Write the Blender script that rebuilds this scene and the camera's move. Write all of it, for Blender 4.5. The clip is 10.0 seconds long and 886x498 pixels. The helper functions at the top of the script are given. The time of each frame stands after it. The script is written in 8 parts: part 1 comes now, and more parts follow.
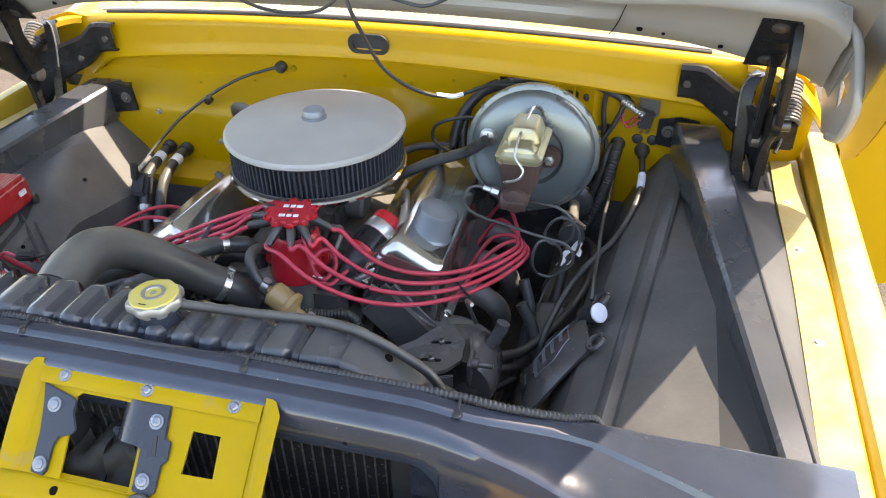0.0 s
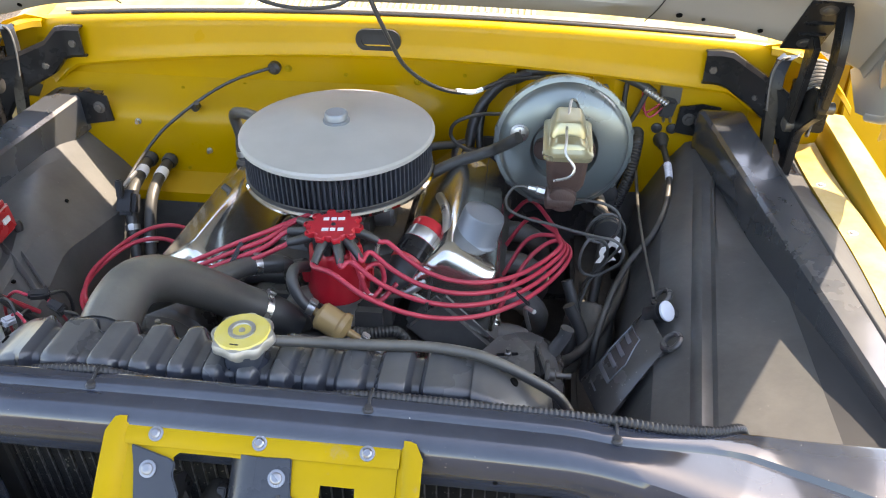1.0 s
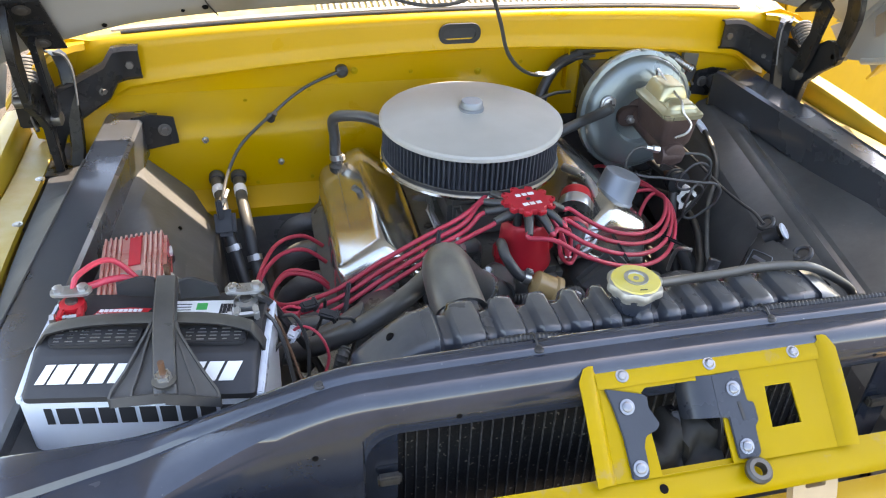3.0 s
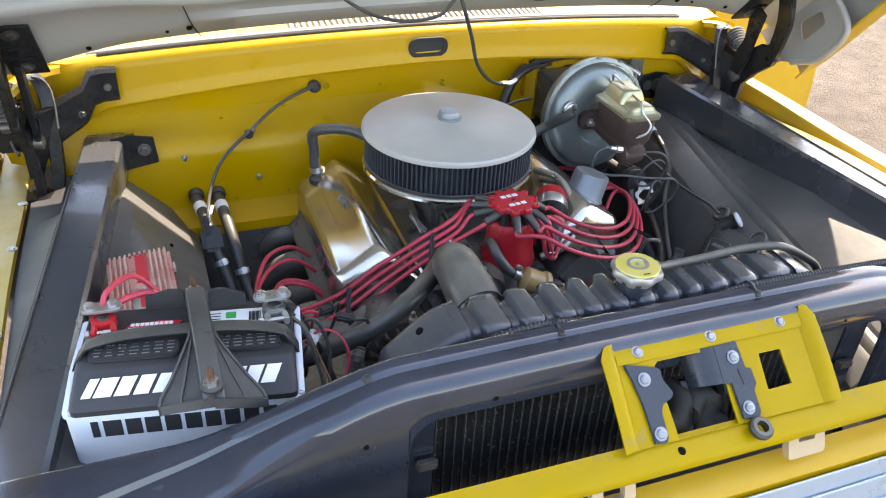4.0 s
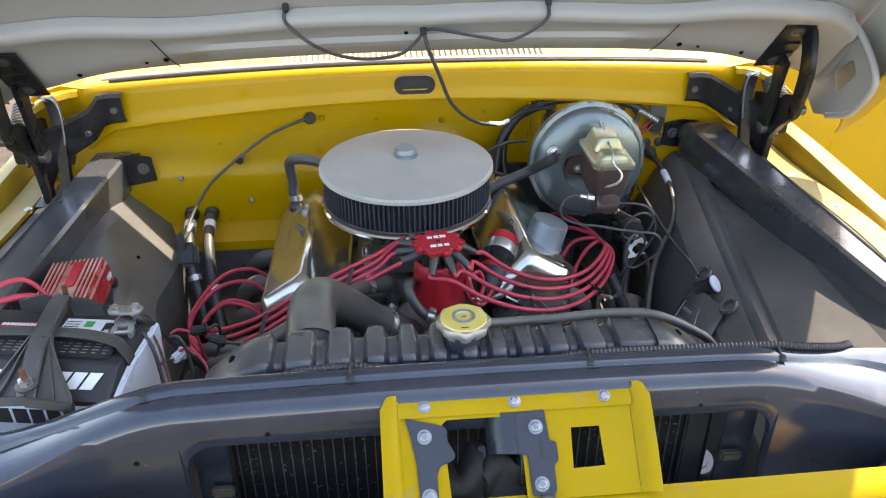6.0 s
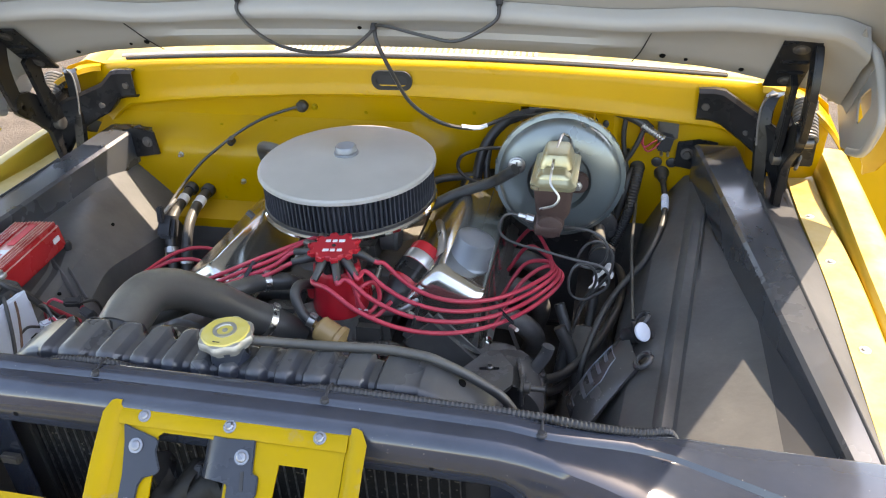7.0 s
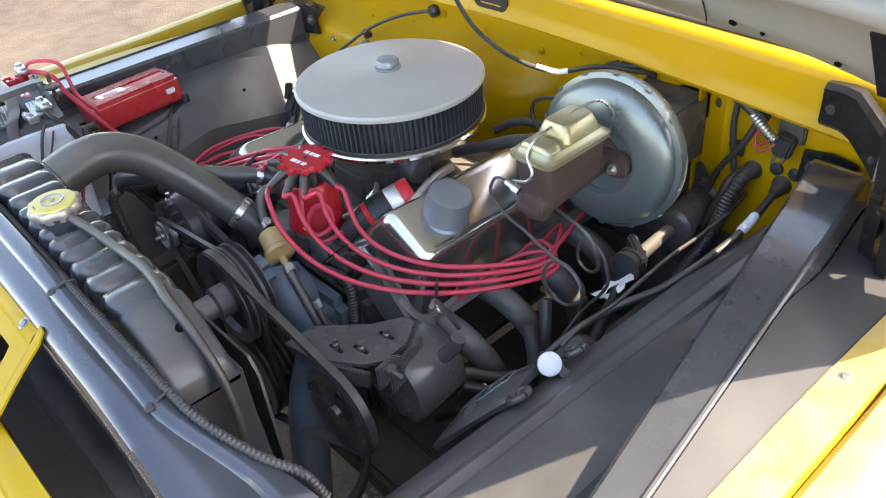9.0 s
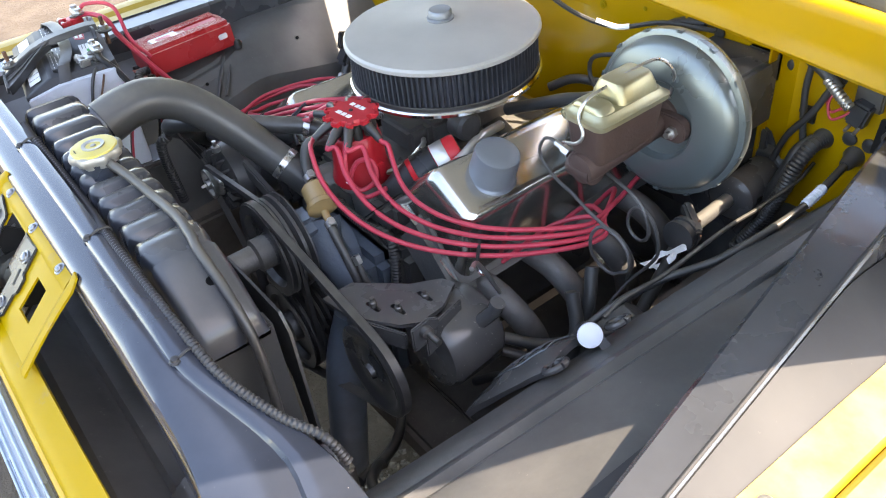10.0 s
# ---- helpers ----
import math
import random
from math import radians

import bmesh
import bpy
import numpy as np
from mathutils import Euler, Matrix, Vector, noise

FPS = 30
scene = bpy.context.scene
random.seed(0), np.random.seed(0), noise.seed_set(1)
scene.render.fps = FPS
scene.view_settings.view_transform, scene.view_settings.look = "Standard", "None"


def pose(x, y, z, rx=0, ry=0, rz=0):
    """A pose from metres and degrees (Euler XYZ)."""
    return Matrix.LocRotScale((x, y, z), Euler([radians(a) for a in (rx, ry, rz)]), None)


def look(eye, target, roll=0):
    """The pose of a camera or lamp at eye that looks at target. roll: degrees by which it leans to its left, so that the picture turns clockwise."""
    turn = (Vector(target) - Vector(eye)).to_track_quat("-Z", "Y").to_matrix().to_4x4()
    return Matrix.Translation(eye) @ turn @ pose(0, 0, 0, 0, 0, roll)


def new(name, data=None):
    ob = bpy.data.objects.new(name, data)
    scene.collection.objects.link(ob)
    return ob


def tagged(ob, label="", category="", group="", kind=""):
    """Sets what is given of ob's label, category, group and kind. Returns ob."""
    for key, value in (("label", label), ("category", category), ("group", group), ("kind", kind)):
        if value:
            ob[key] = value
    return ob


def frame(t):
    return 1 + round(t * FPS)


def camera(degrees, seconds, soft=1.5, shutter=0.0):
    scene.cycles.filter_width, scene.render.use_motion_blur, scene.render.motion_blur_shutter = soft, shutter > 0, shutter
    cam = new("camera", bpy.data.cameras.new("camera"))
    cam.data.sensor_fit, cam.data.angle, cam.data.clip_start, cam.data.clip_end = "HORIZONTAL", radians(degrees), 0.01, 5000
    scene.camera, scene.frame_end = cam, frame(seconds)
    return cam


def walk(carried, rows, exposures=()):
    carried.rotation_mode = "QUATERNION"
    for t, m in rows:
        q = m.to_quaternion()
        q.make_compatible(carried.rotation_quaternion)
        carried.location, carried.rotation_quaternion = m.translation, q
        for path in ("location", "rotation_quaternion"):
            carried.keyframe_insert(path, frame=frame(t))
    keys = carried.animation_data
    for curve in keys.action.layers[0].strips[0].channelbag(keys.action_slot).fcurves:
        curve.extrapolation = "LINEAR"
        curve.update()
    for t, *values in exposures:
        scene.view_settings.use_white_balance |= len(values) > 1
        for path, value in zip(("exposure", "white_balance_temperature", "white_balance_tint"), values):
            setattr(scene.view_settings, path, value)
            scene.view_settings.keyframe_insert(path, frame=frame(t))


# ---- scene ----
cam = camera(58.2, 10.0, soft=1.1)
METRES, EYE, TILT, LEAN, TURN = 3.32, 1.77, -34.0, 1.2, 14.8
CX, CY = 0.583, -0.59
ROWS = [
    (0.0, 0.0, 0.0, 0.0, 0.0, 0.0, 0.0),
    (0.5, -0.0252, 0.0078, 0.0038, -3.26, -0.28, 1.64),
    (1.0, -0.0745, 0.0305, 0.01, -6.85, -0.76, 3.55),
    (1.5, -0.1355, 0.0453, 0.0205, -11.25, -1.38, 5.82),
    (2.0, -0.2243, 0.0441, 0.0141, -16.1, -1.76, 8.25),
    (2.5, -0.2695, 0.0557, 0.0201, -20.84, -2.31, 10.46),
    (4.0, -0.3484, 0.0606, 0.0311, -31.59, -3.58, 15.33),
    (4.5, -0.3543, 0.057, 0.0275, -32.14, -2.97, 15.53),
    (5.0, -0.3421, 0.0482, 0.0231, -29.86, -1.42, 14.9),
    (5.5, -0.2876, 0.0123, 0.0055, -24.19, 0.85, 13.13),
    (7.0, -0.0343, -0.0069, -0.0018, -1.53, 2.35, 2.57),
    (7.5, 0.0618, -0.0115, -0.0019, 6.94, 0.73, -1.95),
    (8.0, 0.1206, 0.0285, 0.0136, 15.45, -1.7, -6.62),
    (8.5, 0.1618, 0.0724, 0.0343, 23.39, -4.76, -10.95),
    (9.0, 0.1827, 0.0959, 0.0456, 29.63, -7.68, -13.97),
    (9.5, 0.18, 0.1065, 0.0518, 33.06, -9.95, -15.37),
    (10.0, 0.1824, 0.1098, 0.0486, 34.36, -12.19, -15.69),
]
walk(cam, [(t, pose(CX, CY, EYE, TILT, LEAN, TURN) @ pose(METRES * x, METRES * y, METRES * z, 90 + pitch, roll, yaw)) for t, x, y, z, yaw, pitch, roll in ROWS],
     exposures=((0.0, 2.80, 8250, 15), (2.0, 2.94, 8250, 15), (4.0, 2.84, 8250, 15), (5.5, 2.62, 8250, 15), (7.0, 2.72, 8250, 15), (8.5, 2.86, 8250, 15), (10.0, 3.06, 8250, 15)))

# ---- light ----
SUN_A, SUN_B = 0.60, 0.42           # shift of a shadow per metre of height: towards -x and -y
sun_dir = Vector((SUN_A, SUN_B, 1.0)).normalized()
world = bpy.data.worlds.new("sky")
scene.world = world
world.use_nodes = True
wn = world.node_tree
sky = wn.nodes.new("ShaderNodeTexSky")
sky.sky_type, sky.sun_disc = "NISHITA", False
sky.sun_elevation = math.asin(sun_dir.z)
sky.sun_rotation = math.atan2(sun_dir.x, sun_dir.y)
wn.links.new(sky.outputs[0], wn.nodes["Background"].inputs[0])
wn.nodes["Background"].inputs[1].default_value = 0.15
sun_data = bpy.data.lights.new("sun", "SUN")
sun_data.energy, sun_data.angle, sun_data.color = 2.2, radians(0.5), (1.0, 0.965, 0.91)
sun_ob = new("sun", sun_data)
sun_ob.matrix_world = look(sun_dir * 20, (0, 0, 0))


# ---- materials ----
def material(name, base, rough=0.5, metal=0.0, coat=0.0, var=0.12, grain=40.0, bump=0.0, bump_scale=200.0,
             dust=0.0, dust_col=(0.35, 0.30, 0.24), dust_scale=6.0, rvar=0.12, speck=0.0, speck_col=(0.6, 0.58, 0.5), spec=0.5, stretch=None, pale_top=0.0, spun=0.0, speck_scale=160.0, speck_at=0.70):
    """Paint, metal or rubber with tone at two scales, dust, specks and fine relief."""
    m = bpy.data.materials.new(name)
    m.use_nodes = True
    nt = m.node_tree
    p = nt.nodes["Principled BSDF"]
    tc = nt.nodes.new("ShaderNodeTexCoord")
    src = tc.outputs["Object"]
    if stretch:
        mp = nt.nodes.new("ShaderNodeMapping")
        mp.inputs["Scale"].default_value = stretch
        nt.links.new(src, mp.inputs[0])
        src = mp.outputs[0]

    def noise_tex(scale, detail=4.0, rough_n=0.55):
        n = nt.nodes.new("ShaderNodeTexNoise")
        n.inputs["Scale"].default_value, n.inputs["Detail"].default_value, n.inputs["Roughness"].default_value = scale, detail, rough_n
        nt.links.new(src, n.inputs["Vector"])
        return n.outputs["Fac"]

    def ramp(fac, lo, hi):
        r = nt.nodes.new("ShaderNodeMapRange")
        r.inputs[1].default_value, r.inputs[2].default_value = lo, hi
        nt.links.new(fac, r.inputs[0])
        return r.outputs[0]

    def mix(fac, a, b):
        x = nt.nodes.new("ShaderNodeMix")
        x.data_type = "RGBA"
        if isinstance(fac, float):
            x.inputs[0].default_value = fac
        else:
            nt.links.new(fac, x.inputs[0])
        for slot, v in ((6, a), (7, b)):
            if isinstance(v, tuple):
                x.inputs[slot].default_value = (*v, 1)
            else:
                nt.links.new(v, x.inputs[slot])
        return x.outputs[2]

    def times(fac, k):
        x = nt.nodes.new("ShaderNodeMath")
        x.operation = "MULTIPLY"
        nt.links.new(fac, x.inputs[0])
        x.inputs[1].default_value = k
        return x.outputs[0]

    big = noise_tex(grain * 0.12, 3.0)
    fine = noise_tex(grain, 5.0)
    lo = tuple(c * (1 - var) for c in base)
    hi = tuple(min(1.0, c * (1 + var)) for c in base)
    col = mix(ramp(big, 0.3, 0.7), lo, hi)
    col = mix(times(ramp(fine, 0.35, 0.75), min(1.0, var * 1.5)), col, tuple(c * 0.6 for c in base))
    if dust > 0:
        dmask = times(ramp(noise_tex(dust_scale, 6.0, 0.65), 0.35, 0.75), dust)
        col = mix(dmask, col, dust_col)
    if speck > 0:
        smask = times(ramp(noise_tex(speck_scale, 2.0 if speck_scale > 100 else 8.0, 0.5 if speck_scale > 100 else 0.7), speck_at, speck_at + 0.04), speck)
        col = mix(smask, col, speck_col)
    if pale_top > 0:
        # pale dust tone for faces that look up; on yellow paint it imitates sunlight
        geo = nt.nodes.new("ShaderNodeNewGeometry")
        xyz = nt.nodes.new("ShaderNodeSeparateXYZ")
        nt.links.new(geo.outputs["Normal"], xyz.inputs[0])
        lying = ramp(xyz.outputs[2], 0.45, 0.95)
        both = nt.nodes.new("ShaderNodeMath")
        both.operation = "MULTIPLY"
        nt.links.new(times(lying, pale_top), both.inputs[0])
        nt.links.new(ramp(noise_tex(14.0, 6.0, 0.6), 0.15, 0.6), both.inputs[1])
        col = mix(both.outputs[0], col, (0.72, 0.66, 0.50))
    nt.links.new(col, p.inputs["Base Color"])
    if spun > 0:
        tn = nt.nodes.new("ShaderNodeTangent")
        tn.direction_type, tn.axis = "RADIAL", "Z"
        nt.links.new(tn.outputs[0], p.inputs["Tangent"])
        p.inputs["Anisotropic"].default_value = spun
    rr = nt.nodes.new("ShaderNodeMapRange")
    rr.inputs[1].default_value, rr.inputs[2].default_value = 0.3, 0.7
    rr.inputs[3].default_value, rr.inputs[4].default_value = max(0.02, rough - rvar), min(1.0, rough + rvar)
    nt.links.new(noise_tex(grain * 0.3, 5.0), rr.inputs[0])
    nt.links.new(rr.outputs[0], p.inputs["Roughness"])
    p.inputs["Metallic"].default_value = metal
    p.inputs["Coat Weight"].default_value = coat
    p.inputs["Coat Roughness"].default_value = 0.08
    p.inputs["Specular IOR Level"].default_value = spec
    if bump > 0:
        b = nt.nodes.new("ShaderNodeBump")
        b.inputs["Strength"].default_value, b.inputs["Distance"].default_value = bump, 0.002
        nt.links.new(noise_tex(bump_scale, 4.0), b.inputs["Height"])
        nt.links.new(b.outputs[0], p.inputs["Normal"])
    return m


YELLOW = material("yellow_paint", (0.47, 0.262, 0.0014), 0.36, coat=0.06, spec=0.25, var=0.06, grain=20, bump=0.14, bump_scale=7, dust=0.08, dust_col=(0.42, 0.28, 0.03), pale_top=0.04, speck=0.25, speck_col=(0.30, 0.20, 0.03), speck_at=0.74)
# lit copy of the yellow paint, paler for faces in full sun
YELLOW_SUNLIT = material("yellow_paint_sunlit_tone", (0.42, 0.27, 0.020), 0.42, spec=0.25, var=0.06, grain=20, bump=0.08, bump_scale=12, dust=0.14, dust_col=(0.48, 0.38, 0.10), pale_top=0.26)
YELLOW_WORN = material("worn_yellow_paint", (0.345, 0.224, 0.0008), 0.38, spec=0.12, var=0.08, grain=30, bump=0.08, bump_scale=25, dust=0.12, dust_col=(0.34, 0.235, 0.07), dust_scale=14, speck=0.35, speck_scale=13.0, speck_at=0.60, speck_col=(0.24, 0.17, 0.10))
BLACK_PAINT = material("satin_black_paint", pale_top=0.05, base=(0.060, 0.060, 0.063), rough=0.26, var=0.3, grain=30, bump=0.08, bump_scale=120, dust=0.35, dust_col=(0.13, 0.12, 0.11), speck=0.25)
SUPPORT_BLACK = material("gloss_black_paint", (0.022, 0.028, 0.042), 0.16, var=0.3, grain=24, bump=0.08, bump_scale=30, dust=0.2, dust_col=(0.085, 0.092, 0.105), dust_scale=5, speck=0.35, speck_scale=260.0, speck_at=0.76, coat=0.5)
APRON_BLACK = material("dusty_black_sheet", (0.076, 0.076, 0.074), 0.40, spec=0.65, var=0.3, grain=18, bump=0.16, bump_scale=90, dust=0.75, dust_col=(0.155, 0.150, 0.140), dust_scale=5, speck=0.5, speck_scale=70.0, speck_at=0.66, speck_col=(0.27, 0.255, 0.23))
BRACE_GREY = material("dusty_satin_brace_paint", (0.044, 0.048, 0.055), 0.24, spec=0.8, coat=0.5, var=0.25, grain=18, bump=0.05, bump_scale=60, speck=0.3, speck_scale=90.0, speck_at=0.68, speck_col=(0.16, 0.15, 0.135), dust=0.3, dust_col=(0.085, 0.085, 0.085), dust_scale=4)
# inner fender black darkened to offset sun and sky on the flange
FLANGE_BLACK = material("flange_black_toned_down", (0.046, 0.046, 0.047), 0.62, spec=0.25, var=0.25, grain=20, bump=0.1, bump_scale=80, dust=0.4, dust_col=(0.105, 0.100, 0.094), dust_scale=5, speck=0.4, speck_scale=80.0, speck_at=0.67, speck_col=(0.18, 0.17, 0.15))
HINGE_BLACK = material("hinge_black_paint", (0.012, 0.012, 0.013), 0.30, var=0.3, grain=60, bump=0.06, dust=0.1, dust_col=(0.08, 0.076, 0.07), spec=0.3)
HOOD_GREY = material("grey_primer", (0.34, 0.33, 0.31), 0.42, var=0.09, grain=8, bump=0.16, bump_scale=10, dust=0.25, dust_col=(0.33, 0.30, 0.25), dust_scale=5)
RUBBER = material("black_rubber", pale_top=0.10, base=(0.030, 0.030, 0.031), rough=0.40, var=0.25, grain=50, bump=0.06, dust=0.22, dust_col=(0.085, 0.078, 0.07))
HOSE = material("moulded_black_hose", pale_top=0.14, base=(0.048, 0.048, 0.048), rough=0.40, var=0.2, grain=40, bump=0.08, bump_scale=300, dust=0.25, dust_col=(0.085, 0.08, 0.074))
ENGINE_BLACK = material("greasy_engine_black", pale_top=0.10, base=(0.10, 0.098, 0.095), rough=0.36, var=0.4, grain=35, bump=0.3, bump_scale=120, dust=0.4, dust_col=(0.15, 0.135, 0.12), dust_scale=12)
ENGINE_BLUE = material("faded_blue_casting", (0.115, 0.145, 0.185), 0.45, var=0.3, grain=30, bump=0.3, bump_scale=140, dust=0.4, dust_col=(0.11, 0.11, 0.11), dust_scale=10)
CAST_GREY = material("dirty_grey_casting", pale_top=0.08, base=(0.15, 0.145, 0.14), rough=0.55, metal=0.3, var=0.4, grain=30, bump=0.4, bump_scale=160, dust=0.4, dust_col=(0.13, 0.11, 0.09), dust_scale=12)
RAD_BLACK = material("radiator_black_paint", pale_top=0.07, base=(0.024, 0.029, 0.040), rough=0.26, var=0.35, grain=26, bump=0.15, bump_scale=60, dust=0.25, dust_col=(0.10, 0.106, 0.118), dust_scale=9, coat=0.18)
CORE = material("radiator_core_black", (0.006, 0.0065, 0.008), 0.45, var=0.3, grain=80, speck=0.35, speck_at=0.66, bump=0.4, bump_scale=260)
FIN = material("bare_fin_metal", (0.30, 0.31, 0.33), 0.45, metal=0.8, var=0.5, grain=120, dust=0.9, dust_col=(0.015, 0.015, 0.015), dust_scale=60)
CHROME = material("chrome", (0.86, 0.85, 0.82), 0.09, metal=1.0, var=0.04, grain=30, rvar=0.05, bump=0.02, bump_scale=40)
CHROME_GOLD = material("chrome_cover", (0.60, 0.585, 0.54), 0.19, metal=0.95, var=0.08, grain=20, rvar=0.06, bump=0.03, bump_scale=30, dust=0.18, dust_col=(0.46, 0.44, 0.40))
LID = material("satin_aluminium_lid", (0.445, 0.435, 0.405), 0.44, metal=0.25, spun=0.4, var=0.10, grain=20, rvar=0.10, bump=0.04, bump_scale=400)
LINE = material("dull_steel_line", (0.12, 0.115, 0.11), 0.5, metal=0.4, var=0.3, grain=60)
STEEL = material("zinc_steel", (0.55, 0.54, 0.52), 0.35, metal=0.9, var=0.2, grain=60, rvar=0.12)
DARK_STEEL = material("dark_steel", (0.16, 0.15, 0.14), 0.45, metal=0.8, var=0.3, grain=60)
ZINC_BLUE = material("blue_zinc_plate", (0.175, 0.205, 0.21), 0.31, metal=0.6, bump=0.2, bump_scale=9, var=0.2, grain=14, rvar=0.1, dust=0.22, dust_col=(0.32, 0.30, 0.24), dust_scale=7)
GOLD_ZINC = material("gold_chromate_plate", (0.44, 0.38, 0.22), 0.36, metal=0.7, var=0.2, grain=18, rvar=0.1, dust=0.4, dust_col=(0.42, 0.52, 0.46), dust_scale=14)
RUST = material("brown_cast_iron", (0.085, 0.052, 0.045), 0.55, metal=0.25, var=0.35, grain=30, bump=0.3, bump_scale=200, dust=0.3, dust_col=(0.16, 0.10, 0.08))
RED = material("red_plastic", (0.50, 0.012, 0.02), 0.38, var=0.1, grain=30, coat=0.1, dust=0.08)
RED_CAP = material("red_cap_plastic", (0.54, 0.014, 0.026), 0.42, var=0.12, grain=40, dust=0.12, dust_col=(0.4, 0.12, 0.12))
RED_BOX = material("red_coated_metal", (0.46, 0.014, 0.018), 0.30, pale_top=0.55, var=0.12, grain=30, coat=0.2, dust=0.14, dust_col=(0.42, 0.2, 0.18))
RED_WIRE = material("red_silicone_wire", (0.54, 0.038, 0.068), 0.42, var=0.12, grain=60, dust=0.12, dust_col=(0.42, 0.16, 0.16))
WHITE = material("white_print", (0.78, 0.78, 0.76), 0.45, var=0.04, grain=30)
WHITE_PLASTIC = material("pale_plastic", (0.66, 0.70, 0.76), 0.35, var=0.05, grain=20, dust=0.06)
GREEN = material("green_print", (0.03, 0.40, 0.10), 0.45, var=0.05)
BLACK_PLASTIC = material("black_plastic", (0.032, 0.032, 0.034), 0.40, spec=0.35, var=0.2, grain=30, bump=0.05, dust=0.15, dust_col=(0.12, 0.12, 0.12))
GREY_PLASTIC = material("worn_grey_plastic", pale_top=0.05, base=(0.030, 0.030, 0.032), rough=0.38, var=0.2, grain=30, bump=0.06, dust=0.25, dust_col=(0.18, 0.175, 0.17))
CAP_GREY = material("painted_cap_grey", (0.23, 0.25, 0.275), 0.38, metal=0.5, var=0.08, grain=24)
CAP_YELLOW = material("worn_yellow_print", (0.52, 0.42, 0.07), 0.4, var=0.15, grain=40, dust=0.3, dust_col=(0.6, 0.57, 0.45), dust_scale=40)
SCREW_GREY = material("zinc_button_screw", (0.25, 0.26, 0.28), 0.34, metal=0.7, var=0.15, grain=80)
CAP_RIM = material("tarnished_cap_metal", (0.36, 0.36, 0.34), 0.42, metal=0.6, var=0.2, grain=50, dust=0.15, dust_col=(0.34, 0.32, 0.24), dust_scale=30)
TAN = material("amber_filter_plastic", (0.42, 0.27, 0.11), 0.22, var=0.15, grain=20, dust=0.2)
LATCH_GREY = material("grey_latch_paint", (0.030, 0.034, 0.042), 0.32, metal=0.2, var=0.15, grain=30, bump=0.06)
LATCH_DARK = material("greasy_dark_latch", (0.010, 0.010, 0.009), 0.6, spec=0.25, var=0.4, grain=60, bump=0.25, bump_scale=160, dust=0.3, dust_col=(0.03, 0.028, 0.022), dust_scale=30)
DRIVE_BLACK = material("worn_pulley_black", (0.045, 0.045, 0.046), 0.32, var=0.4, grain=40, bump=0.1, bump_scale=90, dust=0.35, dust_col=(0.11, 0.10, 0.09), dust_scale=14)
PRIMER_TAN = material("beige_badge_primer", (0.47, 0.345, 0.21), 0.5, var=0.12, grain=30)
GRILLE = material("bright_aluminium", (0.34, 0.40, 0.46), 0.28, metal=0.35, var=0.05, grain=20)
HOLE = material("dark_hole", (0.004, 0.004, 0.004), 0.9, spec=0.1, var=0.1, grain=40)
SEAL = material("aged_rubber_seal", (0.02, 0.02, 0.02), 0.6, var=0.2, grain=40)
PLEAT = material("dark_filter_cloth", (0.030, 0.034, 0.045), 0.75, var=0.3, grain=120, bump=0.3, bump_scale=500)
GRIME = material("dusty_brown_grime", (0.10, 0.085, 0.07), 0.75, var=0.4, grain=30, bump=0.3, bump_scale=90, dust=0.6, dust_col=(0.20, 0.17, 0.14), dust_scale=10, speck=0.5, speck_scale=60.0, speck_at=0.62, speck_col=(0.26, 0.23, 0.19))
RUSTY = material("rusty_steel", (0.15, 0.075, 0.042), 0.65, metal=0.3, var=0.4, grain=80, bump=0.3, bump_scale=300)


def ground_material():
    m = bpy.data.materials.new("dry_dirt")
    m.use_nodes = True
    nt = m.node_tree
    p = nt.nodes["Principled BSDF"]
    tc = nt.nodes.new("ShaderNodeTexCoord")
    outs = []
    for scale, detail in ((0.5, 6.0), (6.0, 8.0), (60.0, 8.0)):
        n = nt.nodes.new("ShaderNodeTexNoise")
        n.inputs["Scale"].default_value, n.inputs["Detail"].default_value, n.inputs["Roughness"].default_value = scale, detail, 0.65
        nt.links.new(tc.outputs["Object"], n.inputs["Vector"])
        outs.append(n.outputs["Fac"])
    r = nt.nodes.new("ShaderNodeValToRGB")
    r.color_ramp.elements[0].position, r.color_ramp.elements[0].color = 0.38, (0.055, 0.039, 0.026, 1)
    r.color_ramp.elements[1].position, r.color_ramp.elements[1].color = 0.62, (0.125, 0.096, 0.069, 1)
    add = nt.nodes.new("ShaderNodeMath")
    add.operation = "ADD"
    half = nt.nodes.new("ShaderNodeMath")
    half.operation = "MULTIPLY"
    half.inputs[1].default_value = 0.5
    nt.links.new(outs[0], add.inputs[0])
    nt.links.new(outs[1], add.inputs[1])
    nt.links.new(add.outputs[0], half.inputs[0])
    nt.links.new(half.outputs[0], r.inputs[0])
    nt.links.new(r.outputs[0], p.inputs["Base Color"])
    p.inputs["Roughness"].default_value = 0.95
    b = nt.nodes.new("ShaderNodeBump")
    b.inputs["Strength"].default_value, b.inputs["Distance"].default_value = 0.8, 0.03
    nt.links.new(outs[2], b.inputs["Height"])
    nt.links.new(b.outputs[0], p.inputs["Normal"])
    return m


GLASS = bpy.data.materials.new("window_glass")
GLASS.use_nodes = True
GLASS.node_tree.nodes["Principled BSDF"].inputs["Transmission Weight"].default_value = 1.0
GLASS.node_tree.nodes["Principled BSDF"].inputs["Roughness"].default_value = 0.02
GLASS.node_tree.nodes["Principled BSDF"].inputs["IOR"].default_value = 1.45
DIRT = ground_material()
PEBBLE = material("grey_pebble", (0.15, 0.13, 0.11), 0.85, var=0.4, grain=20)


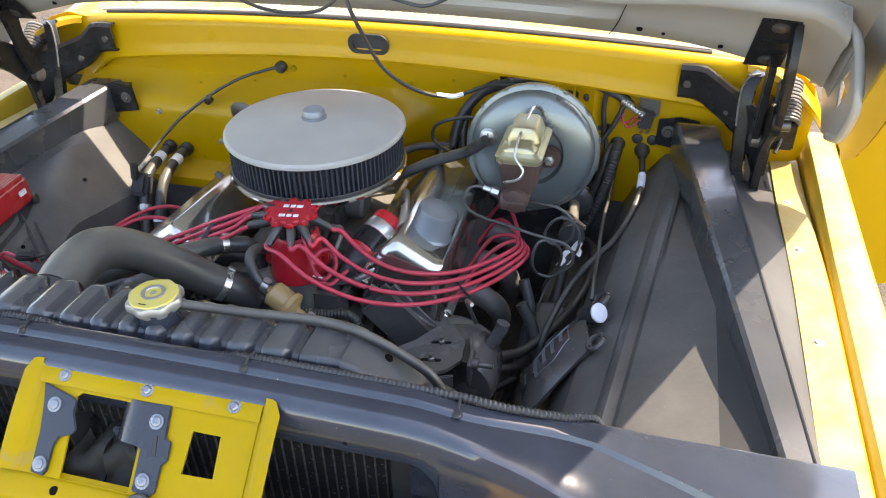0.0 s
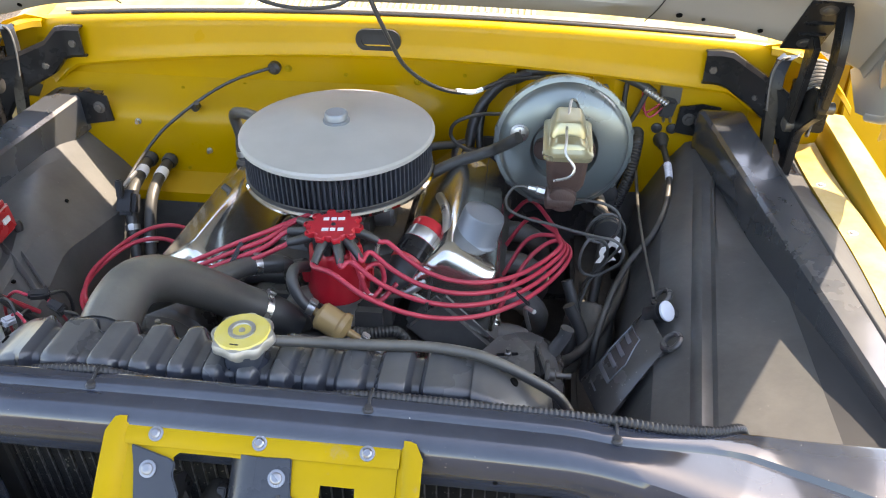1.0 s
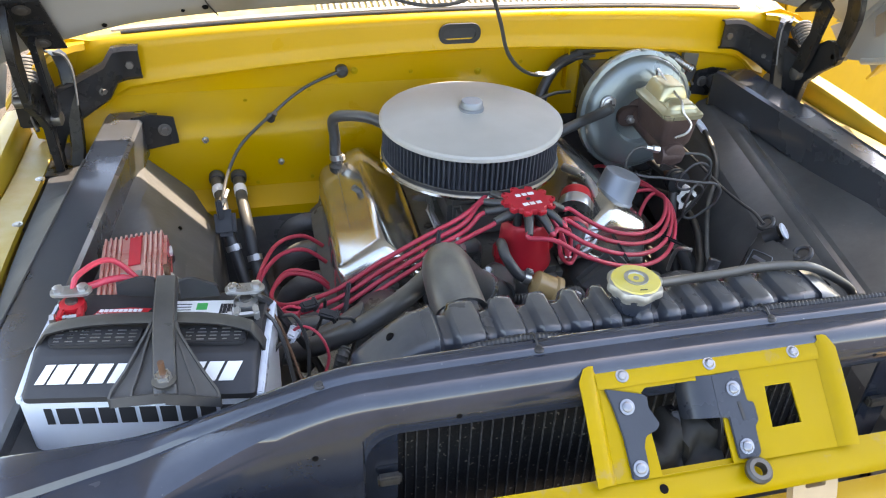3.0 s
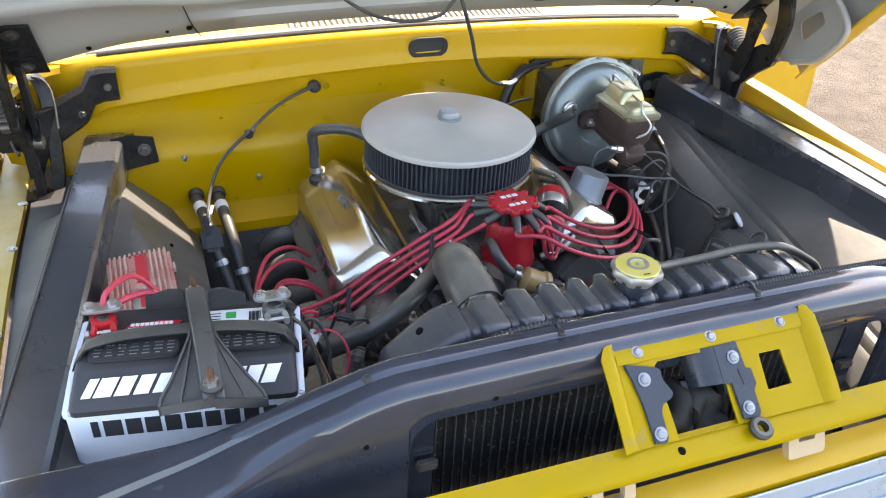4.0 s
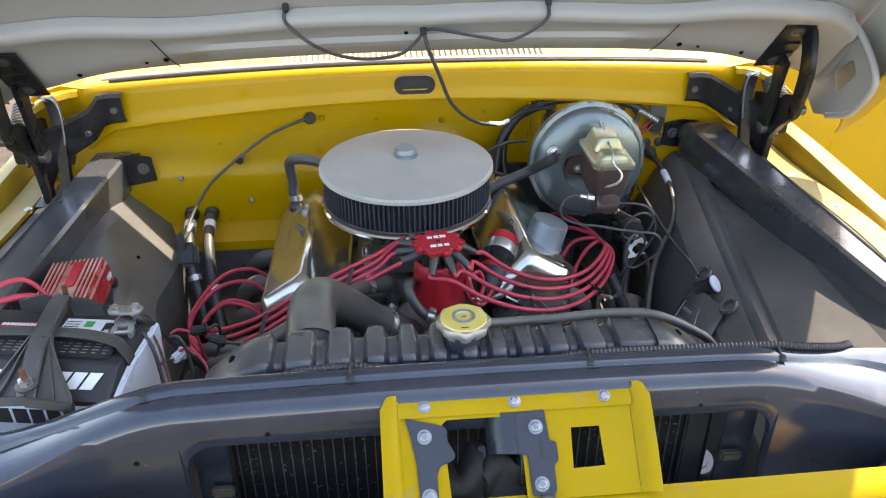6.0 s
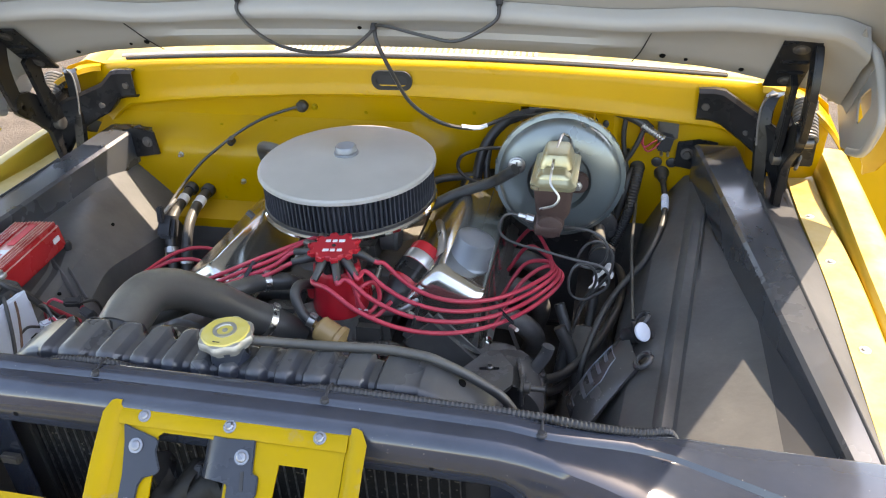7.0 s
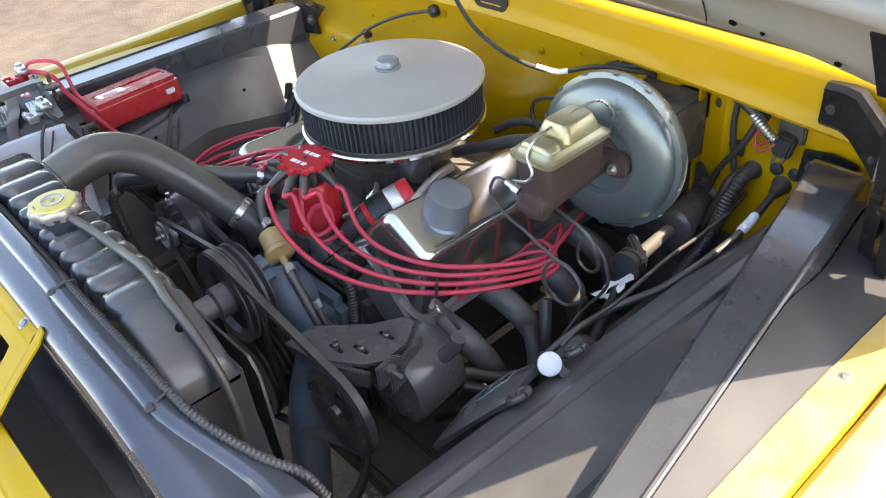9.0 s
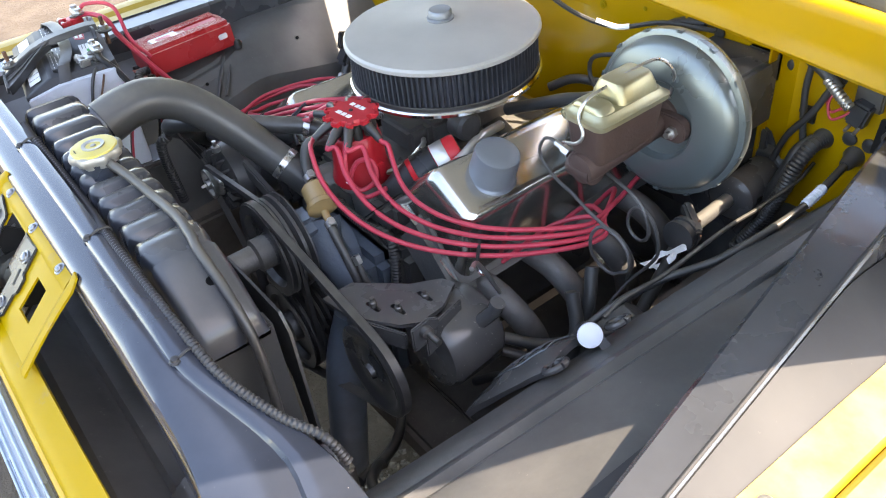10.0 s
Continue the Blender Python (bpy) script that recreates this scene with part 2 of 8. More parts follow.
# ---- mesh helpers ----
def part(name, bm, mat, parent=None, label="", smooth=True, angle=40):
    """Links a bmesh as one mesh object, under a thing or a part if one is given."""
    bmesh.ops.recalc_face_normals(bm, faces=bm.faces)
    me = bpy.data.meshes.new(name)
    bm.to_mesh(me)
    bm.free()
    me.materials.append(mat)
    if smooth:
        for f in me.polygons:
            f.use_smooth = True
        me.set_sharp_from_angle(angle=radians(angle))
    ob = new(name, me)
    if parent:
        ob.parent = parent
    if label:
        ob["label"] = label
    return ob


def thing(name, label, category, group="", kind=""):
    return tagged(new(name), label, category, group, kind)


def bm_box(size, at=(0, 0, 0), bevel=0.0, rot=(0, 0, 0), seg=2, bm=None):
    b = bmesh.new()
    bmesh.ops.create_cube(b, size=1.0)
    bmesh.ops.scale(b, vec=size, verts=b.verts)
    if bevel:
        bmesh.ops.bevel(b, geom=b.edges[:], offset=bevel, segments=seg, affect="EDGES", clamp_overlap=True)
    bmesh.ops.transform(b, matrix=pose(*at, *rot), verts=b.verts)
    return joined(bm, b)


def joined(bm, b):
    """Adds the bmesh b to bm, if there is one."""
    if bm is None:
        return b
    tmp = bpy.data.meshes.new("tmp")
    b.to_mesh(tmp)
    b.free()
    bm.from_mesh(tmp)
    bpy.data.meshes.remove(tmp)
    return bm


def bm_loft(rings, closed=True, caps=True, bm=None):
    """A skin over rings of points, each with the same count. closed: each ring is a loop."""
    b = bm or bmesh.new()
    rows = [[b.verts.new(p) for p in ring] for ring in rings]
    n = len(rows[0])
    for r0, r1 in zip(rows, rows[1:]):
        for i in range(n if closed else n - 1):
            j = (i + 1) % n
            b.faces.new((r0[i], r0[j], r1[j], r1[i]))
    if caps and closed:
        b.faces.new(rows[0][::-1])
        b.faces.new(rows[-1])
    return b


def bm_lathe(profile, seg=32, m=None, caps=True, bm=None):
    """Turns (radius, height) pairs round z, then places the body by m."""
    rings = []
    for r, z in profile:
        rings.append([(r * math.cos(2 * math.pi * k / seg), r * math.sin(2 * math.pi * k / seg), z) for k in range(seg)])
    b = bm_loft(rings, True, caps)
    if m is not None:
        bmesh.ops.transform(b, matrix=m, verts=b.verts)
    return joined(bm, b)


def along(a, b):
    """The pose at a whose z axis points to b."""
    a, b = Vector(a), Vector(b)
    return Matrix.Translation(a) @ (b - a).to_track_quat("Z", "Y").to_matrix().to_4x4()


def smooth_path(pts, steps=8):
    pts = [Vector(p) for p in pts]
    if len(pts) < 3:
        return pts
    ext = [pts[0] * 2 - pts[1], *pts, pts[-1] * 2 - pts[-2]]
    out = []
    for i in range(1, len(ext) - 2):
        p0, p1, p2, p3 = ext[i - 1:i + 3]
        for k in range(steps):
            t = k / steps
            out.append(0.5 * (2 * p1 + (p2 - p0) * t + (2 * p0 - 5 * p1 + 4 * p2 - p3) * t * t + (3 * p1 - p0 - 3 * p2 + p3) * t ** 3))
    out.append(pts[-1])
    return out


def bm_tube(pts, r, seg=10, steps=8, ridge=0.0, pitch=0.006, bm=None, flat=1.0):
    """A round tube along a smooth path; ridge: a corrugated surface. r: one radius, or one at each end."""
    path = smooth_path(pts, steps)
    if ridge:
        length = sum((b - a).length for a, b in zip(path, path[1:]))
        n = max(8, int(length / pitch * 2))
        dense, acc, total = [], 0.0, length
        idx = 0
        for k in range(n + 1):
            want = total * k / n
            while idx < len(path) - 2 and acc + (path[idx + 1] - path[idx]).length < want:
                acc += (path[idx + 1] - path[idx]).length
                idx += 1
            step = (path[idx + 1] - path[idx])
            dense.append(path[idx] + step * ((want - acc) / max(step.length, 1e-9)))
        path = dense
    r0, r1 = r if isinstance(r, tuple) else (r, r)
    rings, side = [], None
    for i, p in enumerate(path):
        d = (path[min(i + 1, len(path) - 1)] - path[max(i - 1, 0)]).normalized()
        if side is None:
            side = d.orthogonal().normalized()
        side = (side - d * side.dot(d)).normalized()
        up = d.cross(side)
        rad = r0 + (r1 - r0) * i / (len(path) - 1) + (ridge if i % 2 else 0.0)
        rings.append([p + (side * math.cos(2 * math.pi * k / seg) + up * math.sin(2 * math.pi * k / seg) * flat) * rad for k in range(seg)])
    return joined(bm, bm_loft(rings)) if bm else bm_loft(rings)


def bm_sheet(grid, thick, bm=None):
    """A sheet of real thickness over a grid of points; it grows along the grid's normal side."""
    nr, nc = len(grid), len(grid[0])
    g = [[Vector(p) for p in row] for row in grid]
    b = bmesh.new()
    top, low = [], []
    for i in range(nr):
        rt, rl = [], []
        for j in range(nc):
            du = g[min(i + 1, nr - 1)][j] - g[max(i - 1, 0)][j]
            dv = g[i][min(j + 1, nc - 1)] - g[i][max(j - 1, 0)]
            n = du.cross(dv)
            n = n.normalized() if n.length > 1e-12 else Vector((0, 0, 1))
            rt.append(b.verts.new(g[i][j]))
            rl.append(b.verts.new(g[i][j] - n * thick))
        top.append(rt)
        low.append(rl)
    for i in range(nr - 1):
        for j in range(nc - 1):
            b.faces.new((top[i][j], top[i][j + 1], top[i + 1][j + 1], top[i + 1][j]))
            b.faces.new((low[i][j], low[i + 1][j], low[i + 1][j + 1], low[i][j + 1]))
    for i in range(nr - 1):
        for j in (0, nc - 1):
            b.faces.new((top[i][j], top[i + 1][j], low[i + 1][j], low[i][j]))
    for j in range(nc - 1):
        for i in (0, nr - 1):
            b.faces.new((top[i][j], top[i][j + 1], low[i][j + 1], low[i][j]))
    return joined(bm, b)


def bm_prism(outline, depth, m=None, bevel=0.0, bm=None):
    """A flat plate from a 2D outline, from z = 0 to depth, then placed by m."""
    b = bmesh.new()
    vs = [b.verts.new((x, y, 0)) for x, y in outline]
    f = b.faces.new(vs)
    ext = bmesh.ops.extrude_face_region(b, geom=[f])
    bmesh.ops.translate(b, vec=(0, 0, depth), verts=[v for v in ext["geom"] if isinstance(v, bmesh.types.BMVert)])
    if bevel:
        bmesh.ops.bevel(b, geom=b.edges[:], offset=bevel, segments=2, affect="EDGES", clamp_overlap=True)
    if m is not None:
        bmesh.ops.transform(b, matrix=m, verts=b.verts)
    return joined(bm, b)


def bm_frame(outer, holes, depth, m=None, bm=None):
    """A plate with holes cut through: outer and holes are 2D outlines."""
    b = bmesh.new()
    edges = []
    for loop in (outer, *holes):
        vs = [b.verts.new((x, y, 0)) for x, y in loop]
        edges += [b.edges.new((vs[i], vs[(i + 1) % len(vs)])) for i in range(len(vs))]
    bmesh.ops.triangle_fill(b, edges=edges, use_beauty=True, use_dissolve=False)
    ext = bmesh.ops.extrude_face_region(b, geom=b.faces[:])
    bmesh.ops.translate(b, vec=(0, 0, depth), verts=[v for v in ext["geom"] if isinstance(v, bmesh.types.BMVert)])
    if m is not None:
        bmesh.ops.transform(b, matrix=m, verts=b.verts)
    return joined(bm, b)


def round_rect(w, h, r, n=5, cx=0.0, cy=0.0):
    out = []
    for sx, sy, a0 in ((1, 1, 0), (-1, 1, 90), (-1, -1, 180), (1, -1, 270)):
        for k in range(n + 1):
            a = radians(a0 + 90 * k / n)
            out.append((cx + sx * (w / 2 - r) + r * math.cos(a), cy + sy * (h / 2 - r) + r * math.sin(a)))
    return out


def circle(r, n=20, cx=0.0, cy=0.0):
    return [(cx + r * math.cos(2 * math.pi * k / n), cy + r * math.sin(2 * math.pi * k / n)) for k in range(n)]


def bm_bolt(m, r=0.008, h=0.006, washer=1.5, bm=None):
    """A bolt head on its washer; the head points along z of m."""
    b = bm_lathe([(r * washer, -0.001), (r * washer, 0.0012), (r * 1.1, 0.0016)], 18)
    b = bm_lathe([(r, 0.0016), (r, h * 0.75), (r * 0.85, h)], 6, None, True, b)
    bmesh.ops.transform(b, matrix=m, verts=b.verts)
    return joined(bm, b)


def bm_button(m, r=0.009, h=0.005, bm=None):
    """A button-head screw with a hex socket, on a washer."""
    b = bm_lathe([(r * 1.35, -0.001), (r * 1.35, 0.0012), (r * 0.95, 0.0016), (r * 0.9, h * 0.7), (r * 0.6, h), (r * 0.4, h)], 20)
    b = bm_lathe([(r * 0.38, h + 0.0001), (r * 0.36, h + 0.0002)], 6, None, True, b)
    bmesh.ops.transform(b, matrix=m, verts=b.verts)
    return joined(bm, b)


def bm_coil(a, b, r, wire, turns, seg=8, bm=None):
    """A coil spring from a to b."""
    m = along(a, b)
    length = (Vector(b) - Vector(a)).length
    n = int(turns * 14)
    pts = [m @ Vector((r * math.cos(2 * math.pi * turns * k / n), r * math.sin(2 * math.pi * turns * k / n), length * k / n)) for k in range(n + 1)]
    return bm_tube(pts, wire, seg, 1, bm=bm)


def clamp(at, towards, r, parent, name="hose_clamp"):
    """A worm-drive hose clamp: band and screw housing."""
    m = along(at, towards)
    b = bm_lathe([(r, -0.006), (r + 0.0012, -0.006), (r + 0.0012, 0.006), (r, 0.006)], 20, None, False)
    b = bm_box((0.012, 0.008, 0.014), (0, r + 0.004, 0), 0.002, bm=b)
    bmesh.ops.transform(b, matrix=m, verts=b.verts)
    return part(name, b, STEEL, parent, "bright steel hose clamp")


# ---- ground ----
def make_ground():
    n, size = 60, 240.0
    g = []
    for i in range(n + 1):
        row = []
        for j in range(n + 1):
            u, v = (2 * i / n - 1), (2 * j / n - 1)
            x, y = size * u * abs(u) ** 1.6, size * v * abs(v) ** 1.6
            row.append((x, y, 0.02 * noise.noise((x * 0.6, y * 0.6, 0))))
        g.append(row)
    b = bm_loft(g, False, False)
    return tagged(part("ground", b, DIRT), "dry pale brown dirt lot", "ground", kind="structure")


make_ground()


def make_pebbles():
    rnd = random.Random(4)
    verts, faces = [], []
    base = [(-0.9, 0, 0.1), (0.1, -0.8, 0), (1, 0.1, 0), (0, 0.9, 0.1), (0.1, 0, 0.8), (-0.1, 0.1, -0.7)]
    tris = [(0, 1, 4), (1, 2, 4), (2, 3, 4), (3, 0, 4), (1, 0, 5), (2, 1, 5), (3, 2, 5), (0, 3, 5)]
    for k in range(6000):
        if k < 2600:
            x, y, r = rnd.uniform(-0.1, 0.8), rnd.uniform(-0.2, 1.0), rnd.uniform(0.004, 0.013)
        else:
            x, y, r = rnd.uniform(-1.6, 4.5), rnd.uniform(-0.9, 5.0), rnd.uniform(0.003, 0.009)
        a, off = rnd.uniform(0, 6.3), len(verts)
        for px, py, pz in base:
            q = rnd.uniform(0.7, 1.2) * r
            verts.append((x + q * (px * math.cos(a) - py * math.sin(a)), y + q * (px * math.sin(a) + py * math.cos(a)), 0.012 + 0.7 * q * pz))
        faces += [tuple(off + i for i in f) for f in tris]
    me = bpy.data.meshes.new("pebbles")
    me.from_pydata(verts, [], faces)
    me.materials.append(PEBBLE)
    tagged(new("pebbles", me), "grey pebbles strewn over the dirt", "gravel", kind="stuff")


make_pebbles()


# ---- truck body ----
def lerp(a, b, t):
    return a + (b - a) * t


def ease(a, b, v):
    t = min(1.0, max(0.0, (v - a) / (b - a)))
    return t * t * (3 - 2 * t)


def spread(a, b, n):
    return [a + (b - a) * k / n for k in range(n + 1)]


def cowl_top(x):
    return 1.222 - 0.045 * (abs(x) / 0.77) ** 2.2


def cowl_low(x):
    return 1.146 - 0.050 * (abs(x) / 0.62) ** 2.0


def cowl_face(x):
    return 0.972 + 0.055 * (abs(x) / 0.75) ** 2.5


def make_firewall():
    t = thing("firewall", "yellow painted steel firewall and cowl with pressed ribs", "firewall")
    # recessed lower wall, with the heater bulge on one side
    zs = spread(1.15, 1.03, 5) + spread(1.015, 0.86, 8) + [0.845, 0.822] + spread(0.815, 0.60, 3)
    g = []
    for x in spread(-0.80, 0.80, 64):
        bulge = 1.0 - ease(-0.02, 0.14, x)
        row = []
        for z in zs:
            y = 1.048 - 0.082 * bulge * ease(1.055, 0.985, z)
            y -= 0.012 * ease(0.46, 0.475, x) * (1 - ease(0.485, 0.50, x)) * ease(1.13, 1.10, z) + 0.012 * ease(0.285, 0.295, x) * (1 - ease(0.30, 0.31, x))
            y -= 0.075 * bulge * ease(0.862, 0.848, z)
            row.append((x, y, z))
        g.append(row)
    # the wall is yellow down to the step and black below it
    part("wall_panel", bm_sheet([row[:17] for row in g], -0.004), YELLOW, t)
    part("toe_board", bm_sheet([row[16:] for row in g], -0.004), ENGINE_BLACK, t, "dark toe board")
    # cowl face with rolled upper and lower edges
    g = []
    for x in spread(-0.80, 0.80, 48):
        zt, zl, yf = cowl_top(x), cowl_low(x), cowl_face(x)
        k = ease(0.70, 0.80, abs(x))
        zl = lerp(zl, 1.02, k)
        row = [(x, 1.045, zl + 0.004), (x, yf + 0.012, zl - 0.002), (x, yf + 0.002, zl - 0.003), (x, yf - 0.003, zl + 0.004), (x, yf + 0.002, zl + 0.012)]
        for f in (0.3, 0.5, 0.7, 0.85):
            row.append((x, yf + 0.002 + 0.010 * f, lerp(zl + 0.012, zt, f)))
        row += [(x, yf + 0.017, zt - 0.003), (x, yf + 0.024, zt), (x, yf + 0.034, zt + 0.001)]
        g.append(row)
    part("cowl_face", bm_sheet(g, 0.004), YELLOW, t)
    # sunlit top of the cowl with its row of air slots
    g = []
    for x in spread(-0.86, 0.86, 24):
        zt, yf = cowl_top(x), cowl_face(x)
        g.append([(x, yf + 0.036, zt - 0.001), (x, yf + 0.10, zt + 0.008), (x, yf + 0.16, zt + 0.018), (x, yf + 0.30, zt + 0.03), (x, yf + 0.36, zt + 0.02)])
    part("cowl_top", bm_sheet(g, 0.004), YELLOW_SUNLIT, t)
    # louvers pale instead of yellow: the sun they catch is in the colour
    first = None
    for k in range(46):
        x = -0.30 + k * 0.0133
        if first is None:
            ob = first = part("air_louver", bm_box((0.007, 0.05, 0.012), (0, 0, 0), 0.001), HOOD_GREY, t, "pale cowl air louver")
        else:
            ob = new("air_louver", first.data)
            ob.parent = t
        ob.matrix_local = pose(x, cowl_face(x) + 0.082, cowl_top(x) + 0.0055, 8, 0, 0)
    # seal along the upper lip
    pts = [(x, cowl_face(x) + 0.030, cowl_top(x) + 0.004) for x in spread(-0.70, 0.70, 14)]
    part("cowl_seal", bm_tube(pts, 0.0032, 8, 4, flat=0.8), SEAL, t, "thin black rubber seal")
    pts = [(x, cowl_face(x) + 0.042, cowl_top(x) + 0.007) for x in spread(-0.72, 0.70, 14)]
    part("seal_flange", bm_tube(pts, 0.005, 6, 4, flat=0.7), HOOD_GREY, t, "pale grey painted flange")
    # plugged opening in the middle of the cowl
    m = pose(-0.009, cowl_face(0) + 0.005, 1.182, 96, 0, 0)
    b = bm_frame(round_rect(0.092, 0.046, 0.021), [round_rect(0.070, 0.026, 0.012)], 0.005, m)
    part("plug_rim", b, SEAL, t, "black rubber plug rim")
    part("plug", bm_prism(round_rect(0.074, 0.030, 0.014), 0.002, m), BLACK_PLASTIC, t)
    # bolts and screws
    for x, z, y in ((-0.560, 0.978, 0.966), (-0.406, 0.914, 0.966)):
        part("bolt", bm_bolt(pose(x, y, z, 90, 0, 0), 0.0048, 0.010), STEEL, t)
    for x, z in ((-0.228, 1.083), (0.057, 1.066)):
        part("screw", bm_button(pose(x, 1.047, z, 90, 0, 0), 0.006, 0.004), YELLOW_WORN, t)
    for x, z, r in ((0.54, 1.075, 0.009), (0.575, 0.985, 0.010), (0.607, 0.985, 0.010), (0.491, 1.004, 0.006), (0.586, 1.102, 0.004), (0.319, 1.086, 0.010), (0.460, 1.072, 0.008)):
        part("rubber_plug", bm_lathe([(r * 1.2, 0), (r * 1.1, 0.003), (r * 0.5, 0.005)], 16, pose(x, 1.046, z, 90, 0, 0)), RUBBER, t)
    part("square_plug", bm_box((0.018, 0.006, 0.028), (0.505, 1.046, 1.0), 0.001), RUBBER, t)
    part("square_plug", bm_box((0.06, 0.006, 0.05), (0.41, 1.045, 1.06), 0.004), RUBBER, t)
    for x, z in ((-0.47, 1.035), (-0.33, 1.045), (-0.10, 1.075), (0.16, 1.085), (-0.46, 0.868), (-0.34, 0.872), (-0.20, 0.872)):
        part("weld_dimple", bm_lathe([(0.0045, 0), (0.003, 0.0012), (0.0008, 0.0006)], 12, pose(x, 1.0445 - 0.082 * (1.0 - ease(-0.02, 0.14, x)) * ease(1.055, 0.985, z), z, 90, 0, 0)), YELLOW_WORN, t)
    # stiffening flanges beside the booster, and the dark plate between them
    for x, z0, z1, d in ((0.268, 1.02, 1.135, 0.026), (0.432, 0.86, 1.125, 0.024)):
        part("stiffener", bm_box((0.004, d, z1 - z0), (x, 1.047 - d / 2, (z0 + z1) / 2), 0.001), YELLOW, t)
    m = Matrix(((1, 0, 0, 0), (0, 0, -1, 1.0455), (0, 1, 0, 0), (0, 0, 0, 1)))
    part("booster_plate", bm_frame([(0.30, 0.83), (0.475, 0.80), (0.470, 0.905), (0.445, 0.945), (0.424, 0.955), (0.424, 1.040), (0.30, 1.045)], [circle(0.010, 14, 0.416, 0.915), circle(0.011, 14, 0.440, 0.868)], 0.003, m), BLACK_PAINT, t, "black insulating plate with round holes")
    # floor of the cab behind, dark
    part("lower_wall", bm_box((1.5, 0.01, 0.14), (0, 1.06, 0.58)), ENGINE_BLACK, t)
    return t


make_firewall()


def fender_section(y, s):
    """Points across one fender at y, from the inner flange over the top to the lower edge."""
    rise = 0.30 * ease(0.60, 0.98, y)
    zf = 0.990 - 0.03 * ease(0.5, 1.0, y)
    xi = (0.847 if s > 0 else 0.862) + 0.008 * y
    pts = [(xi, zf - 0.006), (xi, zf), (xi + 0.02, zf + 0.001), (xi + 0.052, zf + 0.002), (xi + 0.055, zf - 0.003), (xi + 0.059, zf - 0.008),
           (xi + 0.062, zf + 0.000), (xi + 0.064, 0.992 + 0.03 * rise), (xi + 0.069, 0.999 + 0.03 * rise), (xi + 0.082, 1.001 + 0.03 * rise)]
    out = 1.0 - 0.10 * ease(0.1, -0.5, y)
    pts += [(0.932 + 0.035 * out, 0.999 + 0.025 * rise), (0.947 + 0.03 * out, 0.990 + 0.02 * rise), (0.956 + 0.03 * out, 0.968), (0.962 + 0.03 * out, 0.93), (0.968 + 0.03 * out, 0.80), (0.960 + 0.03 * out, 0.62)]
    return [(s * x, y, z) for x, z in pts]


def make_fender(s):
    t = thing("fender", "yellow painted front fender with a bolted inner flange" if s > 0 else "yellow front fender beside the battery", "fender", "front fenders")
    ys = spread(-0.10, 1.10, 24)
    g = [fender_section(y, s) for y in ys]
    part("fender_panel", bm_sheet(g, 0.003 * s), YELLOW_SUNLIT, t)
    for y in (0.15, 0.405, 0.665, 0.86):
        z = 0.992 - 0.03 * ease(0.5, 1.0, y)
        part("bolt", bm_bolt(pose(s * 0.871, y, z + 0.001), 0.0055, 0.004, 1.6), STEEL, t)
    # end wall that closes the fender at the hinge
    out = [(0.79, 0.945), (0.86, 0.955), (0.905, 0.97), (0.916, 1.03), (0.918, 1.08), (0.906, 1.135), (0.867, 1.166), (0.81, 1.184), (0.74, 1.172), (0.76, 1.0)]
    hole = round_rect(0.065, 0.034, 0.015, 4, 0.845, 1.005)
    m = Matrix(((s, 0, 0, 0), (0, 0, 1, 1.045), (0, 1, 0, 0), (0, 0, 0, 1)))
    part("end_wall", bm_frame(out, [hole], 0.004, m), YELLOW, t)
    g = []
    for a in spread(0, 1, 8):
        x, z = lerp(0.772, 0.925, a), 1.1745 - 0.088 * a ** 2.6
        y = 1.034 - 0.075 * ease(0.0, 0.8, a)
        g.append([(s * x, y, z - 0.014), (s * x, y + 0.004, z - 0.002), (s * x, y + 0.012, z + 0.001), (s * x, y + 0.040, z + 0.003), (s * x, 1.14, z + 0.010)])
    part("cowl_corner", bm_sheet(g, 0.003 * s), YELLOW, t)
    m = Matrix(((s, 0, 0, 0), (0, 0, 1, 1.055), (0, 1, 0, 0), (0, 0, 0, 1)))
    part("rubber_grommet", bm_prism(round_rect(0.075, 0.044, 0.018, 4, 0.845, 1.005), 0.003, m), RUBBER, t)
    part("flange_shelf", bm_box((0.10, 0.12, 0.004), (s * 0.85, 0.985, 0.955), 0.001), YELLOW, t)
    return t


for side in (-1, 1):
    make_fender(side)


def crease(y):
    return 0.535 + 0.118 * y, 0.862 + 0.105 * y


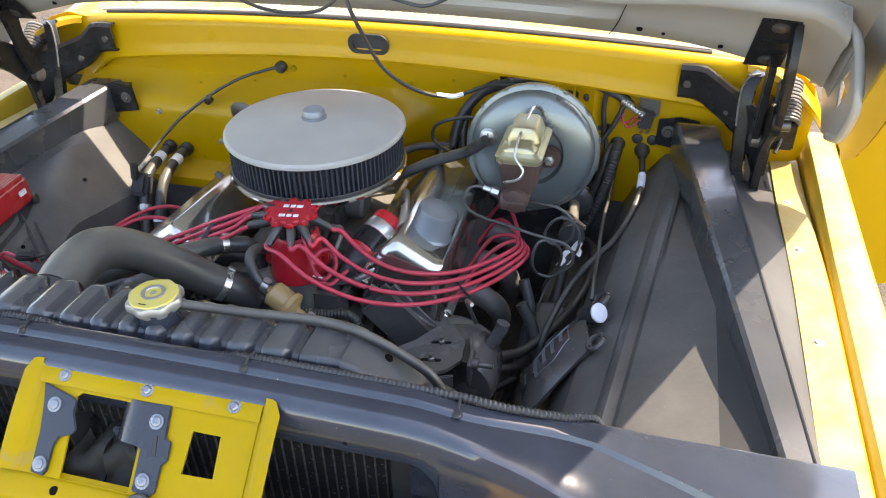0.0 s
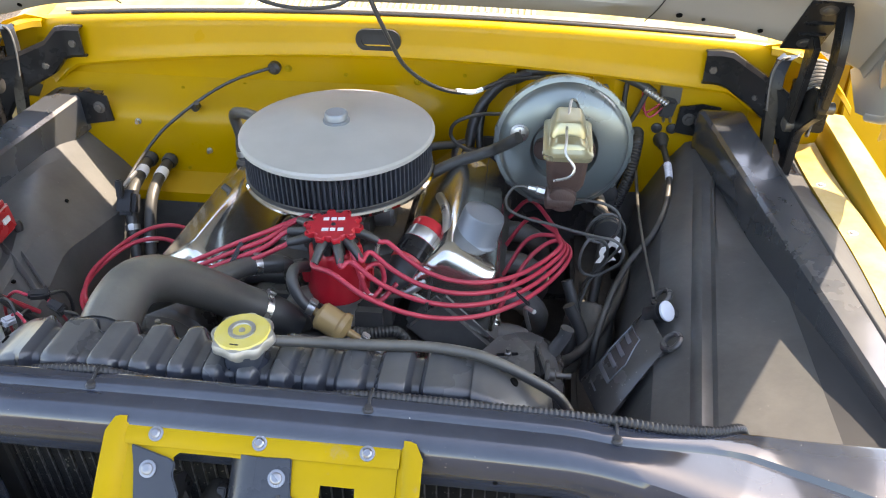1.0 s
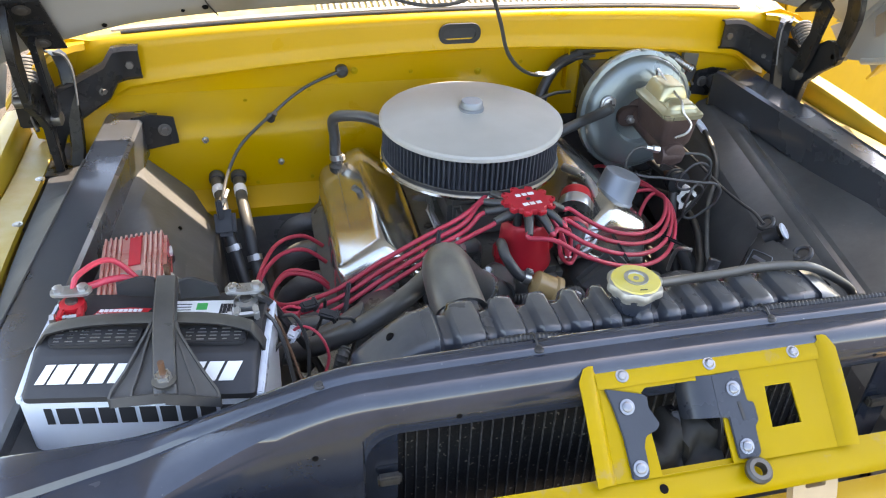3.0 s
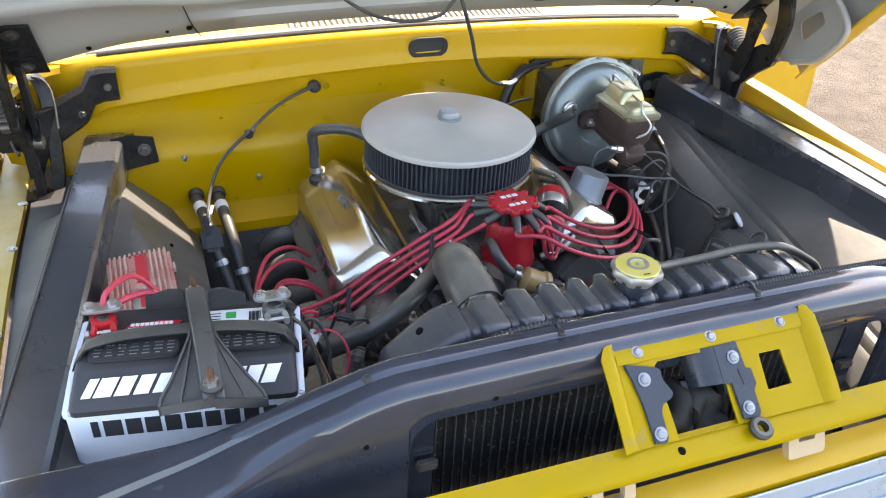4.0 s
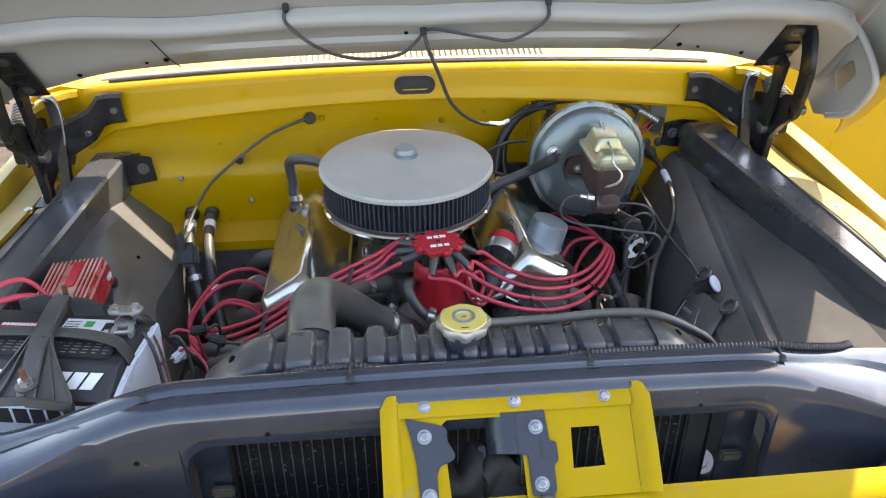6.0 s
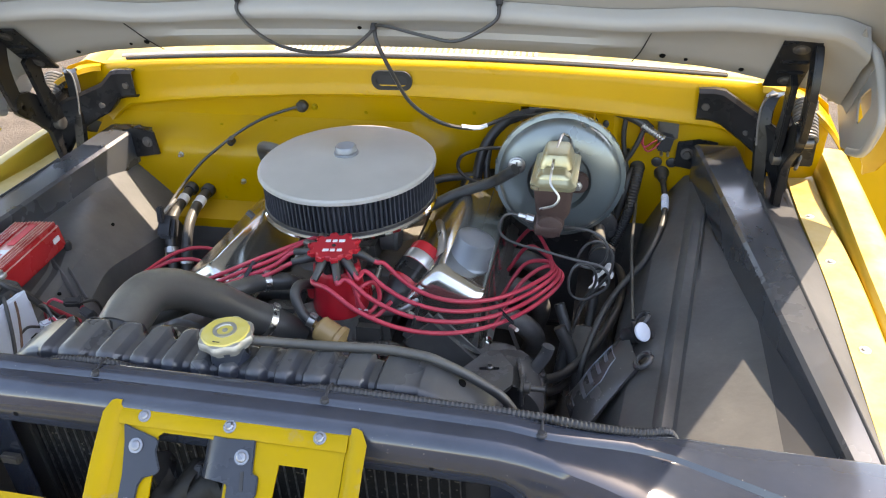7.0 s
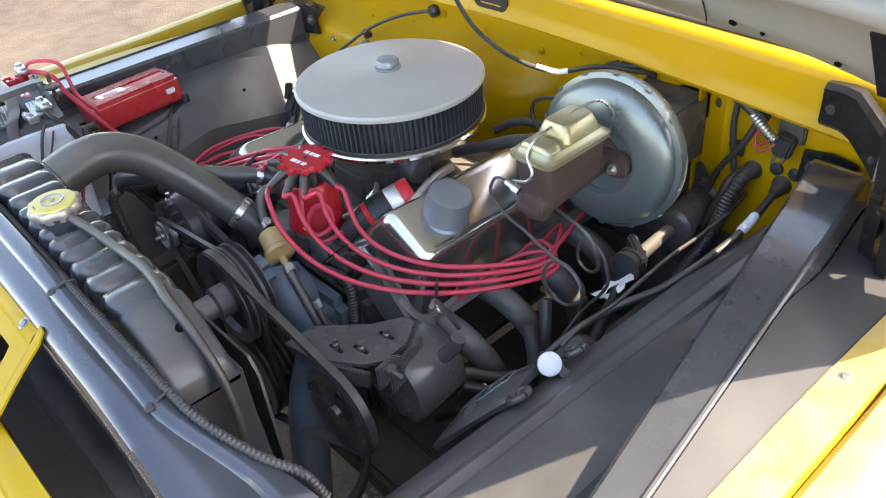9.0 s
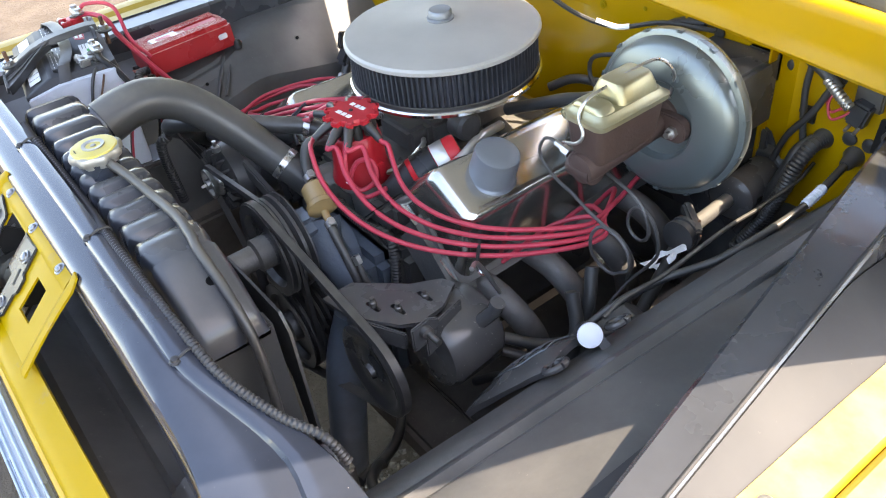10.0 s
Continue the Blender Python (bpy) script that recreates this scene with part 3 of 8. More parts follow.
def make_apron(s):
    t = thing("inner_fender", "dusty black sheet metal inner fender with pressed ribs", "inner fender", "inner fenders")
    g = []
    for y in spread(0.065, 1.035, 44):
        cx, cz = crease(y)
        drop = 0.02 * ease(0.8, 1.03, y)
        flat = ease(0.84, 0.90, y)
        zb = (lerp(1.000, 1.056, y) if s > 0 else lerp(0.998, 1.040, y)) - 0.005 - 0.062 * ease(0.66, 0.88, y)
        pts = [(0.852 + 0.008 * y, 0.986 - 0.03 * ease(0.5, 1.0, y)), (min(0.842, (0.737 if s > 0 else 0.752) + 0.124 * (1 - y)), zb), (0.735, 0.958), (lerp(0.72, cx, 0.3), lerp(0.952, cz, 0.3) + 0.003), (lerp(0.72, cx, 0.62), lerp(0.952, cz, 0.62) + 0.002),
               (cx + 0.034, cz + 0.013), (cx + 0.028, cz + lerp(0.006, 0.0099, flat)), (cx + 0.018, cz + lerp(0.006, 0.0048, flat)), (cx + 0.012, cz + lerp(0.008, 0.0017, flat)), (cx + 0.004, cz + lerp(0.004, -0.0024, flat)), (cx - 0.003, cz - 0.006), (cx - 0.02, cz - 0.012), (cx - 0.055, cz - 0.040 - drop), (cx - 0.063, cz - 0.055 - drop), (cx - 0.098, cz - 0.125 - drop), (cx - 0.118, cz - 0.28)]
        if s < 0:
            w = ease(0.50, 0.66, y)
            for i in range(2, 16):
                x1 = lerp(0.700 + 0.10 * (1 - y), 0.556, min(1.0, (i - 2) / 10)) - 0.004 * max(0, i - 12)
                z1 = 0.916 - 0.18 * (y - 0.716) + (x1 - 0.612) - (0, 0.03, 0.10, 0.26)[max(0, i - 12)]
                z1 = min(z1, lerp(0.998, 1.040, y) - 0.060)
                pts[i] = (lerp(pts[i][0], x1, w), lerp(pts[i][1], z1, w))
        g.append([(s * x, y, z) for x, z in pts])
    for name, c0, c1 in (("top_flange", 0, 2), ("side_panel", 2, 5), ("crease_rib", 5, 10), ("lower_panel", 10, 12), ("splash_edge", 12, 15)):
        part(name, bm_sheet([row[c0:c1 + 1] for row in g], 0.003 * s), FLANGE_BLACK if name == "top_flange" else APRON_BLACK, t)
    if s < 0:
        for k, (dy, w) in enumerate(((0.0, 0.012), (0.022, 0.008))):
            y = 0.56 + dy
            part("pressed_rib", bm_tube([(-0.72, y + 0.03, 0.955), (-0.60, y - 0.05, 0.918), (-0.535, y - 0.1, 0.885)], w * 0.5, 8, 6, flat=0.6), APRON_BLACK, t)
        for x, y, z, lean in ((-0.612, 0.716, 0.917, 45), (-0.575, 0.46, 0.9075, 22)):
            part("bolt_hole", bm_lathe([(0.004, 0), (0.0035, 0.003)], 12, pose(x, y, z, 0, lean, 0)), HOLE, t)
    return t


for side in (-1, 1):
    make_apron(side)


def make_brace(s):
    t = thing("fender_brace", "dark grey painted box-section brace from firewall to radiator support", "brace", "fender braces")
    xi, ki, xo, zf, zb = (0.648, 0.176, 0.735, 1.000, 1.056) if s > 0 else (0.672, 0.127, 0.750, 0.998, 1.040)

    def ring(y, w0, w1, z, h):
        r = 0.006
        return [(s * (w0 + r), y, z), (s * (w1 - r), y, z), (s * w1, y, z - r), (s * w1, y, z - h), (s * w0, y, z - h), (s * w0, y, z - r)]
    rings = []
    for y in spread(0.07, 0.985, 10):
        f = 1 - y
        rings.append(ring(y, xi + ki * f, xo + 0.124 * f, lerp(zf, zb, y), 0.085))
    rings.append(ring(1.0, xi - 0.002, xo, zb - 0.003, 0.09))
    rings.append(ring(1.012, xi - 0.002, xo, zb - 0.016, 0.08))
    part("brace_bar", bm_loft(rings), BRACE_GREY, t)
    m = Matrix(((s, 0, 0, 0), (0, 0, -1, 1.044 if s > 0 else 0.962), (0, 1, 0, 0), (0, 0, 0, 1)))
    part("mounting_pad", bm_prism([(0.612, 0.980), (0.70, 0.965), (0.70, 1.040), (0.66, 1.046), (0.616, 1.038)], 0.006, m, 0.001), HINGE_BLACK, t)
    part("bolt", bm_bolt(pose(s * 0.637, 0.955 if s < 0 else 1.037, 1.012, 90, 0, 0), 0.009, 0.008), DARK_STEEL, t)
    part("rubber_boot", bm_lathe([(0.016, 0), (0.018, 0.01), (0.018, 0.02), (0.012, 0.024)], 18, pose(s * 0.665, 1.045 if s > 0 else 0.99, 1.012, 90, 0, 0)), RUBBER, t)
    # raised seam along the outer edge
    part("edge_seam", bm_tube([(s * (xo - 0.004 + 0.124 * (1 - y)), y, lerp(zf, zb, y) + 0.0005) for y in spread(0.08, 0.80, 8)], 0.0032, 8, 4, flat=0.7), FLANGE_BLACK, t)
    if s < 0:
        part("pad_spacer", bm_box((0.10, 0.085, 0.05), (-0.70, 1.005, 1.0), 0.004), BRACE_GREY, t)
    return t


for side in (-1, 1):
    make_brace(side)


# ---- radiator support ----
def support_section(x):
    """Points across the support at x: from the rear lip, over the bead and the groove, down the front."""
    a = abs(x)
    k = ease(0.40, 0.86, a)
    arch = 0.007 * max(0.0, 1 - (a / 0.45) ** 2)
    zt = 1.121 + arch - (0.080 if x < 0 else 0.062) * ease(0.36, 0.64, a) - 0.002 * k
    yr = 0.046 + (0.016 if x < 0 else 0.056) * ease(0.40, 0.62, a)
    yg = 0.024 + (0.012 if x < 0 else 0.040) * ease(0.40, 0.58, a) - (0.050 if x < 0 else 0.075) * ease(0.56, 0.84, a)
    yf = -0.010 - 0.13 * ease(0.46, 0.90, a) ** 1.2
    c = x - 0.022
    zo = 1.064
    if abs(c) > 0.345:
        zo = 1.064 - 0.045 * (1 - math.sqrt(max(0.0, 1 - min(1.0, (abs(c) - 0.345) / 0.042) ** 2)))
    if abs(c) > 0.388:
        zo = 0.56
    zf = zt - 0.012 - 0.004 * k
    step = 0.0055 + 0.004 * k
    pts = [(yr, zt - 0.035), (yr, zt - 0.004), (yr - 0.0015, zt - 0.0008), (yr - 0.005, zt + 0.0005), (lerp(yr, yg, 0.65), zt), (yg + 0.004, zt - 0.001), (yg + 0.0005, zt - step), (yg - 0.004, zt - step - 0.0006),
           (lerp(yg - 0.004, yf + 0.012, 0.5), zt - step * 0.7 - 0.001), (yf + 0.012, zf + 0.004), (yf + 0.004, zf), (yf, zf - 0.010), (yf - 0.001, max(zo + 0.010, zf - 0.024)), (yf, max(zo + 0.005, zf - 0.05)), (yf + 0.002, zo), (yf + 0.012, zo - 0.002)]
    return [(x, y, z) for y, z in pts]


def make_support():
    t = thing("radiator_support", "gloss black radiator support panel with chipped paint", "radiator support")
    rim = [0.3885, 0.3879, 0.387, 0.385, 0.381, 0.374, 0.364, 0.352, 0.345]
    xs = spread(-0.86, -0.372, 22) + [0.022 - d for d in rim] + spread(-0.31, 0.35, 20) + [0.022 + d for d in rim[::-1]] + spread(0.415, 0.86, 20)
    part("support_panel", bm_sheet([support_section(x) for x in xs], 0.003), SUPPORT_BLACK, t)
    for x, y, z, r in ((-0.338, 0.003, 1.1105, 0.0068), (0.30, 0.003, 1.111, 0.004)):
        part("bolt_hole", bm_lathe([(r, 0), (r * 0.9, 0.002)], 14, pose(x, y, z, 40, 0, 0)), HOLE, t)
    for x, z, r in ((-0.254, 1.080, 0.004), (-0.42, 1.045, 0.004), (0.30, 1.080, 0.003), (-0.55, 0.99, 0.004)):
        y = support_section(x)[12][1]
        part("bolt_hole", bm_lathe([(r, 0), (r * 0.9, 0.002)], 14, pose(x, y - 0.001, z, 90, 0, 0)), HOLE, t)
    # flanged headlamp openings
    for s in (-1, 1):
        m = pose(s * 0.60, -0.085, 0.905, 90, 0, s * 22)
        b = bm_lathe([(0.112, -0.03), (0.112, 0.0), (0.108, 0.008), (0.100, 0.006), (0.094, -0.01), (0.090, -0.05), (0.02, -0.06)], 36, m)
        part("headlamp_bucket", b, HINGE_BLACK, t, "glossy black headlamp bucket")
    # inner shrouds beside the core
    for s in (-1, 1):
        part("core_shroud", bm_box((0.045, 0.004, 0.45), (0.022 + s * 0.362, 0.028, 0.83), 0.001), SUPPORT_BLACK, t)
        part("bracket_tab", bm_box((0.03, 0.012, 0.016), (0.022 + s * 0.352, 0.016, 0.955), 0.003), DARK_STEEL, t)
    return t


make_support()


def make_loom():
    t = thing("wiring_loom", "ribbed black plastic wiring loom clipped along the support", "wiring loom")
    pts = [(-0.235, 0.053, 1.118), (-0.205, 0.051, 1.125), (-0.149, 0.050, 1.1285), (-0.09, 0.054, 1.116), (0.01, 0.056, 1.108), (0.10, 0.053, 1.116), (0.161, 0.049, 1.127), (0.28, 0.049, 1.1250), (0.414, 0.051, 1.1195), (0.474, 0.058, 1.107), (0.535, 0.082, 1.084), (0.570, 0.106, 1.066), (0.585, 0.118, 1.03)]
    part("conduit", bm_tube(pts, 0.0044, 10, 8, 0.0014, 0.0056), BLACK_PLASTIC, t)
    for x in (-0.408, -0.149, 0.161, 0.422):
        z = support_section(x)[3][2] + 0.003
        b = bm_lathe([(0.0065, -0.004), (0.0065, -0.0022), (0.0045, -0.001), (0.004, 0.0012), (0.002, 0.0016)], 16, pose(x, 0.028, z))
        if x > -0.3:
            b = bm_tube([(x, 0.032, z - 0.001), (x, 0.044, z + 0.003), (x, 0.056, z - 0.001), (x, 0.056, z - 0.010)], 0.0018, 6, 4, bm=b)
        part("clip", b, BLACK_PLASTIC, t)
    return t


make_loom()


def make_latch_panel():
    t = thing("latch_panel", "bright yellow pressed hood latch panel with worn lower edge", "latch panel")
    u, v = Vector((1, 0, 0)), Vector((0, -0.745, -0.667)).normalized()
    w = u.cross(v)
    m = Matrix(((u.x, v.x, w.x, 0.056), (u.y, v.y, w.y, -0.014), (u.z, v.z, w.z, 1.107), (0, 0, 0, 1)))
    outer = [(-0.146, 0.010), (0.144, 0.010), (0.144, 0.119), (-0.146, 0.119)]
    hole_latch = [(-0.094, 0.022), (-0.088, 0.017), (-0.028, 0.017), (0.002, 0.020), (0.004, 0.118), (-0.088, 0.118)]
    hole_square = [(0.066, 0.036), (0.102, 0.036), (0.104, 0.084), (0.064, 0.085)]
    part("panel_face", bm_frame(outer, [hole_latch, hole_square], 0.003, m), YELLOW_WORN, t)
    # stepped sides whose upper ends stand up as ears
    for sx in (-1, 1):
        g = []
        for k, y0 in enumerate(spread(-0.016, 0.119, 9)):
            e = 0.0 if k else 0.004
            lift = -0.007 - 0.003 * math.sin((y0 + 0.016) * 23)
            g.append([m @ Vector((sx * 0.1445, max(y0, -0.004), 0.0006)), m @ Vector((sx * 0.149, max(y0, -0.010), -0.004)), m @ Vector((sx * (0.153 - e), y0, lift * 0.8)), m @ Vector((sx * (0.160 - e), y0, lift)), m @ Vector((sx * (0.170 - e * 2), y0 + 0.002, lift + 0.001))])
        part("side_flange", bm_sheet(g, 0.003 * sx), YELLOW_WORN, t)
    # upper strip, folded to lie on the support
    g = [[m @ Vector((x, -0.014, 0.0055)), m @ Vector((x, -0.006, 0.001)), m @ Vector((x, 0.002, -0.0015)), m @ Vector((x, 0.008, -0.0012)), m @ Vector((x, 0.0115, 0.0002))] for x in spread(-0.148, 0.146, 12)]
    part("upper_flange", bm_sheet(g, 0.003), YELLOW_WORN, t)
    for x in (-0.059, 0.054, 0.168):
        part("screw", bm_button(m @ pose(x - 0.056, 0.0, -0.003, 166, 0, 0), 0.0060), SCREW_GREY, t, "button-head screw with a hex socket")
    return t, m


latch_panel, LATCH_M = make_latch_panel()


def make_latch():
    t = thing("hood_latch", "grey stamped hood latch with dark claws on the yellow panel", "latch")
    m = LATCH_M

    def plate(name, outline, z, d, mat):
        return part(name, bm_prism(outline, -d, m @ Matrix.Translation((0, 0, z)), 0.0012), mat, t)

    def cheek(name, outline, u0, d, mat):
        """A plate that stands square to the panel: outline down the slope and inwards."""
        mm = m @ Matrix(((0, 0, 1, u0), (1, 0, 0, 0), (0, 1, 0, 0), (0, 0, 0, 1)))
        return part(name, bm_prism(outline, d, mm, 0.0012), mat, t)
    left = plate("latch_plate", [(-0.140, 0.012), (-0.094, 0.024), (-0.089, 0.028), (-0.090, 0.040), (-0.084, 0.052), (-0.080, 0.060), (-0.084, 0.066), (-0.100, 0.072), (-0.104, 0.082), (-0.104, 0.112), (-0.108, 0.119), (-0.126, 0.117), (-0.128, 0.070), (-0.134, 0.034)], -0.001, 0.0035, LATCH_GREY)
    right = plate("latch_plate", [(-0.004, 0.014), (0.034, 0.012), (0.037, 0.050), (0.045, 0.052), (0.046, 0.074), (0.040, 0.080), (0.040, 0.110), (0.034, 0.117), (0.010, 0.114), (0.008, 0.066), (-0.004, 0.064)], -0.001, 0.0035, LATCH_GREY)
    for x, y in ((-0.117, 0.036), (-0.115, 0.106), (0.021, 0.033), (0.022, 0.101)):
        part("screw", bm_button(m @ pose(x, y, -0.0050, 180, 0, 0), 0.0068), SCREW_GREY, right if x > 0 else left, "button-head screw with a hex socket")
    # the plate's wing that rolls down into the opening
    g = []
    for f in spread(0, 1, 8):
        x = -0.003 - 0.036 * math.sin(f * 1.35)
        g.append([m @ Vector((x, v - 0.004 * f, -0.0040 + 0.030 * f ** 2.2)) for v in (0.014, 0.024, 0.034, 0.044, 0.054, 0.064)])
    part("rolled_wing", bm_sheet(g, 0.003), LATCH_GREY, right)
    part("slot", bm_box((0.004, 0.022, 0.001), (0, 0, 0)), SEAL, right).matrix_local = m @ pose(0.026, 0.060, -0.0048, 0, 0, -8)
    cheek("cheek", [(0.040, 0.0), (0.062, 0.0), (0.076, 0.012), (0.088, 0.030), (0.080, 0.052), (0.048, 0.056), (0.036, 0.030)], -0.094, 0.004, HINGE_BLACK)
    cheek("cheek", [(0.056, 0.0), (0.074, 0.002), (0.098, 0.014), (0.110, 0.036), (0.096, 0.056), (0.060, 0.050)], 0.000, 0.004, HINGE_BLACK)
    # two lobed, greasy claws that close the lower half of the opening
    for x0, x1, ph in ((-0.094, -0.046, 0.0), (-0.046, 0.006, 1.7)):
        folds = []
        for x in spread(x0, x1, 12):
            u = (x - x0) / (x1 - x0)
            row = []
            for f in spread(0, 1, 12):
                rise = 0.058 + 0.018 * math.cos(math.pi * 2 * (u - 0.35)) * (1 if ph == 0 else -1) * 0.7
                v = lerp(rise, 0.118, f)
                dep = 0.018 + 0.010 * math.sin(u * 2.4 + f * 6.5 + ph) * (1 - 0.4 * f) + 0.016 * (1 - f) ** 2 + 0.010 * f
                row.append(m @ Vector((x, v, dep + 0.004 * noise.noise((x * 70, f * 4, ph)))))
            folds.append(row)
        part("claw", bm_sheet(folds, 0.007), LATCH_DARK, t, "dark folded latch claw")
    cheek("hook", [(0.040, 0.036), (0.050, 0.022), (0.068, 0.022), (0.074, 0.036), (0.064, 0.048)], -0.050, 0.010, HINGE_BLACK)
    part("latch_back", bm_box((0.086, 0.030, 0.004), (0, 0, 0)), HINGE_BLACK, t).matrix_local = m @ pose(-0.043, 0.116, 0.044)
    return t


make_latch()


def header(x):
    """Front line of the yellow header at x: y and z of its rear fold."""
    return -0.099 + 0.02 * (x / 0.85) ** 2, 1.027 - 0.012 * (x / 0.8) ** 2


def make_header():
    t = thing("grille_header", "yellow grille header panel with dusty chipped paint", "grille panel")
    g = []
    for x in spread(-0.86, 0.86, 40):
        y, z = header(x)
        g.append([(x, y + 0.006, z + 0.000), (x, y, z - 0.003), (x, y - 0.014, z - 0.007), (x, y - 0.024, z - 0.013), (x, y - 0.029, z - 0.019), (x, y - 0.029, z - 0.027)])
    part("upper_rail", bm_sheet(g, -0.003), YELLOW_WORN, t)
    # step behind the letters and the lower rail
    g = []
    for x in spread(-0.86, 0.86, 40):
        y, z = header(x)
        g.append([(x, y + 0.004, z - 0.12), (x, y + 0.003, z - 0.082), (x, y, z - 0.078), (x, y - 0.030, z - 0.086), (x, y - 0.040, z - 0.093), (x, y - 0.042, z - 0.105)])
    part("lower_rail", bm_sheet(g, -0.003), YELLOW, t)
    part("bolt_hole", bm_lathe([(0.006, 0), (0.005, 0.002)], 14, pose(-0.034, -0.113, 1.0185, 22, 0, 0)), HOLE, t)
    return t


make_header()


def bm_badge_block(x, y, z, w, h, kind):
    """One raised block of the name plate, with its opening."""
    m = pose(x, y, z, 68, 0, 0)
    if kind == "bowl":
        outer = [(-w / 2, -h / 2), (w * 0.25, -h / 2), (w / 2, -h * 0.25), (w / 2, h * 0.25), (w * 0.25, h / 2), (-w / 2, h / 2)]
        return bm_frame(outer, [round_rect(w * 0.5, h * 0.42, 0.004, 3)], 0.012, m)
    outer = round_rect(w, h, 0.006)
    return bm_frame(outer, [round_rect(w * 0.46, h * 0.26, 0.003, 3, 0.0, h * 0.15)], 0.012, m)


for x, kind in ((-0.13, "bowl"), (0.172, "foot"), (0.42, "bowl")):
    y, z = header(x)
    tagged(part("badge_block", bm_badge_block(x, y - 0.012, z - 0.050, 0.062, 0.044, kind), PRIMER_TAN), "beige primed metal badge block on the grille panel", "badge", "grille badges")


def make_lower_light_block():
    t = thing("lower_light_block", "black lower panels added to keep light out from below", "valance")
    # unseen panels added to keep light and bright ground out of the bay
    part("panel", bm_box((1.70, 0.006, 0.34), (0, -0.02, 0.40), 0.002), BLACK_PAINT, t)
    for s in (-1, 1):
        part("well_panel", bm_box((0.006, 1.15, 0.42), (s * 0.62, 0.60, 0.50), 0.002), APRON_BLACK, t)
        part("ground_screen", bm_box((0.22, 0.95, 0.006), (s * 0.53, 0.62, 0.565), 0.001), APRON_BLACK, t)
        part("fender_end", bm_box((0.40, 0.006, 0.60), (s * 0.80, 1.068, 0.62), 0.002), APRON_BLACK, t)


make_lower_light_block()


def make_baffle():
    """Black ducting that closes the space between grille and radiator support."""
    t = thing("air_baffle", "black moulded air baffle between grille and radiator", "baffle")
    for s in (-1, 1):
        g = []
        for x in spread(0.36, 0.80, 10):
            row = []
            for f in spread(0, 1, 16):
                row.append((s * x, lerp(-0.105, 0.020, f), 0.885 - 0.05 * (x - 0.36) + 0.022 * math.sin(f * 9.5) - 0.09 * abs(f - 0.55)))
            g.append(row)
        part("duct_panel", bm_sheet(g, 0.003), BLACK_PAINT, t)
        part("bracket", bm_prism([(0.0, 0.0), (0.07, -0.01), (0.09, 0.05), (0.03, 0.07)], 0.004, pose(s * 0.77, -0.085, 0.89, 20, 0, 0 if s > 0 else 180)), BLACK_PAINT, t, "glossy black bracket")
    rows = [[(x, y, z) for y, z in ((-0.108, 0.868), (-0.085, 0.880), (-0.055, 0.862), (-0.030, 0.838), (-0.022, 0.850), (0.006, 0.842), (0.038, 0.806))] for x in spread(-0.358, 0.358, 8)]
    part("cross_duct", bm_sheet(rows, 0.003), APRON_BLACK, t, "dusty dark cross duct")


make_baffle()


def make_bumper_rubber():
    b = bm_lathe([(0.0075, 0.0), (0.014, 0.0), (0.016, 0.004), (0.016, 0.009), (0.013, 0.012), (0.008, 0.012), (0.0075, 0.0)], 24, pose(0.082, -0.116, 1.0235, 22, 0, 0), False)
    tagged(part("rubber_bumper", b, RUBBER), "small round black rubber hood bumper with a hole", "bumper")


make_bumper_rubber()


def make_grille():
    t = thing("grille", "bright aluminium front grille with fine raised lines", "grille")
    g = []
    for x in spread(-0.86, 0.86, 30):
        y, z = header(x)
        y, z = y - 0.044, z - 0.100
        g.append([(x, y, z), (x, y - 0.003, z + 0.004), (x, y - 0.007, z + 0.003), (x, y - 0.014, z - 0.022), (x, y - 0.018, z - 0.022), (x, y - 0.020, z - 0.027), (x, y - 0.027, z - 0.055), (x, y - 0.031, z - 0.055), (x, y - 0.033, z - 0.061), (x, y - 0.042, z - 0.11), (x, y - 0.046, z - 0.11), (x, y - 0.048, z - 0.117), (x, y - 0.055, z - 0.26)])
    part("grille_panel", bm_sheet(g, -0.004), GRILLE, t)
    for dy, dz in ((-0.0055, 0.0045), (-0.0175, -0.0205), (-0.0310, -0.0540), (-0.0460, -0.1090)):
        pts = [(x, header(x)[0] - 0.044 + dy, header(x)[1] - 0.100 + dz) for x in spread(-0.86, 0.86, 14)]
        part("raised_line", bm_tube(pts, 0.0022, 8, 3), GRILLE, t)
    return t


make_grille()


# ---- hood ----
HU = Vector((0, -0.62, 0.785)).normalized()     # up the open hood
HN = Vector((0, -0.785, -0.62)).normalized()    # out of its underside


def hood_point(x, s, d=0.0):
    """A place on the hood's underside: x across, s up from the rear edge, d below the skin."""
    a = abs(x)
    low = max(0.0, 1 - max(0.0, s) / 0.14)
    s = s + (0.016 * (1 - ease(0.62, 0.80, a)) - 0.046 * min(1.0, a / 0.86) ** 4) * low
    crown = 0.030 * (a / 0.8) ** 2 + 0.006 * ease(0.62, 0.9, a)
    return Vector((x, 0.918, 1.262)) + HU * s + HN * (d + crown - 0.02)


def hood_side(x, s, n):
    """A place at the hood's side: n out of the underside, whatever the crown."""
    return Vector((x, 0.918, 1.262)) + HU * s + HN * n


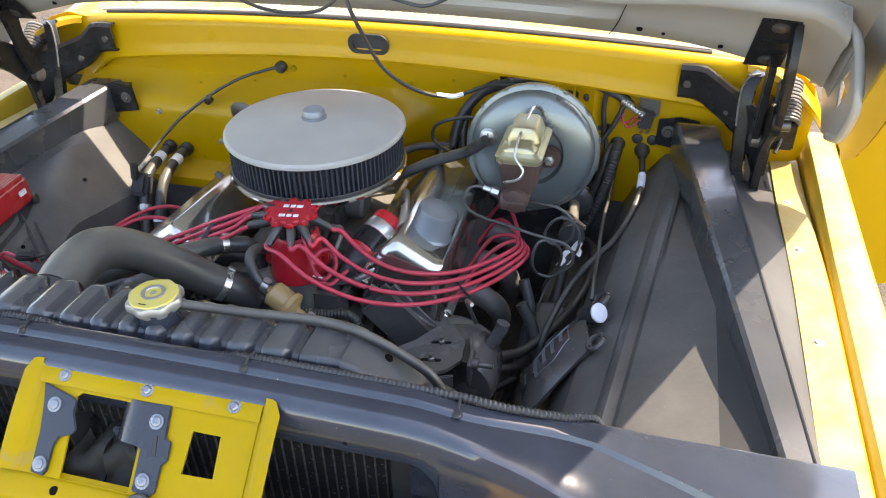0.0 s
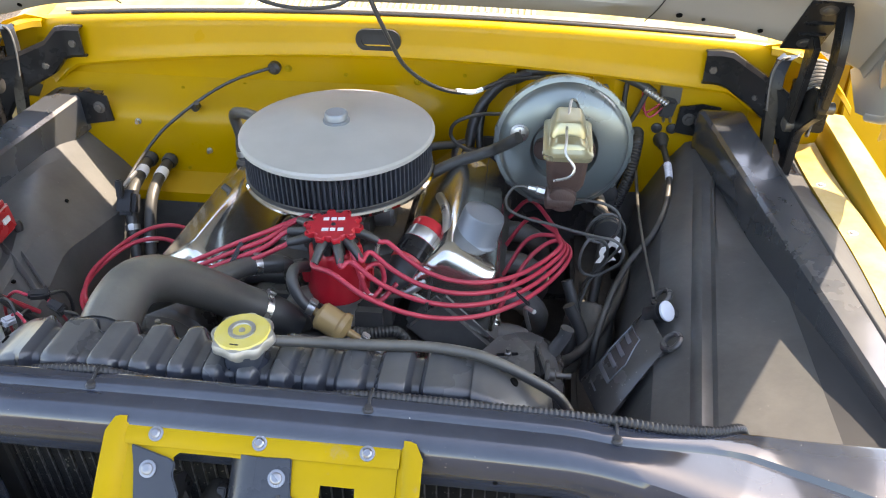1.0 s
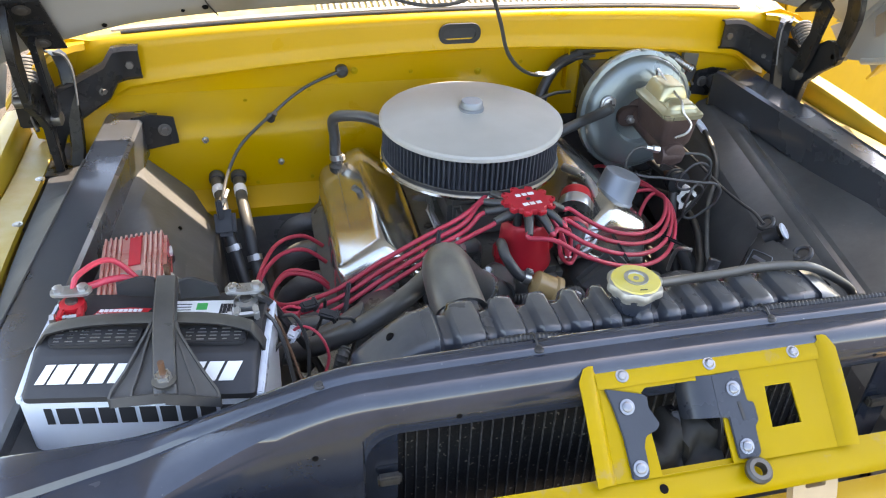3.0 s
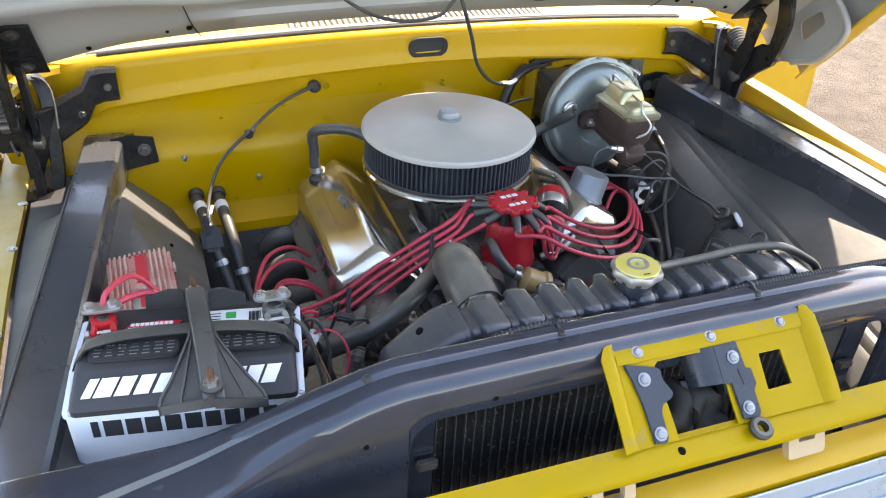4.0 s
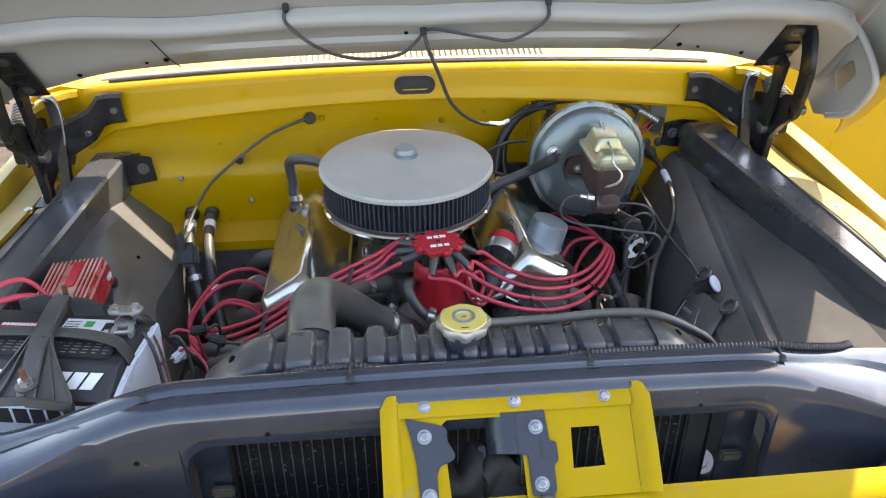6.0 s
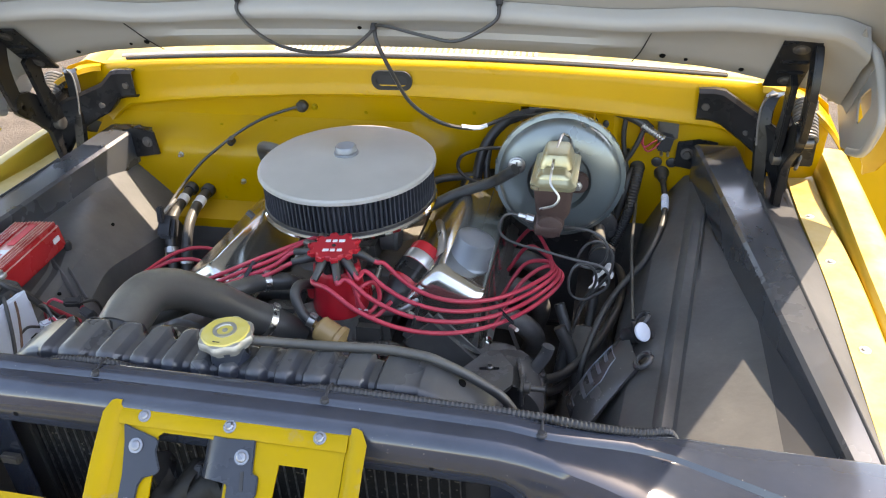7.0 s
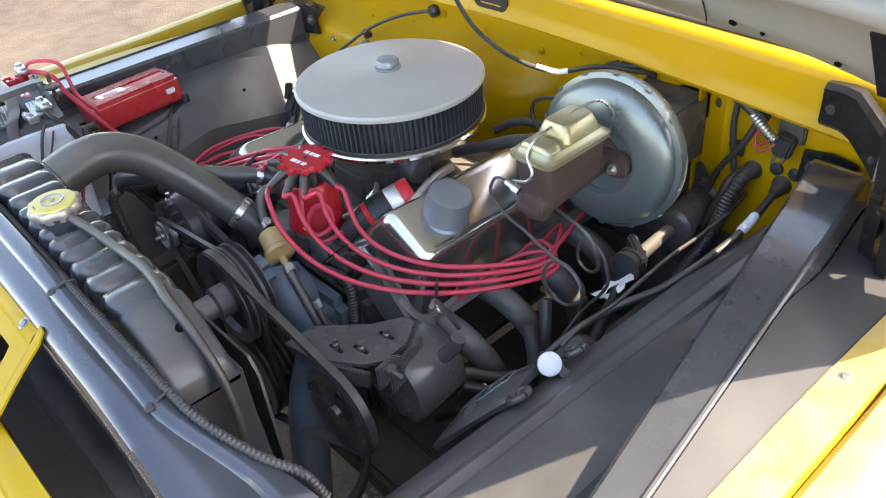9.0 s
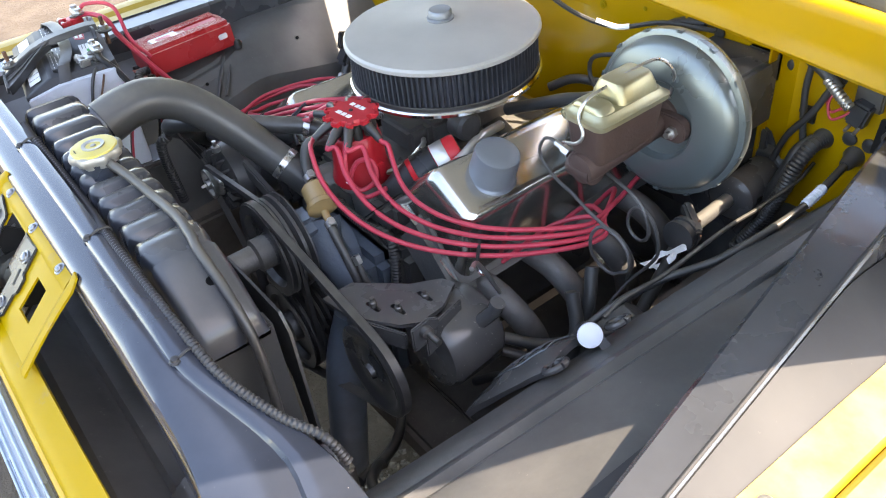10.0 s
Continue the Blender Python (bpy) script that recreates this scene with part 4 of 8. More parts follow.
def make_hood():
    t = thing("hood", "open yellow hood with a grey primed underside", "hood")
    xs = spread(-0.93, 0.93, 44)
    ss = spread(0.0, 0.16, 4) + spread(0.20, 1.26, 20)
    g = [[hood_point(x, s) for s in ss] for x in xs]
    part("underside", bm_sheet(g, 0.0025), HOOD_GREY, t, "grey primed underside")
    g = [[hood_point(x, s, -0.006) for s in ss] for x in xs]
    part("outer_skin", bm_sheet(g, 0.0015), YELLOW, t)
    # unseen lip added to the outer skin, turned over the cowl to narrow sunlight
    g = []
    for x in spread(-0.90, 0.90, 40):
        p = hood_point(x, -0.004, 0.0)
        g.append([p + Vector((0, 0.0, 0.002)), p + Vector((0, 0.024, -0.003)), p + Vector((0, 0.042, -0.009)), p + Vector((0, 0.046, -0.007))])
    part("rear_lip", bm_sheet(g, 0.003), YELLOW, t)
    # rear inner beam with a rolled upper edge
    g = []
    for x in spread(-0.885, 0.885, 64):
        a = abs(x)
        top = 0.137 + 0.022 * ease(0.42, 0.72, a) - 0.022 * ease(0.835, 0.885, a) + 0.006 * math.sin(a * 9.0) * (1 - ease(0.5, 0.7, a))
        f = 0.022 * ease(0.845, 0.885, a)
        shelf = 0.008 * (1 - ease(0.42, 0.56, a))
        g.append([hood_point(x, -0.004, 0.001 + f), hood_point(x, 0.000, 0.012 + f), hood_point(x, 0.012, 0.022 + f), hood_point(x, 0.05, 0.024 + f), hood_point(x, 0.058, 0.024 + shelf + f), hood_point(x, 0.072, 0.025 + shelf + f), hood_point(x, 0.082, 0.025 + f), hood_point(x, top - 0.030, 0.026 + f), hood_point(x, top - 0.014, 0.033 + f), hood_point(x, top - 0.004, 0.035 + f), hood_point(x, top + 0.006, 0.031 + f), hood_point(x, top + 0.013, 0.018 + f), hood_point(x, top + 0.014, 0.002)])
    part("rear_beam", bm_sheet(g, 0.002), HOOD_GREY, t, "grey primed pressed rear beam")
    for sx in (-1, 1):
        # side wall of the rear corner, with its access opening
        m = Matrix(((0, 0, -sx, sx * 0.906), (HN.y, HU.y, 0, 0.918), (HN.z, HU.z, 0, 1.262), (0, 0, 0, 1)))
        outline = [(0.050, -0.020), (0.022, -0.110), (0.117, -0.100), (0.147, -0.0585), (0.190, 0.015), (0.188, 0.10), (0.178, 0.122), (0.15, 0.133), (0.09, 0.136), (0.055, 0.132)]
        hole = [(0.083, 0.022), (0.096, 0.078), (0.104, 0.084), (0.128, 0.080), (0.132, 0.070), (0.127, 0.006), (0.120, 0.000), (0.090, 0.012)]
        part("corner_wall", bm_frame(outline, [hole], 0.003, m), HOOD_GREY, t, "grey primed corner wall with an opening")
        g = []
        for s in [-0.052, -0.02, 0.03, 0.08, 0.11, 0.134]:
            g.append([hood_point(sx * 0.868, s + 0.046, 0.024), hood_side(sx * 0.886, s, 0.046), hood_side(sx * 0.897, s, 0.055), hood_side(sx * 0.903, s, 0.072)])
        part("corner_fold", bm_sheet(g, 0.002 * sx), HOOD_GREY, t)
        path = [hood_side(sx * 0.845, 0.150, 0.040), hood_side(sx * 0.872, 0.145, 0.048), hood_side(sx * 0.890, 0.138, 0.058), hood_side(sx * 0.900, 0.135, 0.085), hood_side(sx * 0.903, 0.135, 0.15), hood_side(sx * 0.905, 0.12, 0.182), hood_side(sx * 0.906, 0.08, 0.192), hood_side(sx * 0.906, 0.020, 0.190), hood_side(sx * 0.906, -0.025, 0.168), hood_side(sx * 0.906, -0.058, 0.148)]
        part("rolled_edge", bm_tube(path, 0.008, 10, 5), HOOD_GREY, t)
        # turned-down side of the hood and its yellow lip
        g, go = [], []
        for s in [-0.10, -0.06, -0.02] + ss[1:]:
            k = 1 - ease(-0.10, 0.0, s)
            row = [hood_side(sx * 0.925, max(s, -0.05), 0.03), hood_side(sx * 0.948, s, 0.052), hood_side(sx * 0.960, s, 0.09), hood_side(sx * 0.964, s, 0.14), hood_side(sx * 0.962, s, 0.176 - 0.012 * k)]
            g.append(row)
            go.append([p + Vector((sx * 0.005, 0, 0)) for p in row])
        part("side_panel", bm_sheet(g, 0.002 * sx), HOOD_GREY, t)
        part("outer_side", bm_sheet(go, 0.002 * sx), YELLOW, t)
        g = []
        for s in [-0.10, -0.06, -0.02] + ss[1:]:
            k = 1 - ease(-0.10, 0.0, s)
            g.append([hood_side(sx * 0.966, s, 0.172 - 0.012 * k), hood_side(sx * 0.962, s, 0.179 - 0.012 * k), hood_side(sx * (0.935 + 0.012 * k), s, 0.183 - 0.012 * k), hood_side(sx * (0.911 + 0.03 * k), s, 0.183 - 0.008 * k), hood_side(sx * (0.909 + 0.03 * k), s, 0.178 - 0.008 * k)])
        part("side_lip", bm_sheet(g, 0.002 * sx), YELLOW_SUNLIT, t, "yellow painted side lip")
    # holes and a spot-welded seam
    for x, s, r in ((0.555, 0.040, 0.006), (0.598, 0.035, 0.0035), (0.70, 0.03, 0.005), (-0.52, 0.040, 0.006), (-0.56, 0.036, 0.0035), (-0.70, 0.028, 0.005), (-0.03, 0.09, 0.0045)):
        c = hood_point(x, s, 0.0262)
        part("bolt_hole", bm_lathe([(r, -0.001), (r * 0.9, 0.001)], 14, along(c, c + HN)), HOLE, t)
    for sx in (-1, 1):
        part("seam", bm_tube([hood_point(sx * 0.50, 0.0, 0.02), hood_point(sx * 0.515, 0.05, 0.026), hood_point(sx * 0.53, 0.125, 0.032)], 0.0012, 6, 4), SEAL, t)
    return t


hood = make_hood()


def make_hood_wires():
    t = thing("hood_wire", "thin black washer hoses hanging from the hood's underside", "hose")
    c = hood_point(0.004, 0.105, 0.031)
    left, right = hood_point(-0.264, 0.165, 0.004), hood_point(0.254, 0.162, 0.004)
    part("hose", bm_tube([left, left + Vector((0.0, -0.012, -0.03)), left + Vector((0.06, -0.03, -0.075)), Vector((-0.13, 0.80, 1.300)), Vector((-0.05, 0.815, 1.300)), c + Vector((-0.012, -0.012, -0.015)), c], 0.0035, 8), RUBBER, t)
    part("hose", bm_tube([c, c + Vector((0.03, -0.016, 0.005)), Vector((0.12, 0.80, 1.335)), Vector((0.18, 0.795, 1.33)), right + Vector((-0.008, -0.02, -0.035)), right + Vector((0, -0.008, -0.01)), right], 0.0035, 8), RUBBER, t)
    part("hose", bm_tube([c, c + Vector((0.008, -0.014, -0.03)), Vector((0.035, 0.835, 1.25)), Vector((0.065, 0.86, 1.175)), Vector((0.12, 0.90, 1.118)), Vector((0.185, 0.94, 1.094)), Vector((0.25, 0.985, 1.104)), Vector((0.33, 1.02, 1.10))], 0.0042, 8), RUBBER, t)
    part("tape_sleeve", bm_tube([(0.155, 0.923, 1.1025), (0.185, 0.94, 1.094), (0.205, 0.952, 1.096)], 0.0052, 8), WHITE, t, "white tape sleeve")
    for p in (left, right, c):
        part("nozzle", bm_lathe([(0.007, -0.004), (0.007, 0.006), (0.005, 0.012)], 12, along(p, p + HN)), BLACK_PLASTIC, t)


make_hood_wires()


def make_hinge(s):
    # bracket arm from the cowl face down to the hinge base
    dx = 0.0 if s > 0 else 0.028
    g = []
    x0 = 0.643 if s > 0 else 0.668
    for x, y, z, h in ((x0, 1.006, 1.140, 0.030), (x0 + 0.03, 1.004, 1.140, 0.031), (x0 + 0.05, 0.998, 1.137, 0.033), (0.735, 0.975, 1.114, 0.034), (0.775 + dx * 0.5, 0.950, 1.090, 0.038), (0.795 + dx, 0.932, 1.070, 0.046), (0.806 + dx, 0.912, 1.050, 0.052)):
        g.append([(s * x, y + 0.022, z + h - 0.002), (s * x, y + 0.002, z + h), (s * x, y - 0.002, z + h - 0.004), (s * x, y - 0.001, z), (s * x, y - 0.002, z - h + 0.004), (s * x, y + 0.002, z - h), (s * x, y + 0.018, z - h)])
    t = part("hood_hinge", bm_sheet(g, 0.004 * s), HINGE_BLACK, hood, "glossy black sprung hood hinge bolted to the cowl")
    part("bolt", bm_bolt(pose(0.659 if s > 0 else -0.688, 1.003, 1.138, 90, 0, 0), 0.009, 0.007), DARK_STEEL, t)
    part("bolt", bm_bolt(pose(s * 0.742, 0.968, 1.098, 90, 0, -35 * s), 0.006, 0.006), DARK_STEEL, t)

    def plane(x):
        return Matrix(((0, 0, s, s * (x + dx)), (1, 0, 0, 0), (0, 1, 0, 0), (0, 0, 0, 1)))
    # base link rising from the fender shelf to the curved link
    base = [(0.800, 1.172), (0.793, 1.156), (0.797, 1.138), (0.845, 1.10), (0.882, 1.06), (0.895, 0.962), (0.925, 0.962), (0.935, 1.04), (0.925, 1.10), (0.885, 1.148), (0.845, 1.176), (0.82, 1.180)]
    part("base_link", bm_prism(base, 0.016, plane(0.803), 0.002), HINGE_BLACK, t)
    part("base_plate", bm_prism([(0.925, 0.985), (0.985, 1.01), (1.02, 1.06), (1.02, 1.12), (0.985, 1.13), (0.94, 1.12), (0.92, 1.06)], 0.010, plane(0.820), 0.002), HINGE_BLACK, t)
    part("pivot", bm_lathe([(0.016, -0.012), (0.016, 0.012), (0.008, 0.016)], 18, pose(s * (0.800 + dx), 0.905, 1.075, 0, -90 * s, 0)), DARK_STEEL, t)
    part("pivot", bm_lathe([(0.011, -0.016), (0.011, 0.014), (0.006, 0.017)], 16, pose(s * (0.820 + dx), 0.815, 1.148, 0, -90 * s, 0)), DARK_STEEL, t)
    # lifting link and curved outer link up to the hood
    link = [(0.842, 1.245), (0.855, 1.185), (0.865, 1.130), (0.880, 1.085), (0.915, 1.085), (0.912, 1.130), (0.890, 1.178), (0.892, 1.235), (0.872, 1.26)]
    part("lift_link", bm_prism(link, 0.012, plane(0.786), 0.002), HINGE_BLACK, t)
    arc = [(0.819, 1.338), (0.800, 1.325), (0.790, 1.305), (0.780, 1.267), (0.776, 1.235), (0.782, 1.200), (0.793, 1.154), (0.806, 1.135), (0.824, 1.130), (0.834, 1.150), (0.824, 1.180), (0.820, 1.215), (0.820, 1.243), (0.827, 1.275), (0.842, 1.312)]
    part("curved_link", bm_prism(arc, 0.014, plane(0.806), 0.002), HINGE_BLACK, t)
    # ribbed plate on the hood beam
    u = Vector((s * 0.99, -0.12, 0.03)).normalized()
    v = Vector((s * 0.006, -0.0915, 0.111)).normalized()
    if s < 0:
        u = -u
    v = (v - u * u.dot(v)).normalized()
    w = u.cross(v)
    if w.y > 0:
        w = -w
        u = -u
    c4 = Vector((s * (0.785 + dx), 0.858, 1.2835)) + w * (0.0 if s > 0 else 0.012)
    m4 = Matrix(((u.x, v.x, w.x, c4.x), (u.y, v.y, w.y, c4.y), (u.z, v.z, w.z, c4.z), (0, 0, 0, 1)))
    k = s if u.x > 0 else -s
    part("hood_plate", bm_prism([(-0.032 - 0.014 * k, -0.074), (0.032 - 0.014 * k, -0.074), (0.032 + 0.008 * k, 0.073), (-0.032 + 0.008 * k, 0.073)], 0.006, m4, 0.001), HINGE_BLACK, t)
    for f in (-0.052, 0.050):
        part("bolt", bm_bolt(m4 @ pose(0.14 * f * k, f, 0.005), 0.010, 0.004, 1.5), DARK_STEEL, t)
    for f in (-0.022, 0.012):
        part("rib", bm_box((0.050, 0.010, 0.008), (0, 0, 0), 0.003), HINGE_BLACK, t).matrix_local = m4 @ pose(0.14 * f * k, f, 0.006)
    # side ear that ties the plate to the links
    part("plate_ear", bm_prism([(0.812, 1.338), (0.895, 1.232), (0.905, 1.245), (0.835, 1.335)], 0.010, plane(0.800), 0.001), HINGE_BLACK, t)
    # spring and its seat
    part("coil_spring", bm_coil((s * (0.850 + dx), 0.932, 1.098), (s * (0.853 + dx), 1.012, 1.152), 0.021, 0.0045, 12), ENGINE_BLACK, t, "dusty dark coil spring")
    part("spring_seat", bm_box((0.045, 0.022, 0.055), (s * (0.848 + dx), 0.935, 1.075), 0.003), HINGE_BLACK, t)
    part("spring_hook", bm_tube([(s * (0.835 + dx), 0.905, 1.05), (s * (0.842 + dx), 0.92, 1.06), (s * (0.850 + dx), 0.935, 1.085)], 0.004, 8), DARK_STEEL, t)
    g = []
    for x, y, z in ((0.812, 1.01, 1.168), (0.800, 0.985, 1.180), (0.784, 0.965, 1.176), (0.774, 0.952, 1.150), (0.772, 0.944, 1.110), (0.774, 0.936, 1.060), (0.778, 0.925, 1.000), (0.785, 0.915, 0.965)):
        g.append([(s * (x + dx - 0.016), y + 0.012, z), (s * (x + dx - 0.013), y, z), (s * (x + dx + 0.008), y - 0.002, z + 0.002), (s * (x + dx + 0.012), y + 0.008, z + 0.002)])
    part("spring_cup", bm_sheet(g, 0.003 * s), HINGE_BLACK, t)
    # pale grey tube along the edge of the cup
    part("pale_edge", bm_tube([(s * (0.790 + dx), 0.974, 1.180), (s * (0.772 + dx), 0.962, 1.178), (s * (0.760 + dx), 0.951, 1.160), (s * (0.758 + dx), 0.944, 1.125), (s * (0.760 + dx), 0.936, 1.085)], 0.0022, 8, 6), CAST_GREY, t, "pale edge of the spring cup")
    part("foot", bm_box((0.05, 0.07, 0.005), (s * (0.815 + dx), 0.915, 0.961), 0.001), HINGE_BLACK, t)
    return t


for side in (-1, 1):
    make_hinge(side)


def make_door():
    t = thing("door", "open yellow truck door standing out from the cab", "door")
    m = pose(1.045, 1.33, 0, 0, 0, 24)
    g = []
    for u in spread(0, 0.88, 12):
        g.append([m @ Vector((u, -0.03 + 0.03 * (1 - math.cos(v * 2.2)), 0.46 + 0.78 * v)) for v in spread(0, 1, 10)])
    part("door_skin", bm_sheet(g, -0.006), YELLOW, t)
    part("door_frame", bm_box((0.86, 0.05, 0.74), (0.44, 0.03, 0.84), 0.01), YELLOW, t).matrix_local = m
    return t


make_door()


def make_cab():
    """Unseen open-topped cab, added behind the cowl so its windshield frame shades the bay."""
    t = thing("cab", "unseen yellow open-topped cab with a framed windshield, added for its shade", "cab")
    part("windshield_header", bm_box((1.50, 0.040, 0.046), (0, 1.555, 1.782), 0.008), YELLOW, t)
    for s in (-1, 1):
        part("windshield_pillar", bm_tube([(s * 0.755, 1.36, 1.24), (s * 0.748, 1.46, 1.52), (s * 0.735, 1.555, 1.785)], 0.022, 10, 4), YELLOW, t)
    g = [[(x, lerp(1.365, 1.555, f), lerp(1.25, 1.77, f)) for f in (0.0, 0.5, 1.0)] for x in spread(-0.73, 0.73, 4)]
    glass = part("windshield", bm_sheet(g, 0.005), GLASS, t, "clear windshield glass")
    glass.visible_shadow = False
    part("rear_wall", bm_box((1.50, 0.05, 0.62), (0, 2.37, 0.80), 0.02), YELLOW, t)
    part("dashboard", bm_box((1.46, 0.30, 0.16), (0, 1.52, 1.14), 0.03), BLACK_PLASTIC, t)
    part("floor_pan", bm_box((1.50, 1.36, 0.02), (0, 1.72, 0.50), 0.005), BLACK_PAINT, t)
    return t


make_cab()


def make_wheel(s):
    t = thing("front_wheel", "black rubber tyre on a dull steel rim under the fender", "wheel", "front wheels")
    m = pose(s * 0.81, 0.52, 0.362, 0, 90, 0)
    part("tyre", bm_lathe([(0.205, -0.095), (0.29, -0.108), (0.345, -0.104), (0.362, -0.088), (0.365, 0.0), (0.362, 0.088), (0.345, 0.104), (0.29, 0.108), (0.205, 0.095)], 48, m, False), RUBBER, t)
    part("rim", bm_lathe([(0.206, -0.094), (0.19, -0.07), (0.185, 0.0), (0.19, 0.07), (0.206, 0.094), (0.18, 0.05), (0.08, 0.03), (0.001, 0.03)], 40, m), STEEL, t, "dull steel rim")
    part("hub", bm_box((0.12, 0.09, 0.09), (s * 0.66, 0.52, 0.362), 0.012), ENGINE_BLACK, t)
    return t


for side in (-1, 1):
    make_wheel(side)


# ---- radiator ----
def make_radiator():
    t = thing("radiator", "black painted brass radiator with a ribbed top tank", "radiator")
    rings = []

    def ring(x, k, y0=0.062, y1=0.150, zt=1.126, zb=1.045):
        """One cross-section of the tank; k: depth of the rib between swellings."""
        zt, ya, yb = zt - k, y0 + k, y1 - k
        return [(x, ya - 0.002, zb), (x, ya, zt - 0.018), (x, ya + 0.002, zt - 0.007), (x, ya + 0.007, zt - 0.0015), (x, ya + 0.014, zt), (x, yb - 0.018, zt), (x, yb - 0.009, zt - 0.002), (x, yb - 0.003, zt - 0.009), (x, yb, zt - 0.022), (x, yb + 0.002, zb)]
    rings.append(ring(-0.272, 0.004))
    grooves = (-0.246, -0.190, -0.139, -0.093, -0.051, -0.011, 0.029, 0.068, 0.106, 0.152, 0.203)
    for i, x in enumerate(grooves):
        wide = 0.0110 if i < 6 else 0.0095
        for dx, k in ((-1.25, 0.0), (-1.1, 0.0010), (-0.60, 0.0092), (-0.42, 0.0105), (0.42, 0.0105), (0.60, 0.0092), (1.1, 0.0010), (1.25, 0.0)):
            rings.append(ring(x + dx * wide, k))
        if i < len(grooves) - 1:
            rings.append(ring(0.5 * (x + grooves[i + 1]), -0.0006))
    rings.append(ring(0.235, 0.0))
    rings.append(ring(0.272, 0.008))
    part("top_tank", bm_loft(rings), RAD_BLACK, t)
    for s in (-1, 1):
        m = Matrix(((s, 0, 0, 0), (0, 0, 1, 0.060), (0, 1, 0, 0), (0, 0, 0, 1)))
        b = bm_loft([ring(s * x, 0.004, 0.059, 0.153, zt, 1.030) for x, zt in ((0.266, 1.127), (0.285, 1.122), (0.305, 1.110), (0.330, 1.090), (0.350, 1.073), (0.357, 1.064), (0.360, 1.050))])
        part("end_cap", b, RAD_BLACK, t)
        part("side_channel", bm_box((0.034, 0.098, 0.56), (s * 0.340, 0.108, 0.755), 0.003), BLACK_PLASTIC, t)
        part("bolt_hole", bm_lathe([(0.006, 0), (0.005, 0.002)], 12, pose(s * 0.312, 0.115, 1.1005, 0, s * 40, 0)), HOLE, t)
    part("lower_flange", bm_box((0.62, 0.098, 0.012), (0, 0.106, 1.042), 0.003), RAD_BLACK, t)
    part("core", bm_box((0.645, 0.045, 0.50), (0, 0.090, 0.785)), CORE, t, "dark fin-and-tube core")
    part("fan_shroud", bm_prism([(0.20, 1.035), (0.345, 1.035), (0.362, 1.01), (0.362, 0.55), (0.305, 0.55), (0.333, 0.75), (0.322, 0.90), (0.275, 0.985)], 0.004, Matrix(((1, 0, 0, 0), (0, 0, 1, 0.170), (0, 1, 0, 0), (0, 0, 0, 1)))), BLACK_PLASTIC, t, "thin black fan shroud edge")
    part("bottom_tank", bm_box((0.66, 0.09, 0.06), (0, 0.10, 0.52), 0.01), RAD_BLACK, t)
    first = part("core_tube", bm_box((0.0015, 0.004, 0.50)), FIN, t, "thin bare metal tube edge")
    first.location = (-0.315, 0.066, 0.785)
    for k in range(1, 44):
        ob = new("core_tube", first.data)
        ob.parent, ob.location = t, (-0.315 + k * 0.01465, 0.066, 0.785)
    neck = bm_lathe([(0.027, 0.0), (0.025, 0.008), (0.028, 0.024)], 24, pose(0.003, 0.100, 1.119))
    part("filler_neck", neck, RAD_BLACK, t)
    part("outlet_neck", bm_lathe([(0.033, 0), (0.033, 0.05)], 20, along((-0.21, 0.13, 1.078), (-0.210, 0.20, 1.094))), RAD_BLACK, t)
    part("overflow_nipple", bm_tube([(0.005, 0.101, 1.143), (0.042, 0.108, 1.142)], 0.004, 8), DARK_STEEL, t)
    return t


radiator = make_radiator()


def make_radiator_cap():
    at = pose(0.003, 0.100, 1.1425) @ Matrix.Diagonal((0.92, 0.92, 0.90, 1))
    rim = []
    for k in range(64):
        a = 2 * math.pi * k / 64
        rim.append((0.0385 + 0.0022 * math.cos(8 * a), a))

    def ring(f, z):
        return [(r * f * math.cos(a), r * f * math.sin(a), z) for r, a in rim]
    b = bm_loft([ring(0.78, -0.006), ring(0.80, 0.001), ring(0.94, 0.002), ring(1.0, 0.005), ring(1.0, 0.012), ring(0.95, 0.016), ring(0.82, 0.0175)])
    bmesh.ops.transform(b, matrix=at, verts=b.verts)
    t = part("radiator_cap", b, CAP_RIM, radiator, "octagonal radiator cap with worn yellow print")
    part("top_disc", bm_lathe([(0.0345, 0.0165), (0.033, 0.0190), (0.018, 0.0198)], 32, at), CAP_YELLOW, t)
    part("centre", bm_lathe([(0.017, 0.019), (0.017, 0.022), (0.012, 0.0215), (0.010, 0.017), (0.0045, 0.017), (0.004, 0.021), (0.001, 0.022)], 24, at), CAP_RIM, t)
    b = None
    for k in range(2):
        a = radians(262 + k * 12)
        b = bm_box((0.005, 0.0016, 0.0006), (0.0275 * math.cos(a), 0.0275 * math.sin(a), 0.0202), rot=(0, 0, math.degrees(a) + 90), bm=b)
    bmesh.ops.transform(b, matrix=at, verts=b.verts)
    part("print", b, SEAL, t, "dark unreadable print")


make_radiator_cap()


def hose_thing(name, label, pts, r, mat=HOSE, ends=True, category="hose", ridge=0.0, seg=14, clamps=()):
    t = thing(name, label, category)
    part("tube", bm_tube(pts, r, seg, 8, ridge), mat, t)
    path = smooth_path(pts, 8)
    for k in clamps:
        i = min(len(path) - 2, max(0, int(k * (len(path) - 1))))
        rr = r if not isinstance(r, tuple) else r[0] + (r[1] - r[0]) * k
        clamp(path[i], path[i + 1], rr + 0.0005, t)
    return t


